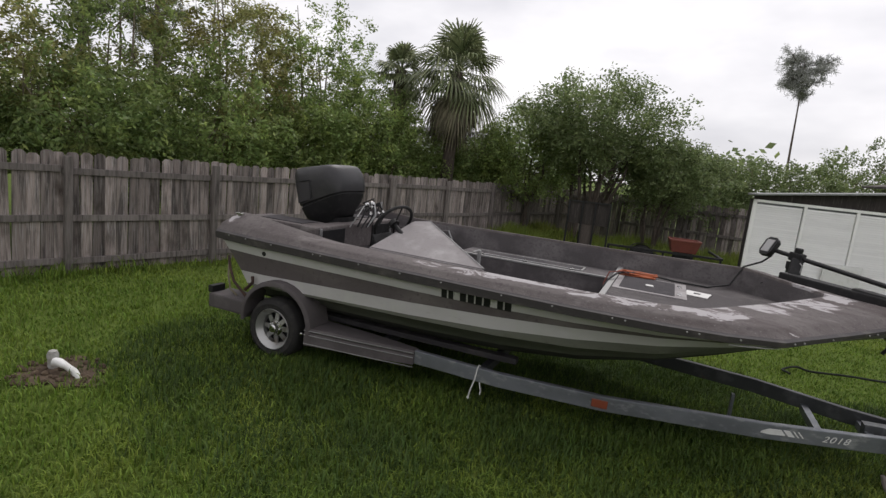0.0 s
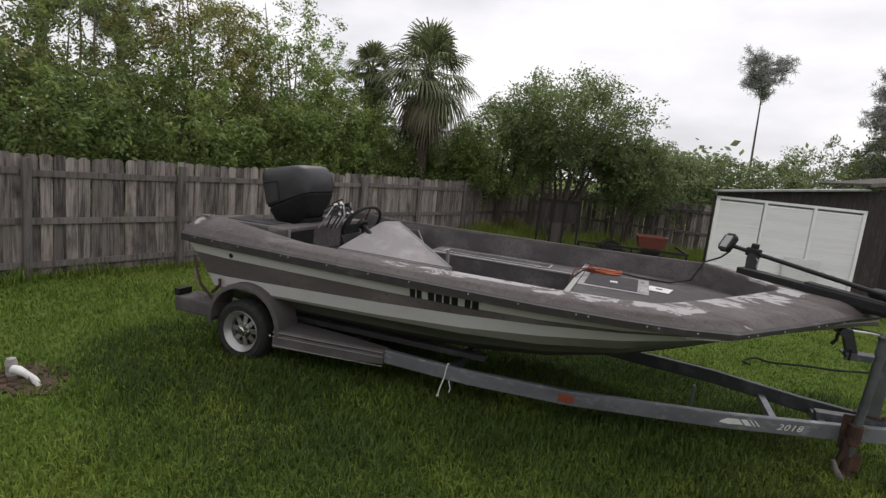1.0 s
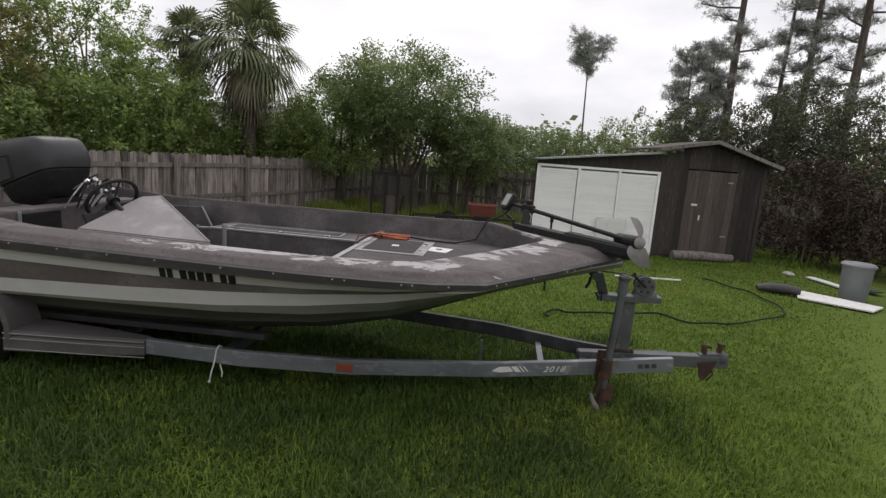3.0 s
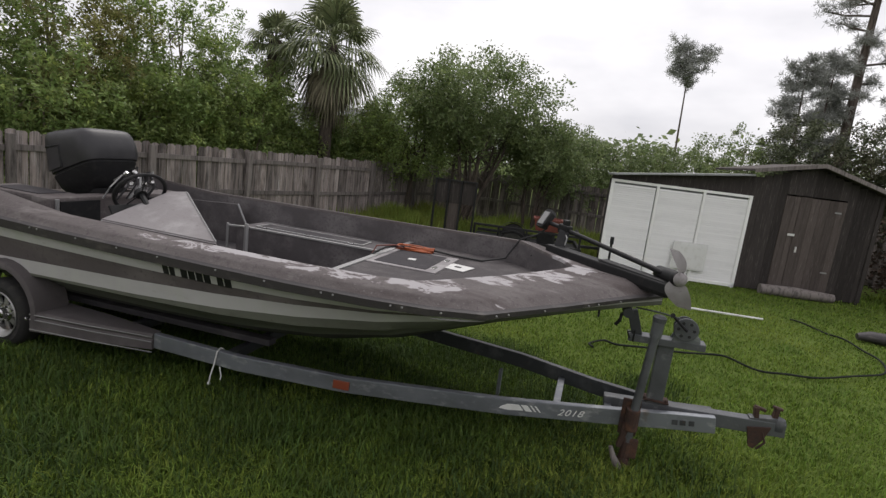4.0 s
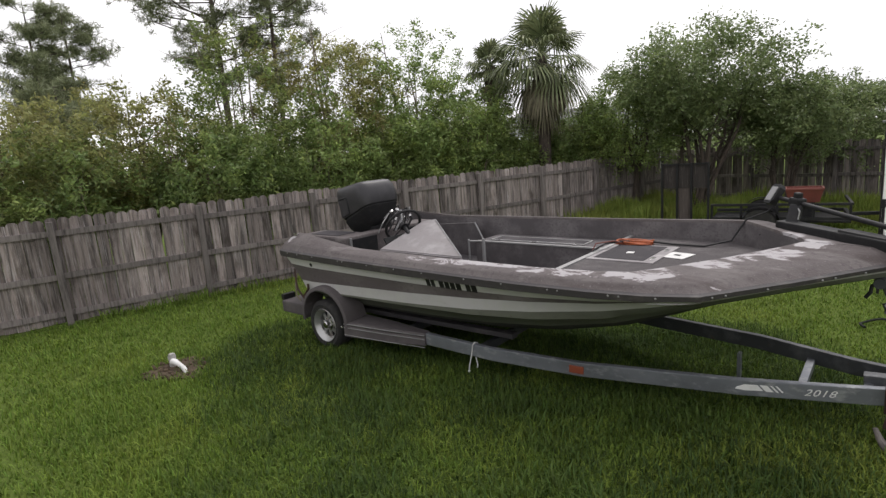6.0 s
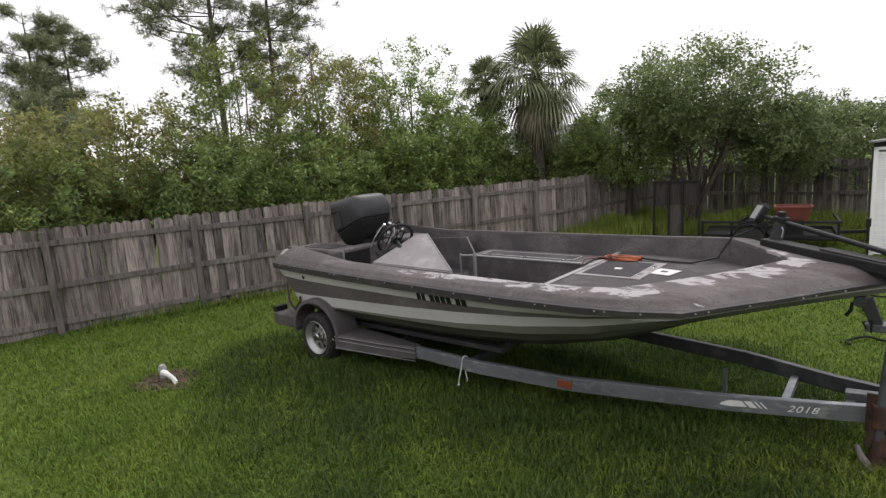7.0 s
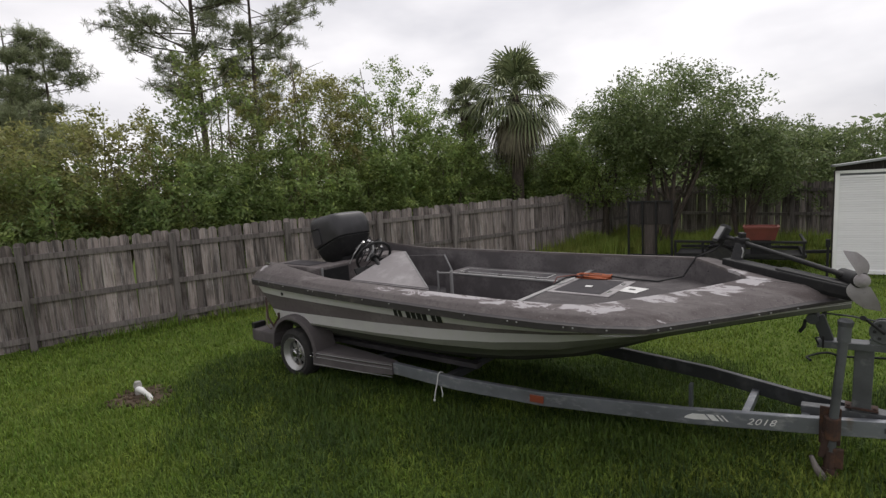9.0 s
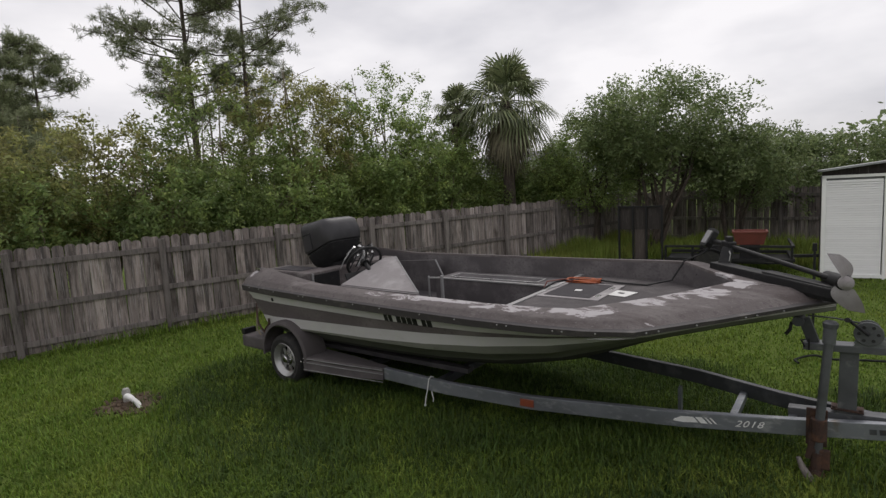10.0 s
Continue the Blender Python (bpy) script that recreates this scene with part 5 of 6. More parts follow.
def fender_parts(sgn):
    y_in, y_out = 0.70, 0.975
    prof = []
    for k in range(17):
        a = radians(188 - 188 * k / 16)
        prof.append((-0.12 + 0.40 * math.cos(a), 0.315 + 0.405 * max(0, math.sin(a)) ** 0.9 + (0.0 if math.sin(a) > 0 else -0.02)))
    bm = bmesh.new()
    rings = []
    for x, z in prof:
        k = 0.97
        xi, zi = (x + 0.12) * k - 0.12, 0.315 + (z - 0.315) * k
        xc = x + 0.12
        ring = [(x, y_in, z), (x, y_out - 0.03, z), (xc * 0.995 - 0.12, y_out - 0.008, 0.315 + (z - 0.315) * 0.99), (xc * 0.97 - 0.12, y_out, 0.315 + (z - 0.315) * 0.965), (xc * 0.90 - 0.12, y_out + 0.004, 0.315 + (z - 0.315) * 0.89), (xc * 0.89 - 0.12, y_out - 0.008, 0.315 + (z - 0.315) * 0.88), (xi, y_out - 0.03, zi), (xi, y_in, zi)]
        rings.append([bm.verts.new((a, sgn * b, c)) for a, b, c in ring])
    for a, b in zip(rings, rings[1:]):
        for k in range(8):
            bm.faces.new((a[k], a[(k + 1) % 8], b[(k + 1) % 8], b[k]))
    bm.faces.new(rings[0])
    bm.faces.new(rings[-1])
    bmesh.ops.recalc_face_normals(bm, faces=bm.faces)
    fd = part("fender", bm, M["fender"], trailer, "sun-faded brown moulded fender", True)
    # step in front of the wheel, running down into the frame
    bm = bmesh.new()
    low, top = [], []
    sec = [(0.22, 0.66, 0.975, 0.215, 0.372), (0.75, 0.68, 0.90, 0.225, 0.366), (1.21, 0.70, 0.79, 0.228, 0.348)]
    for x, yi, yo, z0, z1 in sec:
        low.append([bm.verts.new((x, sgn * yi, z0)), bm.verts.new((x, sgn * yo, z0))])
        top.append([bm.verts.new((x, sgn * yi, z1)), bm.verts.new((x, sgn * (yo - 0.012), z1)), bm.verts.new((x, sgn * yo, z1 - 0.02)), bm.verts.new((x, sgn * (yo - 0.008), z1 - 0.04)), bm.verts.new((x, sgn * yo, z1 - 0.06))])
    loops = [[a[0]] + b + [a[1]] for a, b in zip(low, top)]
    for a, b in zip(loops, loops[1:]):
        for k in range(7):
            bm.faces.new((a[k], a[(k + 1) % 7], b[(k + 1) % 7], b[k]))
    bm.faces.new(loops[0])
    bm.faces.new(loops[-1])
    bmesh.ops.recalc_face_normals(bm, faces=bm.faces)
    step = part("step", bm, M["fender"], fd, "brown moulded step with a ribbed edge")
    for dz, dy in ((-0.020, 0.001), (-0.060, 0.001), (-0.140, 0.001)):
        bm = bmesh.new()
        tube(bm, [(x, sgn * (yo + dy), z1 + dz) for x, yi, yo, z0, z1 in sec], 0.0045, 6)
        part("edge_trim", bm, M["trim"], step, "pale worn edge line")
    bm = bmesh.new()
    lathe(bm, [(0.014, -0.004), (0.013, 0.006), (0.006, 0.010)], 10, Matrix.Translation((0.20, sgn * 0.985, 0.315)) @ Vector((0, sgn, 0)).to_track_quat("Z", "Y").to_matrix().to_4x4())
    part("bolt", bm, M["chrome"], step, "bright bolt head")
    bm = bmesh.new()
    box(bm, -0.70, sgn * 0.83, 0.40, 0.44, 0.28, 0.14, None, 0.02)
    part("rear_step", bm, M["fender"], fd)
    bm = bmesh.new()
    box(bm, -0.92, sgn * 0.87, 0.50, 0.06, 0.16, 0.07, None, 0.01)
    part("tail_lamp", bm, M["black"], fd, "dark tail lamp housing")


for sgn in (-1, 1):
    wheel_parts(sgn)
    fender_parts(sgn)


def on_rail(x, z, lift):
    """A place on the outer face of the starboard rail at x, with the rail's direction and normal there."""
    k = max(i for i in range(len(pts) - 1) if pts[i][0] <= x)
    a, b = Vector((pts[k][0], -pts[k][1], pts[k][2])), Vector((pts[k + 1][0], -pts[k + 1][1], pts[k + 1][2]))
    d = (b - a).normalized()
    n = Vector((d.y, -d.x, 0)).normalized()
    return a.lerp(b, (x - a.x) / (b.x - a.x)) + n * (0.025 + lift) + Vector((0, 0, z)), d, n


p, d, n3 = on_rail(2.72, 0.0, 0.006)
bm = bmesh.new()
bar(bm, p - d * 0.06, p + d * 0.06, 0.014, 0.062, 0.005)
part("marker_lamp", bm, M["amber"], trailer, "faded amber side marker lamp")
# swoosh of slanted stripes
for x, w0, w1 in ((3.90, 0.085, 0.055), (4.000, 0.022, 0.022), (4.045, 0.006, 0.006), (4.075, 0.006, 0.006)):
    p, d, n3 = on_rail(x, 0.006, 0.003)
    bm = bmesh.new()
    out4 = [p - d * (w0 + 0.018) + Vector((0, 0, 0.022)), p + d * (w1 - 0.018) + Vector((0, 0, 0.022)), p + d * (w1 + 0.022) - Vector((0, 0, 0.022)), p - d * (w0 - 0.022) - Vector((0, 0, 0.022))]
    if w0 > 0.05:
        out4 = [p - d * 0.03 + Vector((0, 0, 0.022)), p + d * 0.05 + Vector((0, 0, 0.022)), p + d * 0.085 - Vector((0, 0, 0.018)), p - d * 0.02 - Vector((0, 0, 0.022)), p - d * 0.085 - Vector((0, 0, 0.014)), p - d * 0.075]
    a = [bm.verts.new(q) for q in out4]
    b = [bm.verts.new(q - n3 * 0.004) for q in out4]
    bm.faces.new(a)
    bm.faces.new(b[::-1])
    for k in range(len(out4)):
        j = (k + 1) % len(out4)
        bm.faces.new((a[k], b[k], b[j], a[j]))
    bmesh.ops.recalc_face_normals(bm, faces=bm.faces)
    part("decal", bm, M["white"], trailer, "white slanted stripe decal")
txt = bpy.data.curves.new("numerals", "FONT")
txt.body = "2018"
txt.size = 0.066
txt.space_character = 1.12
txt.shear = 0.4
txt.extrude = 0.001
tmp = new("numerals", txt)
me = bpy.data.meshes.new_from_object(tmp.evaluated_get(bpy.context.evaluated_depsgraph_get()))
bpy.data.objects.remove(tmp)
me.materials.append(M["white"])
me.transform(Matrix.Diagonal((1.22, 1, 1, 1)))
p, d, n3 = on_rail(4.21, -0.022, 0.004)
mt = Matrix((d, n3.cross(d), n3)).transposed().to_4x4()
mt.translation = p
me.transform(mt)
hang("numerals", me, trailer, "worn white model numerals")
for q in range(3):
    p, d, n3 = on_rail(4.99 + 0.055 * q, 0.0, 0.003)
    bm = bmesh.new()
    bar(bm, p - d * 0.018, p + d * 0.018, 0.006, 0.034)
    part("worn_mark", bm, M["dark_steel"], trailer, "worn dark marking bar")
# rope tied over the rail
p, d, n3 = on_rail(1.77, 0.0, 0.0)
bm = bmesh.new()
tube(bm, [p - n3 * 0.07 + Vector((0, 0, 0.05)), p - n3 * 0.03 + Vector((0, 0, 0.07)), p + n3 * 0.006 + Vector((0, 0, 0.055)), p + n3 * 0.02 + Vector((-0.01, 0, -0.04)), p + n3 * 0.024 + Vector((-0.035, 0, -0.13)), p + n3 * 0.024 + Vector((-0.045, 0, -0.19))], 0.006, 6)
tube(bm, [p + n3 * 0.01 + Vector((0.03, 0, -0.055)), p + n3 * 0.014 + Vector((0.05, 0, -0.12)), p + n3 * 0.016 + Vector((0.045, 0, -0.15))], 0.005, 6)
lathe(bm, [(0.004, 0.0), (0.012, 0.008), (0.012, 0.016), (0.004, 0.026)], 8, Matrix.Translation(p + n3 * 0.024 + Vector((-0.047, 0, -0.21))))
rope = new("rope", mesh_of(bm, "rope", M["paper"], True))
tagged(rope, "short frayed white rope tied round the trailer frame", "rope")
# winch post
bm = bmesh.new()
bar(bm, (4.855, 0, ZR + 0.07), (4.86, 0, 0.875), 0.070, 0.105, 0.006, (1, 0, 0))
post_w = part("winch_post", bm, M["post_steel"], trailer)
bm = bmesh.new()
box(bm, 4.857, 0, ZR + 0.105, 0.18, 0.11, 0.012, None, 0.003)
for x in (4.785, 4.93):
    lathe(bm, [(0.012, 0.0), (0.012, 0.012), (0.006, 0.016)], 6, pose(x, -0.04, ZR + 0.11))
part("base_plate", bm, M["rust"], post_w, "rusty bolted base plate")
bm = bmesh.new()
bar(bm, (4.60, 0, 0.865), (5.10, 0, 0.89), 0.11, 0.020, 0.003)
bar(bm, (4.60, -0.055, 0.850), (5.10, -0.055, 0.875), 0.008, 0.045, 0.002)
part("winch_plate", bm, M["post_steel"], trailer)
bm = bmesh.new()
bar(bm, (4.66, 0, 0.87), (4.60, 0, 1.04), 0.07, 0.06, 0.006, (0, 1, 0))
tube(bm, [(4.57, -0.09, 1.03), (4.57, 0.09, 1.03)], 0.035, 12)
part("bow_stop", bm, M["dark_steel"], trailer, "dark bow roller on a bracket")
bm = bmesh.new()
tube(bm, [(4.58, -0.05, 1.03), (4.53, -0.07, 1.01), (4.525, -0.08, 0.97), (4.50, -0.08, 0.93)], 0.013, 6)
tube(bm, [(4.61, -0.06, 0.85), (4.59, -0.065, 0.895), (4.635, -0.065, 0.91), (4.635, -0.065, 0.83)], 0.007, 6)
part("safety_hook", bm, M["black"], trailer)
MW = pose(4.955, -0.03, 0.985, 90, 0, 0)
bm = bmesh.new()
lathe(bm, [(0.076, 0.03), (0.080, 0.036), (0.080, 0.046), (0.076, 0.05)], 26, MW)
lathe(bm, [(0.045, -0.05), (0.045, 0.03)], 16, MW)
lathe(bm, [(0.070, -0.062), (0.070, -0.05)], 26, MW)
winch = part("winch", bm, M["post_steel"], trailer, "grey hand winch", True)
for q in range(6):
    bm = bmesh.new()
    lathe(bm, [(0.011, 0.049), (0.011, 0.053)], 10, MW @ pose(0.050 * math.cos(q * 1.047), 0.050 * math.sin(q * 1.047), 0))
    part("gear_hole", bm, M["ink"], winch)
bm = bmesh.new()
prism(bm, [(-0.085, 0.0), (0.10, 0.0), (0.09, 0.05), (0.02, 0.085), (-0.05, 0.085)], -0.004, 0.004, pose(4.965, -0.05, 0.89, 90, 0, 0))
prism(bm, [(-0.085, 0.0), (0.10, 0.0), (0.09, 0.05), (0.02, 0.085), (-0.05, 0.085)], -0.004, 0.004, pose(4.965, 0.03, 0.89, 90, 0, 0))
part("winch_frame", bm, M["steel"], winch, "grey side cheeks")
bm = bmesh.new()
tube(bm, [(4.955, -0.085, 0.985), (4.955, -0.105, 0.985), (4.85, -0.115, 1.075)], 0.010, 8)
tube(bm, [(4.85, -0.115, 1.075), (4.84, -0.17, 1.09)], 0.016, 8)
part("crank", bm, M["black"], winch, "black crank handle")
bm = bmesh.new()
tube(bm, [(4.955, 0, 1.03), (4.78, 0, 1.055), (4.62, 0, 1.06)], 0.006, 6)
part("winch_strap", bm, M["dark_steel"], winch)
# tongue jack
jm = pose(4.675, -0.235, 0)
bm = bmesh.new()
tube(bm, [jm @ Vector((0.08, 0, 1.07)), jm @ Vector((0.075, 0, 0.94))], 0.038, 12)
tube(bm, [jm @ Vector((0.075, 0, 0.96)), jm @ Vector((0.035, 0, 0.36)), jm @ Vector((0.03, 0, 0.16))], 0.028, 12)
jack = part("jack", bm, M["post_steel"], trailer, "grey tongue jack with a rusty foot", True)
bm = bmesh.new()
lathe(bm, [(0.042, 0.0), (0.045, 0.03), (0.030, 0.045)], 14, jm @ pose(0.08, 0, 1.045, 0, 3, 0))
part("cap", bm, M["dark_steel"], jack)
bm = bmesh.new()
tube(bm, [jm @ Vector((0.03, 0, 0.18)), jm @ Vector((0.025, 0, 0.05))], 0.036, 10)
lathe(bm, [(0.05, 0.0), (0.052, 0.02), (0.04, 0.06)], 14, jm @ pose(0.025, 0, 0.0))
part("foot", bm, M["rust"], jack, "rusty inner leg and foot")
bm = bmesh.new()
box(bm, 4.695, -0.192, 0.335, 0.12, 0.018, 0.26, None, 0.006)
lathe(bm, [(0.044, -0.075), (0.047, -0.07), (0.047, 0.07), (0.044, 0.075)], 14, pose(4.707, -0.235, 0.34))
box(bm, 4.665, -0.225, 0.25, 0.03, 0.06, 0.10, None, 0.006)
part("bracket", bm, M["rust"], jack, "rusty swivel bracket")
bm = bmesh.new()
box(bm, -0.05, 0.0, 0.20, 0.035, 0.05, 0.16, jm @ pose(0, 0, 0, 0, 12, 0), 0.008)
box(bm, 0.05, -0.01, 0.14, 0.10, 0.03, 0.14, jm, 0.01)
part("wheel_arm", bm, M["rust"], jack, "rusty caster arm")
# dry stick leaning on the foot of the jack
bm = bmesh.new()
tube(bm, [(4.60, -0.29, 0.14), (4.625, -0.295, 0.08), (4.655, -0.30, 0.03), (4.68, -0.305, -0.01)], [0.014, 0.020, 0.026, 0.030], 8)
stick = new("wood_stick", mesh_of(bm, "wood_stick", M["post"], True))
tagged(stick, "grey dry stick leaning against the rusty jack foot", "stick")
# coupler
bm = bmesh.new()
bar(bm, (5.46, 0, 0.435), (5.64, 0, 0.465), 0.075, 0.06, 0.015)
lathe(bm, [(0.05, -0.045), (0.052, 0.0), (0.04, 0.03), (0.015, 0.04)], 16, pose(5.64, 0, 0.455))
cpl = part("coupler", bm, M["dark_steel"], trailer, "dark worn ball coupler", True)
bm = bmesh.new()
bar(bm, (5.50, -0.01, 0.465), (5.49, -0.01, 0.54), 0.05, 0.03, 0.006, (1, 0, 0))
bar(bm, (5.48, -0.01, 0.54), (5.55, -0.01, 0.525), 0.03, 0.02, 0.004)
bar(bm, (5.61, 0, 0.47), (5.62, 0, 0.56), 0.045, 0.03, 0.006, (1, 0, 0))
bar(bm, (5.59, 0, 0.56), (5.65, 0, 0.55), 0.03, 0.018, 0.004)
part("latch", bm, M["rust"], cpl)
bm = bmesh.new()
prism(bm, [(5.45, 0.40), (5.59, 0.43), (5.56, 0.34), (5.51, 0.26), (5.48, 0.27)], -0.012, 0.012, Matrix(((1, 0, 0, 0), (0, 0, -1, -0.045), (0, 1, 0, 0), (0, 0, 0, 1))))
tube(bm, [(5.54, -0.05, 0.40), (5.57, -0.06, 0.32), (5.53, -0.05, 0.26)], 0.008, 6)
part("chain_tab", bm, M["rust"], cpl)

# ---------------------------------------------------------------- trolling motor
troll = thing("trolling_motor", 4.3, 0.25, 1.2, "black bow-mount trolling motor stowed on the bow", "trolling motor")
H0, B0, P0 = Vector((3.85, 0.83, 1.480)), Vector((4.02, 0.65, 1.457)), Vector((4.79, -0.14, 1.340))
bm = bmesh.new()
tube(bm, [H0, P0], 0.019, 10)
part("shaft", bm, M["black"], troll, "black shaft", True)
bm = bmesh.new()
hd = (P0 - H0).normalized()
mh = Matrix.Translation(H0) @ hd.to_track_quat("Z", "Y").to_matrix().to_4x4()
MHD = Matrix.Translation(H0 + Vector((-0.02, 0, 0.02))) @ pose(0, 0, 0, 0, -58, 40)
prism(bm, [(-0.085, -0.04), (-0.05, -0.06), (0.06, -0.06), (0.09, -0.035), (0.09, 0.035), (0.06, 0.06), (-0.05, 0.06), (-0.085, 0.04)], -0.03, 0.02, MHD)
trol_head = part("head", bm, M["black"], troll, "flat black control head")
bm = bmesh.new()
box(bm, 0.0, 0, 0.023, 0.125, 0.075, 0.008, MHD, 0.003)
part("face_plate", bm, M["trim"], trol_head, "pale grey face plate")
bm = bmesh.new()
box(bm, 0, 0, 0.0, 0.075, 0.075, 0.11, Matrix.Translation(B0) @ hd.to_track_quat("Z", "Y").to_matrix().to_4x4(), 0.012)
box(bm, 0, 0.05, 0.0, 0.05, 0.06, 0.05, Matrix.Translation(B0) @ hd.to_track_quat("Z", "Y").to_matrix().to_4x4(), 0.012)
part("collar", bm, M["black"], troll)
bm = bmesh.new()
bar(bm, (3.93, 0.58, 1.290), (4.80, -0.16, 1.255), 0.12, 0.075, 0.012)
bar(bm, (4.00, 0.54, 1.30), (4.02, 0.62, 1.44), 0.09, 0.05, 0.012, (0, 1, 0))
bar(bm, (4.34, 0.23, 1.275), (4.80, -0.16, 1.25), 0.10, 0.11, 0.02)
bar(bm, (4.05, 0.40, 1.215), (4.55, 0.02, 1.215), 0.16, 0.03, 0.006)
part("mount", bm, M["black"], troll, "long black folding mount")
r = random.Random(31)
for k in range(6):
    bm = bmesh.new()
    s = Vector((3.78 + 0.06 * k, 0.56 - 0.03 * k, 1.20))
    tube(bm, [s, s + Vector((0.06, r.uniform(-0.05, 0.03), 0.05)), s + Vector((0.16, r.uniform(-0.08, 0.02), r.uniform(0.0, 0.07))), s + Vector((0.26, -0.10, 0.0))], 0.005, 5)
    part("loose_wire", bm, M["trim"] if k % 2 else M["black"], troll)
bm = bmesh.new()
tube(bm, [B0 + Vector((0, -0.03, -0.02)), B0 + Vector((0.03, -0.10, -0.06)), B0 + Vector((0.02, -0.11, -0.13)), B0 + Vector((0.06, -0.12, -0.18))], 0.006, 6)
part("loose_wire", bm, M["trim"], troll)
mp3 = Matrix.Translation(P0) @ Vector((0.35, -0.92, 0.05)).to_track_quat("Z", "Y").to_matrix().to_4x4()
bm = bmesh.new()
lathe(bm, [(0.02, -0.22), (0.045, -0.18), (0.048, 0.06), (0.052, 0.085), (0.048, 0.100), (0.020, 0.106), (0.0005, 0.107)], 18, mp3)
part("motor_pod", bm, M["black"], troll, "black motor pod", True)
for k in range(2):
    bm = bmesh.new()
    rings = []
    for j in range(8):
        u = j / 7
        rad = 0.03 + 0.145 * u
        half = 0.080 * math.sin(math.pi * min(1, 0.22 + 0.63 * u)) ** 0.8
        tw = radians(48 - 30 * u)
        sweep = 0.09 * u * u
        m = mp3 @ pose(0, 0, 0.095, 0, 0, 180 * k + 82)
        ring = []
        for a, th in ((-1, 0), (0, 0.005), (1, 0), (0, -0.005)):
            w = a * half
            ring.append(bm.verts.new(m @ Vector((rad, w * math.cos(tw) + sweep - th * math.sin(tw), w * math.sin(tw) + th * math.cos(tw)))))
        rings.append(ring)
    for a, b in zip(rings, rings[1:]):
        for q in range(4):
            bm.faces.new((a[q], a[(q + 1) % 4], b[(q + 1) % 4], b[q]))
    bm.faces.new(rings[0])
    bm.faces.new(rings[-1])
    bmesh.ops.recalc_face_normals(bm, faces=bm.faces)
    part("blade", bm, M["console"], troll, "grey plastic propeller blade", True)
bm = bmesh.new()
lathe(bm, [(0.045, 0.07), (0.045, 0.115), (0.025, 0.14), (0.012, 0.145)], 16, mp3)
part("prop_nut", bm, M["console"], troll, "", True)

# straps between the transom and the trailer
straps = thing("tie_down_strap", -0.81, -0.76, 0.46, "frayed brown tie-down strap at the stern of the boat", "strap")
for pts_s, w_s, m_s in (([(-0.920, -0.735, 0.80), (-0.840, -0.790, 0.70), (-0.720, -0.860, 0.60), (-0.600, -0.880, 0.53), (-0.520, -0.880, 0.47)], 0.013, "rust"), ([(-0.960, -0.690, 0.72), (-0.860, -0.790, 0.62), (-0.760, -0.860, 0.52), (-0.660, -0.875, 0.47)], 0.010, "palm_dead"), ([(-0.480, -0.875, 0.69), (-0.460, -0.890, 0.64), (-0.500, -0.890, 0.60), (-0.560, -0.880, 0.55)], 0.016, "rust")):
    bm = bmesh.new()
    tube(bm, pts_s, w_s, 6)
    part("strap_run", bm, M[m_s], straps)
# things lying on the boat
bm = bmesh.new()
r = random.Random(9)
coil = []
for k in range(110):
    a = k * 0.52
    wob = 1 + 0.16 * math.sin(k * 0.9) + r.uniform(-0.05, 0.05)
    coil.append((2.80 + 0.145 * wob * math.cos(a) + 0.02 * math.sin(k * 0.13), 0.46 + 0.075 * wob * math.sin(a) + 0.03 * math.cos(k * 0.11), 1.096 + 0.030 * (k / 110) + 0.008 * math.sin(k * 0.37)))
tube(bm, coil, 0.008, 6)
cord = new("extension_cord", mesh_of(bm, "extension_cord", M["orange"], True))
tagged(cord, "loose coil of orange extension cord on the foredeck", "cord")
bm = bmesh.new()
tube(bm, [(2.56, -0.10, 1.04), (2.60, 0.02, 1.11), (2.64, 0.16, 1.14), (2.70, 0.34, 1.13), (2.86, 0.50, 1.12), (3.12, 0.50, 1.10), (3.38, 0.50, 1.097), (3.56, 0.64, 1.13), (3.65, 0.72, 1.30), (3.79, 0.79, 1.36), (3.86, 0.80, 1.43)], 0.009, 6)
cable = new("power_cable", mesh_of(bm, "power_cable", M["black"], True))
tagged(cable, "black power cable running to the trolling motor", "cable")
bm = bmesh.new()
tube(bm, [(2.74, 0.40, 1.10), (2.68, 0.26, 1.15), (2.58, 0.10, 1.15), (2.55, 0.04, 1.05), (2.57, 0.02, 0.93)], 0.006, 6)
redc = new("red_wire", mesh_of(bm, "red_wire", M["red"], True))
tagged(redc, "thin red wire hanging over the deck edge", "wire")
for x, y, w, h, a in ((3.285, 0.09, 0.19, 0.21, -12), (2.92, 0.03, 0.06, 0.06, 8)):
    bm = bmesh.new()
    box(bm, 0, 0, 0, w, h, 0.006, pose(x, y, 1.104 if w < 0.1 else 1.0905, 0, 0, a), 0.002)
    lab = new("paper_label", mesh_of(bm, "paper_label", M["paper"]))
    tagged(lab, "white weathered label lying on the casting deck", "label", "labels on the deck")
    if w > 0.1:
        bm = bmesh.new()
        box(bm, 0, 0, 0, 0.05, 0.03, 0.003, pose(x, y, 1.0965, 0, 0, a))
        part("print_bar", bm, M["ink"], lab, "dark printed bar")

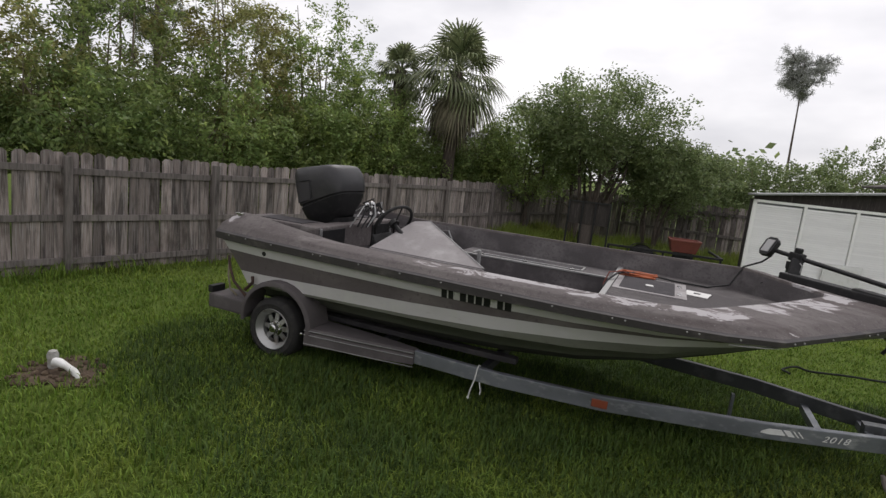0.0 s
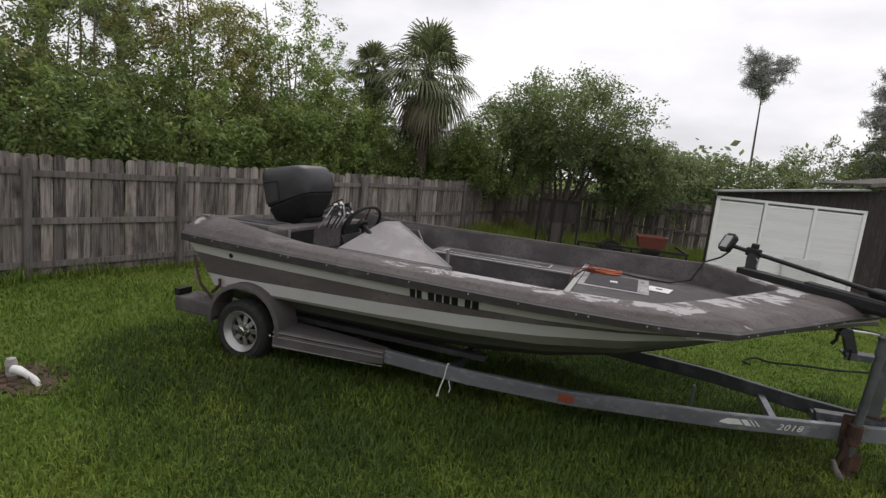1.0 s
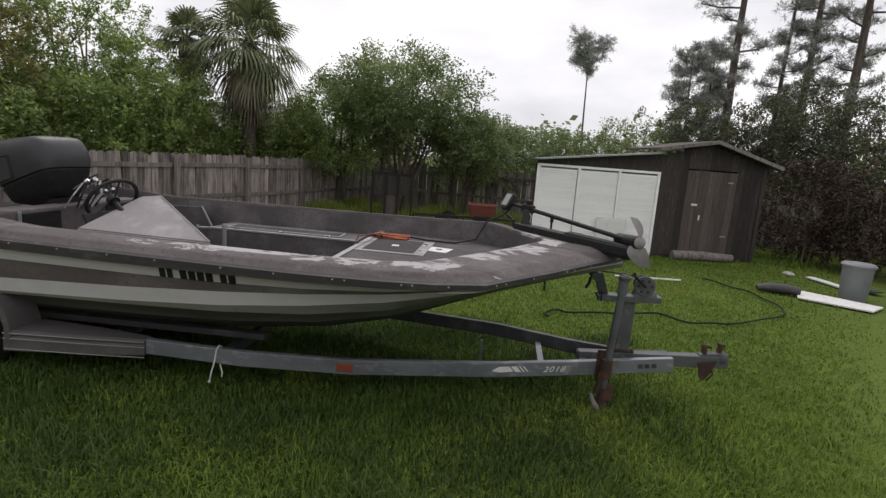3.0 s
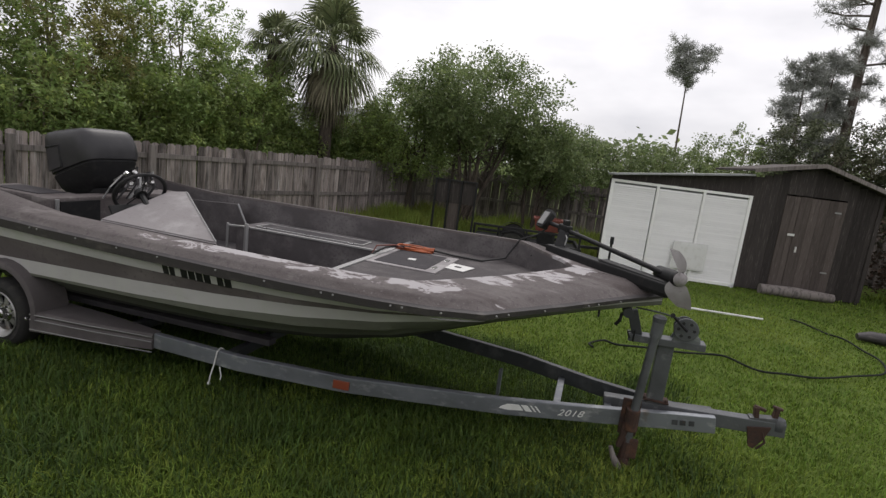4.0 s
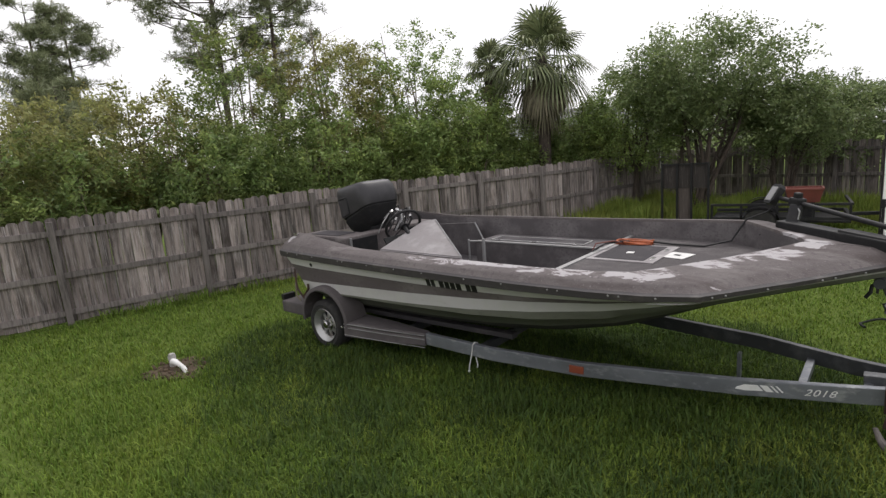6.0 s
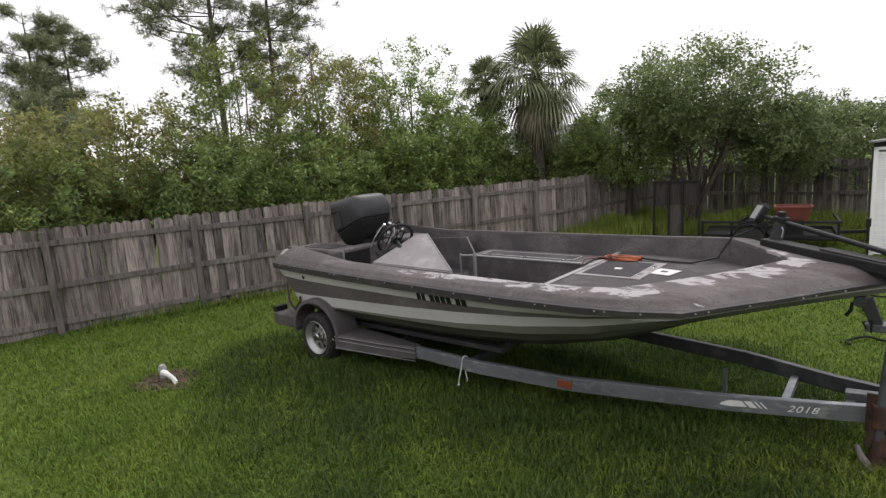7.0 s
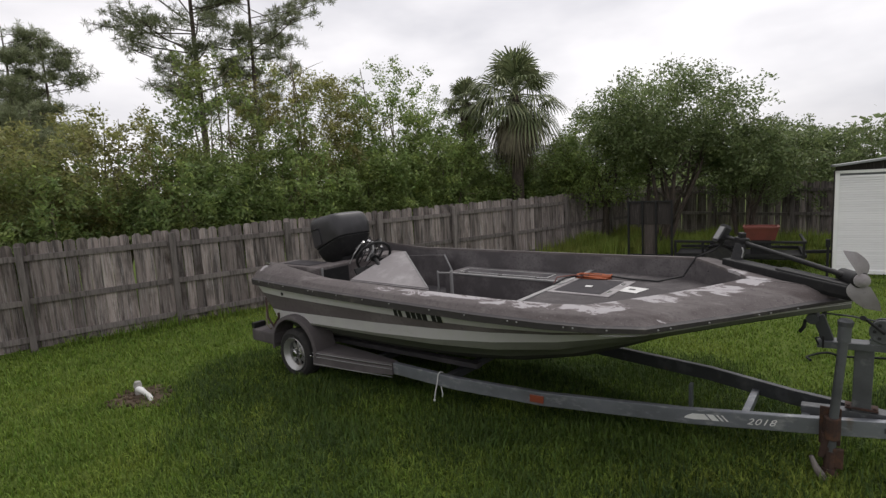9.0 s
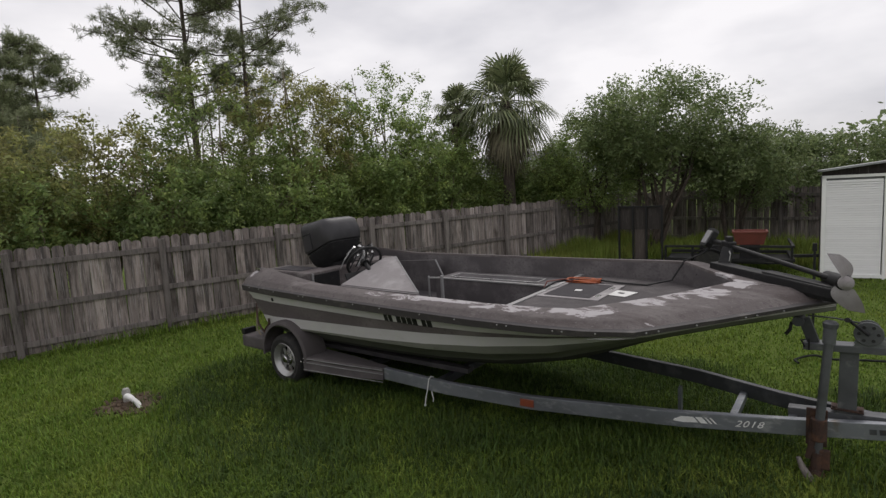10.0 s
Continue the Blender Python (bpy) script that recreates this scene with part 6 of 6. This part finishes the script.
# ---------------------------------------------------------------- shed
SA, SB, SD = Vector((4.41, 7.61, 0)), Vector((7.10, 8.04, 0)), Vector((9.46, 8.42, 0))
su = (SB - SA).normalized()
sn = Vector((su.y, -su.x, 0))
shed_rz = math.degrees(math.atan2(su.y, su.x))
shed = thing("shed", SB.x, SB.y, 0, "old dark wooden garden shed with a white louvred side bay", "shed", rz=shed_rz)
SM = pose(SB.x, SB.y, 0, 0, 0, shed_rz)
WL = (SA - SB).length
WR = (SD - SB).length


def shed_part(name, boxes, material, label="", parent=None, bevel=0.0):
    bm = bmesh.new()
    for b in boxes:
        box(bm, *b, SM, bevel)
    return part(name, bm, material, parent or shed, label)


EV, RIDGE, DEEP = 2.13, 2.58, 1.7
RX = WR * 0.46
# gable wall of vertical boards
nb = 15
for i in range(nb):
    x0 = WR * i / nb
    xm = x0 + WR / nb / 2
    top = EV + 0.10 + (RIDGE - EV - 0.12) * (xm / RX if xm < RX else (WR - xm) / (WR - RX) * 1.0) - (0.10 if xm > RX else 0) * (xm - RX) / (WR - RX)
    is_door = 4 <= i <= 10
    bm = bmesh.new()
    box(bm, xm, 0.0 - (0.012 if is_door else 0), (1.98 if is_door else top) / 2 + 0.02, WR / nb - 0.004, 0.022, (1.94 if is_door else top) - 0.02, SM)
    part("door_board" if is_door else "wall_board", bm, M["shed_door"] if is_door else M["shed_wood"], shed)
    if is_door:
        bm = bmesh.new()
        box(bm, xm, 0.0, (2.0 + top) / 2, WR / nb - 0.004, 0.022, top - 2.0, SM)
        part("wall_board", bm, M["shed_wood"], shed)
shed_part("back_wall", [(WR / 2, DEEP, EV / 2, WR, 0.03, EV)], M["shed_wood"])
shed_part("side_wall", [(WR, DEEP / 2, EV / 2, 0.03, DEEP, EV)], M["shed_wood"])
shed_part("side_wall", [(0, DEEP / 2, EV / 2, 0.03, DEEP, EV)], M["shed_wood"])
shed_part("corner_post", [(WR - 0.03, -0.02, EV / 2, 0.08, 0.04, EV)], M["shed_wood"])
for z, x in ((1.75, WR * 0.62), (0.55, WR * 0.62)):
    shed_part("hinge", [(x + 0.14, -0.032, z, 0.12, 0.008, 0.03)], M["trim"], "dull strap hinge")
shed_part("latch", [(WR * 0.36, -0.04, 1.22, 0.13, 0.014, 0.045)], M["paper"], "white door latch")
shed_part("padlock", [(WR * 0.42, -0.045, 0.94, 0.03, 0.02, 0.11)], M["paper"], "small pale padlock")
shed_part("door_panel", [(WR * 0.42, -0.033, 1.03, 0.20, 0.012, 1.90)], M["shed_door"], "paler grey door plank")
# roof slopes with overhang
for x0, x1, z0, z1, mt in ((-0.14, RX, EV + 0.22, RIDGE, "roof_felt"), (RX, WR + 0.22, RIDGE, EV - 0.02, "roof_felt")):
    bm = bmesh.new()
    a, b = Vector((x0, DEEP / 2 - 0.05, z0 + 0.03)), Vector((x1, DEEP / 2 - 0.05, z1 + 0.03))
    bar(bm, SM @ a, SM @ b, DEEP + 0.4, 0.045, 0.004)
    part("roof", bm, M[mt], shed, "brown felted roof slope")
    bm = bmesh.new()
    bar(bm, SM @ Vector((x0, -0.26, z0 + 0.02)), SM @ Vector((x1, -0.26, z1 + 0.02)), 0.03, 0.075, 0.003)
    part("barge_board", bm, M["post"], shed, "pale weathered barge board")
# louvred bay
LT = 1.88
shed_part("bay_frame", [(-WL + 0.03, -0.05, LT / 2, 0.06, 0.06, LT), (-0.03, -0.05, LT / 2 - 0.02, 0.06, 0.06, LT - 0.04), (-WL / 2, -0.05, LT - 0.025, WL, 0.06, 0.05), (-WL / 2, -0.05, 0.05, WL, 0.06, 0.06), (-WL * 0.66, -0.05, LT / 2, 0.05, 0.055, LT), (-WL * 0.33, -0.05, LT / 2, 0.05, 0.055, LT)], M["louvre"], "white frame of the louvred bay")
shed_part("bay_back", [(-WL / 2, 0.0, LT / 2, WL - 0.02, 0.02, LT - 0.02)], M["bin"], "grey backing behind the louvres")
slat_me = None
for c in range(3):
    x0 = -WL + WL * c / 3
    for k in range(40):
        z = 0.10 + k * (LT - 0.17) / 40
        if slat_me is None:
            bm = bmesh.new()
            box(bm, 0, 0, 0, WL / 3 - 0.05, 0.006, 0.050, pose(0, 0, 0, -32, 0, 0))
            slat_me = mesh_of(bm, "slat", M["louvre"])
        ob = new("slat", slat_me)
        ob.parent = shed
        ob.matrix_parent_inverse = parent_world(shed).inverted()
        ob.matrix_basis = SM @ pose(x0 + WL / 6, -0.045, z)
bm = bmesh.new()
box(bm, -WL * 0.36, -0.10, 0.52, 0.66, 0.03, 0.56, SM, 0.006)
box(bm, -WL * 0.36, -0.118, 0.52, 0.58, 0.012, 0.48, SM, 0.003)
part("small_panel", bm, M["white"], shed, "small white panel set in the louvres")
bm = bmesh.new()
bar(bm, SM @ Vector((-WL - 0.04, 0.02, LT + 0.09)), SM @ Vector((-0.10, 0.02, LT + 0.40)), 0.50, 0.035, 0.004)
part("lean_roof", bm, M["roof_tin"], shed, "grey sheet roof over the louvred bay")
bm = bmesh.new()
prism(bm, [(-WL, LT - 0.01), (0, LT - 0.01), (0, LT + 0.40), (-WL, LT + 0.07)], -0.01, 0.01, SM @ pose(0, -0.02, 0, 90, 0, 0))
part("fascia", bm, M["shed_wood"], shed, "dark board above the louvres")
shed_part("bay_side", [(-WL + 0.02, 0.10, LT / 2, 0.03, 0.22, LT)], M["shed_wood"])

fence_run("fence_side", FX - FDX * BAY * 4, FY - FDY * BAY * 4, CORNER[0], CORNER[1], BAY, "grey weathered wooden picket fence with posts and rails", seed=3)
fence_run("fence_back", CORNER[0], CORNER[1], 15.5, 11.2, BAY, "dark weathered wooden fence along the back", seed=5)

# ---------------------------------------------------------------- things on the lawn
bm = bmesh.new()
hp = [(7.45, 5.60), (7.70, 5.20), (7.86, 4.90), (7.97, 4.50), (7.97, 3.93), (7.80, 3.42), (7.18, 2.87), (6.69, 2.61), (6.35, 2.48), (6.07, 2.61), (5.81, 2.77), (5.25, 2.50), (4.76, 2.41), (4.57, 2.39), (4.41, 2.24), (4.46, 2.02)]
fine = []
for k in range(len(hp) - 1):
    p0, p1, p2, p3 = (Vector(hp[max(0, min(len(hp) - 1, k + o))]) for o in (-1, 0, 1, 2))
    for q in range(5):
        u = q / 5
        c = 0.5 * ((2 * p1) + (p2 - p0) * u + (2 * p0 - 5 * p1 + 4 * p2 - p3) * u * u + (3 * p1 - p0 - 3 * p2 + p3) * u ** 3)
        fine.append((c.x, c.y, 0.045 + 0.012 * math.sin(len(fine) * 0.7)))
tube(bm, fine, 0.013, 6)
hose = new("garden_hose", mesh_of(bm, "garden_hose", M["hose"], True))
tagged(hose, "dark garden hose lying in a wide loop on the lawn", "hose")

# white pipe elbow standing out of a bare patch
PX, PY = -1.12, -2.20
bm = bmesh.new()
rr = random.Random(2)
out_p = []
for k in range(28):
    a = 2 * math.pi * k / 28
    q = 0.30 * (1 + 0.28 * math.sin(3 * a + 1) + 0.16 * rr.uniform(-1, 1))
    out_p.append((PX + q * math.cos(a), PY + q * 0.9 * math.sin(a)))
prism(bm, out_p, 0.002, 0.014)
for k in range(70):
    a, q = rr.uniform(0, 6.28), 0.32 * math.sqrt(rr.random())
    s = rr.uniform(0.012, 0.035)
    b2 = bmesh.new()
    bmesh.ops.create_icosphere(b2, subdivisions=1, radius=s)
    join(bm, b2, pose(PX + q * math.cos(a), PY + q * math.sin(a), 0.015, rr.uniform(0, 90), 0, rr.uniform(0, 90)))
soil = new("soil_patch", mesh_of(bm, "soil_patch", M["dirt"]))
tagged(soil, "bare brown dug soil round a pipe in the lawn", "soil", kind="stuff")
pipe = thing("drain_pipe", PX, PY, 0.0, "white plastic pipe elbow rising from a grey pipe stub", "pipe")
bm = bmesh.new()
ax = Vector((0.99, 0.10, 0)).normalized()
pc = Vector((PX - 0.06, PY, 0))
tube(bm, [pc + Vector((0, 0, 0.085)), pc + ax * 0.05 + Vector((0, 0, 0.09)), pc + ax * 0.12 + Vector((0, 0, 0.075)), pc + ax * 0.20 + Vector((0, 0, 0.05)), pc + ax * 0.25 + Vector((0, 0, 0.0))], [0.034, 0.033, 0.025, 0.025, 0.025], 14)
part("elbow", bm, M["white"], pipe, "white plastic elbow", True)
bm = bmesh.new()
lathe(bm, [(0.036, 0.0), (0.036, 0.09), (0.041, 0.095), (0.041, 0.12), (0.03, 0.15), (0.02, 0.155)], 18, Matrix.Translation(pc - ax * 0.05 + Vector((-0.02, 0.03, 0))))
part("stub", bm, M["stone"], pipe, "grey pipe stub", True)

# round grey bin
binn = thing("waste_bin", 9.75, 5.21, 0, "grey round plastic waste bin standing on the lawn", "bin")
bm = bmesh.new()
lathe(bm, [(0.17, 0.0), (0.18, 0.02), (0.205, 0.46), (0.215, 0.48), (0.20, 0.48), (0.17, 0.03)], 28, pose(9.75, 5.21, 0) @ Matrix.Diagonal((1.1, 1.1, 1.2, 1)))
part("body", bm, M["bin"], binn, "", True)
bm = bmesh.new()
lathe(bm, [(0.225, 0.475), (0.228, 0.50), (0.20, 0.525), (0.05, 0.54), (0.0005, 0.54)], 28, pose(9.75, 5.21, 0) @ Matrix.Diagonal((1.1, 1.1, 1.2, 1)))
part("lid", bm, M["bin"], binn, "", True)
# dark roll and white boards
bm = bmesh.new()
tube(bm, [(8.17, 5.11, 0.07), (8.33, 5.11, 0.095), (8.58, 5.04, 0.105), (8.79, 4.99, 0.09)], [0.06, 0.10, 0.11, 0.09], 12, 0.8)
roll = new("dark_tarp_roll", mesh_of(bm, "dark_tarp_roll", M["rub"], True))
tagged(roll, "crumpled dark tarp roll lying on the grass", "tarp")
for k, (pts4, z) in enumerate([([(8.95, 5.36), (9.84, 4.58), (9.44, 4.18), (8.63, 4.71)], 0.05), ([(10.02, 6.95), (10.20, 6.05), (10.02, 5.95), (9.84, 6.85)], 0.05), ([(10.40, 6.45), (10.62, 5.80), (10.40, 5.68), (10.20, 6.33)], 0.075)]):
    bm = bmesh.new()
    prism(bm, pts4[::-1], z - 0.02, z)
    ob = new("board", mesh_of(bm, "board", M["paper"] if k != 2 else M["dark_steel"]))
    tagged(ob, ("flat white board lying on the lawn", "narrow white plank lying on the lawn", "dark metal sheet lying beside the bin")[k], "board", "boards on the lawn")
bm = bmesh.new()
b2 = bmesh.new()
bmesh.ops.create_icosphere(b2, subdivisions=2, radius=0.11)
for vtx in b2.verts:
    vtx.co *= 1 + 0.25 * noise.noise(vtx.co * 9)
    vtx.co.z *= 0.45
join(bm, b2, pose(9.60, 7.00, 0.05))
rock = new("rubble_lump", mesh_of(bm, "rubble_lump", M["stone"]))
tagged(rock, "pale broken concrete lump on the grass", "rubble")
bm = bmesh.new()
tube(bm, [(7.55, 7.86, 0.10), (8.2, 7.95, 0.11), (8.9, 8.07, 0.10)], [0.10, 0.11, 0.085], 12)
logg = new("log", mesh_of(bm, "log", M["post"], True))
tagged(logg, "weathered grey log lying along the shed front", "log")
bm = bmesh.new()
tube(bm, [(5.80, 5.05, 0.05), (6.95, 5.20, 0.05)], 0.016, 8)
pole = new("white_pole", mesh_of(bm, "white_pole", M["white"]))
tagged(pole, "thin white plastic pole lying on the lawn", "pole")

# ---------------------------------------------------------------- utility trailer beyond the boat
ut = thing("utility_trailer", 2.6, 7.2, 0, "black steel utility trailer with a raised mesh ramp", "trailer")
ang_u = 8
UM = pose(1.75, 6.85, 0, 0, 0, ang_u)
for nm, a, b, w in [("rail", (0.10, 0, 0.62), (2.30, 0, 0.62), 0.045), ("rail", (0.10, 0, 0.36), (2.30, 0, 0.36), 0.06), ("rail", (0.10, 1.25, 0.36), (2.30, 1.25, 0.36), 0.06), ("rail", (2.30, 0, 0.62), (2.30, 1.25, 0.62), 0.045), ("rail", (2.30, 0, 0.36), (2.30, 1.25, 0.36), 0.06)]:
    bm = bmesh.new()
    bar(bm, UM @ Vector(a), UM @ Vector(b), w, w, 0.004)
    part(nm, bm, M["black"], ut)
for x in (0.12, 0.62, 1.2, 1.75, 2.28):
    bm = bmesh.new()
    bar(bm, UM @ Vector((x, 0, 0.36)), UM @ Vector((x, 0, 0.62)), 0.04, 0.04, 0, (1, 0, 0))
    part("stake", bm, M["black"], ut)
bm = bmesh.new()
box(bm, 1.2, 0.62, 0.30, 2.2, 1.2, 0.03, UM)
part("bed", bm, M["black"], ut, "dark plank bed")
for x in (-0.78, -0.50, -0.24, 0.06):
    bm = bmesh.new()
    bar(bm, UM @ Vector((x, -0.04, 0.30)), UM @ Vector((x, -0.04, 1.46)), 0.04, 0.035, 0, (1, 0, 0))
    part("ramp_post", bm, M["black"], ut)
for z in (0.34, 1.44):
    bm = bmesh.new()
    bar(bm, UM @ Vector((-0.80, -0.04, z)), UM @ Vector((0.08, -0.04, z)), 0.03, 0.03)
    part("ramp_rail", bm, M["black"], ut)
# added dark sheet that stands for the tree's shade over the ramp top
bm = bmesh.new()
box(bm, -0.36, -0.01, 1.20, 0.82, 0.012, 0.46, UM)
part("ramp_sheet", bm, M["shed_wood"], ut, "dark sheet at the top of the ramp standing in for tree shade")
bm = bmesh.new()
box(bm, -0.37, 0.0, 0.66, 0.22, 0.012, 0.62, UM)
part("ramp_board", bm, M["shed_door"], ut, "grey weathered ramp board")
for y in (-0.14, 1.39):
    bm = bmesh.new()
    lathe(bm, [(0.15, -0.07), (0.26, -0.075), (0.285, -0.04), (0.285, 0.04), (0.26, 0.075), (0.15, 0.07)], 28, UM @ pose(0.92, y, 0.285, 90, 0, 0))
    part("tyre", bm, M["rubber"], ut, "", True)
    bm = bmesh.new()
    lathe(bm, [(0.15, -0.05), (0.15, 0.05), (0.05, 0.055)], 20, UM @ pose(0.92, y, 0.285, 90, 0, 0))
    part("rim", bm, M["trim"], ut, "", True)
    bm = bmesh.new()
    rings = []
    for k in range(11):
        a = radians(170 - 160 * k / 10)
        rings.append([UM @ Vector((0.92 + 0.34 * math.cos(a), y + o, 0.30 + 0.30 * math.sin(a))) for o in (-0.10, 0.10)])
    vr = [[bm.verts.new(p) for p in rg] for rg in rings]
    for a, b in zip(vr, vr[1:]):
        bm.faces.new((a[0], a[1], b[1], b[0]))
    bmesh.ops.solidify(bm, geom=bm.faces[:], thickness=0.012)
    part("mudguard", bm, M["black"], ut)
bm = bmesh.new()
bar(bm, UM @ Vector((2.3, 0.62, 0.36)), UM @ Vector((3.3, 0.62, 0.40)), 0.06, 0.06, 0.004)
part("drawbar", bm, M["black"], ut)
# red hopper on the bed
hop = thing("red_hopper", 3.30, 7.35, 0.375, "faded red steel hopper standing on the trailer bed", "hopper")
HM = pose(3.30, 7.35, 0.34, 0, 0, 8)
bm = bmesh.new()
outer = [(-0.23, -0.16), (0.23, -0.16), (0.23, 0.16), (-0.23, 0.16)]
lo4 = [bm.verts.new(HM @ Vector((x * 1.0, y * 0.95, 0.30))) for x, y in outer]
hi4 = [bm.verts.new(HM @ Vector((x * 1.25, y * 1.3, 0.54))) for x, y in outer]
in4 = [bm.verts.new(HM @ Vector((x * 1.16, y * 1.18, 0.54))) for x, y in outer]
ib4 = [bm.verts.new(HM @ Vector((x * 0.9, y * 0.8, 0.34))) for x, y in outer]
bm.faces.new(lo4[::-1])
bm.faces.new(ib4)
for k in range(4):
    j = (k + 1) % 4
    bm.faces.new((lo4[k], lo4[j], hi4[j], hi4[k]))
    bm.faces.new((hi4[k], hi4[j], in4[j], in4[k]))
    bm.faces.new((in4[k], in4[j], ib4[j], ib4[k]))
part("body", bm, M["red"], hop)
bm = bmesh.new()
box(bm, 0, 0, 0.14, 0.34, 0.26, 0.33, HM, 0.01)
part("base", bm, M["black"], hop, "black lower housing")
bm = bmesh.new()
for y in (-0.21, 0.21):
    bar(bm, HM @ Vector((-0.295, y, 0.545)), HM @ Vector((0.295, y, 0.545)), 0.03, 0.03)
for x in (-0.285, 0.285):
    bar(bm, HM @ Vector((x, -0.21, 0.545)), HM @ Vector((x, 0.21, 0.545)), 0.03, 0.03)
part("rim", bm, M["red"], hop)

# dark stake on the lawn before the louvres
bm = bmesh.new()
tube(bm, [(4.50, 3.61, -0.05), (4.50, 3.61, 1.12)], 0.016, 8)
box(bm, 4.50, 3.61, 1.08, 0.05, 0.035, 0.10, None, 0.008)
stake = new("metal_stake", mesh_of(bm, "metal_stake", M["black"]))
tagged(stake, "thin dark metal stake standing on the lawn", "stake")

# ---------------------------------------------------------------- tall weeds by the back fence
wg = np.random.default_rng(12)
n_w = 26000
wx, wy = wg.uniform(-0.9, 5.8, n_w), wg.uniform(8.6, 11.4, n_w)
near = wg.uniform(0, 1, n_w) < 0.22
wx = np.where(near, wg.normal(-0.55, 0.40, n_w), wx)
wy = np.where(near, wg.normal(8.0, 0.50, n_w), wy)
ok = wx > FX + (wy - FY) * FDX / FDY + 0.12
wx, wy = wx[ok], wy[ok]
n_w = len(wx)
wh = wg.uniform(0.2, 0.68, n_w) * (0.7 + 0.3 * np.sin(wx * 2.1) * np.sin(wy * 2.7))
wyaw = wg.uniform(0, 6.283, n_w)
wl_ = wg.uniform(0.05, 0.45, n_w)
dxw, dyw = np.cos(wyaw), np.sin(wyaw)
ww = 0.010
zz = np.zeros(n_w)
wv = np.stack([
    np.stack([wx + dyw * ww, wy - dxw * ww, zz], 1), np.stack([wx - dyw * ww, wy + dxw * ww, zz], 1),
    np.stack([wx + dxw * wl_ * wh * 0.4 - dyw * ww, wy + dyw * wl_ * wh * 0.4 + dxw * ww, wh * 0.6], 1),
    np.stack([wx + dxw * wl_ * wh * 0.4 + dyw * ww, wy + dyw * wl_ * wh * 0.4 - dxw * ww, wh * 0.6], 1),
    np.stack([wx + dxw * wl_ * wh, wy + dyw * wl_ * wh, wh], 1)], 1).reshape(-1, 3)
wi = np.arange(n_w)[:, None] * 5
widx = np.concatenate([wi + [0, 1, 2, 3], wi + [3, 2, 4]], 1).ravel()
weeds = new("tall_weeds", mesh_from_arrays("tall_weeds", wv, np.tile([4, 3], n_w), widx, M["weed"]))
tagged(weeds, "tall bright green weeds along the back fence", "weeds", kind="stuff")

# ---------------------------------------------------------------- neighbour's house
hs = thing("neighbour_house", -7.6, 19.0, 0, "pale stucco house with a grey shingle roof behind the trees", "house")
HN = pose(-7.6, 19.0, 0, 0, 0, 12)
bm = bmesh.new()
box(bm, 0, 0, 1.2, 8.0, 5.0, 2.4, HN)
part("wall", bm, M["house_wall"], hs)
bm = bmesh.new()
ev, rg2 = 2.4, 3.5
pts_r = [(-4.4, -2.9, ev), (4.4, -2.9, ev), (4.4, 2.9, ev), (-4.4, 2.9, ev), (-2.0, 0, rg2), (2.0, 0, rg2)]
vr = [bm.verts.new(HN @ Vector(p)) for p in pts_r]
for f4 in ((0, 1, 5, 4), (1, 2, 5), (2, 3, 4, 5), (3, 0, 4), (3, 2, 1, 0)):
    bm.faces.new([vr[k] for k in f4])
part("roof", bm, M["house_roof"], hs)
bm = bmesh.new()
bar(bm, HN @ Vector((-4.4, -2.93, ev - 0.06)), HN @ Vector((4.4, -2.93, ev - 0.06)), 0.04, 0.18)
part("fascia", bm, M["white"], hs, "white painted fascia")
for x in (-2.2, 1.4):
    win = None
    bm = bmesh.new()
    box(bm, x, -2.52, 1.4, 1.2, 0.05, 1.1, HN)
    win = part("window", bm, M["white"], hs, "white window frame")
    bm = bmesh.new()
    box(bm, x, -2.55, 1.4, 1.05, 0.02, 0.95, HN)
    part("pane", bm, M["cowl"], win, "dark glass pane")
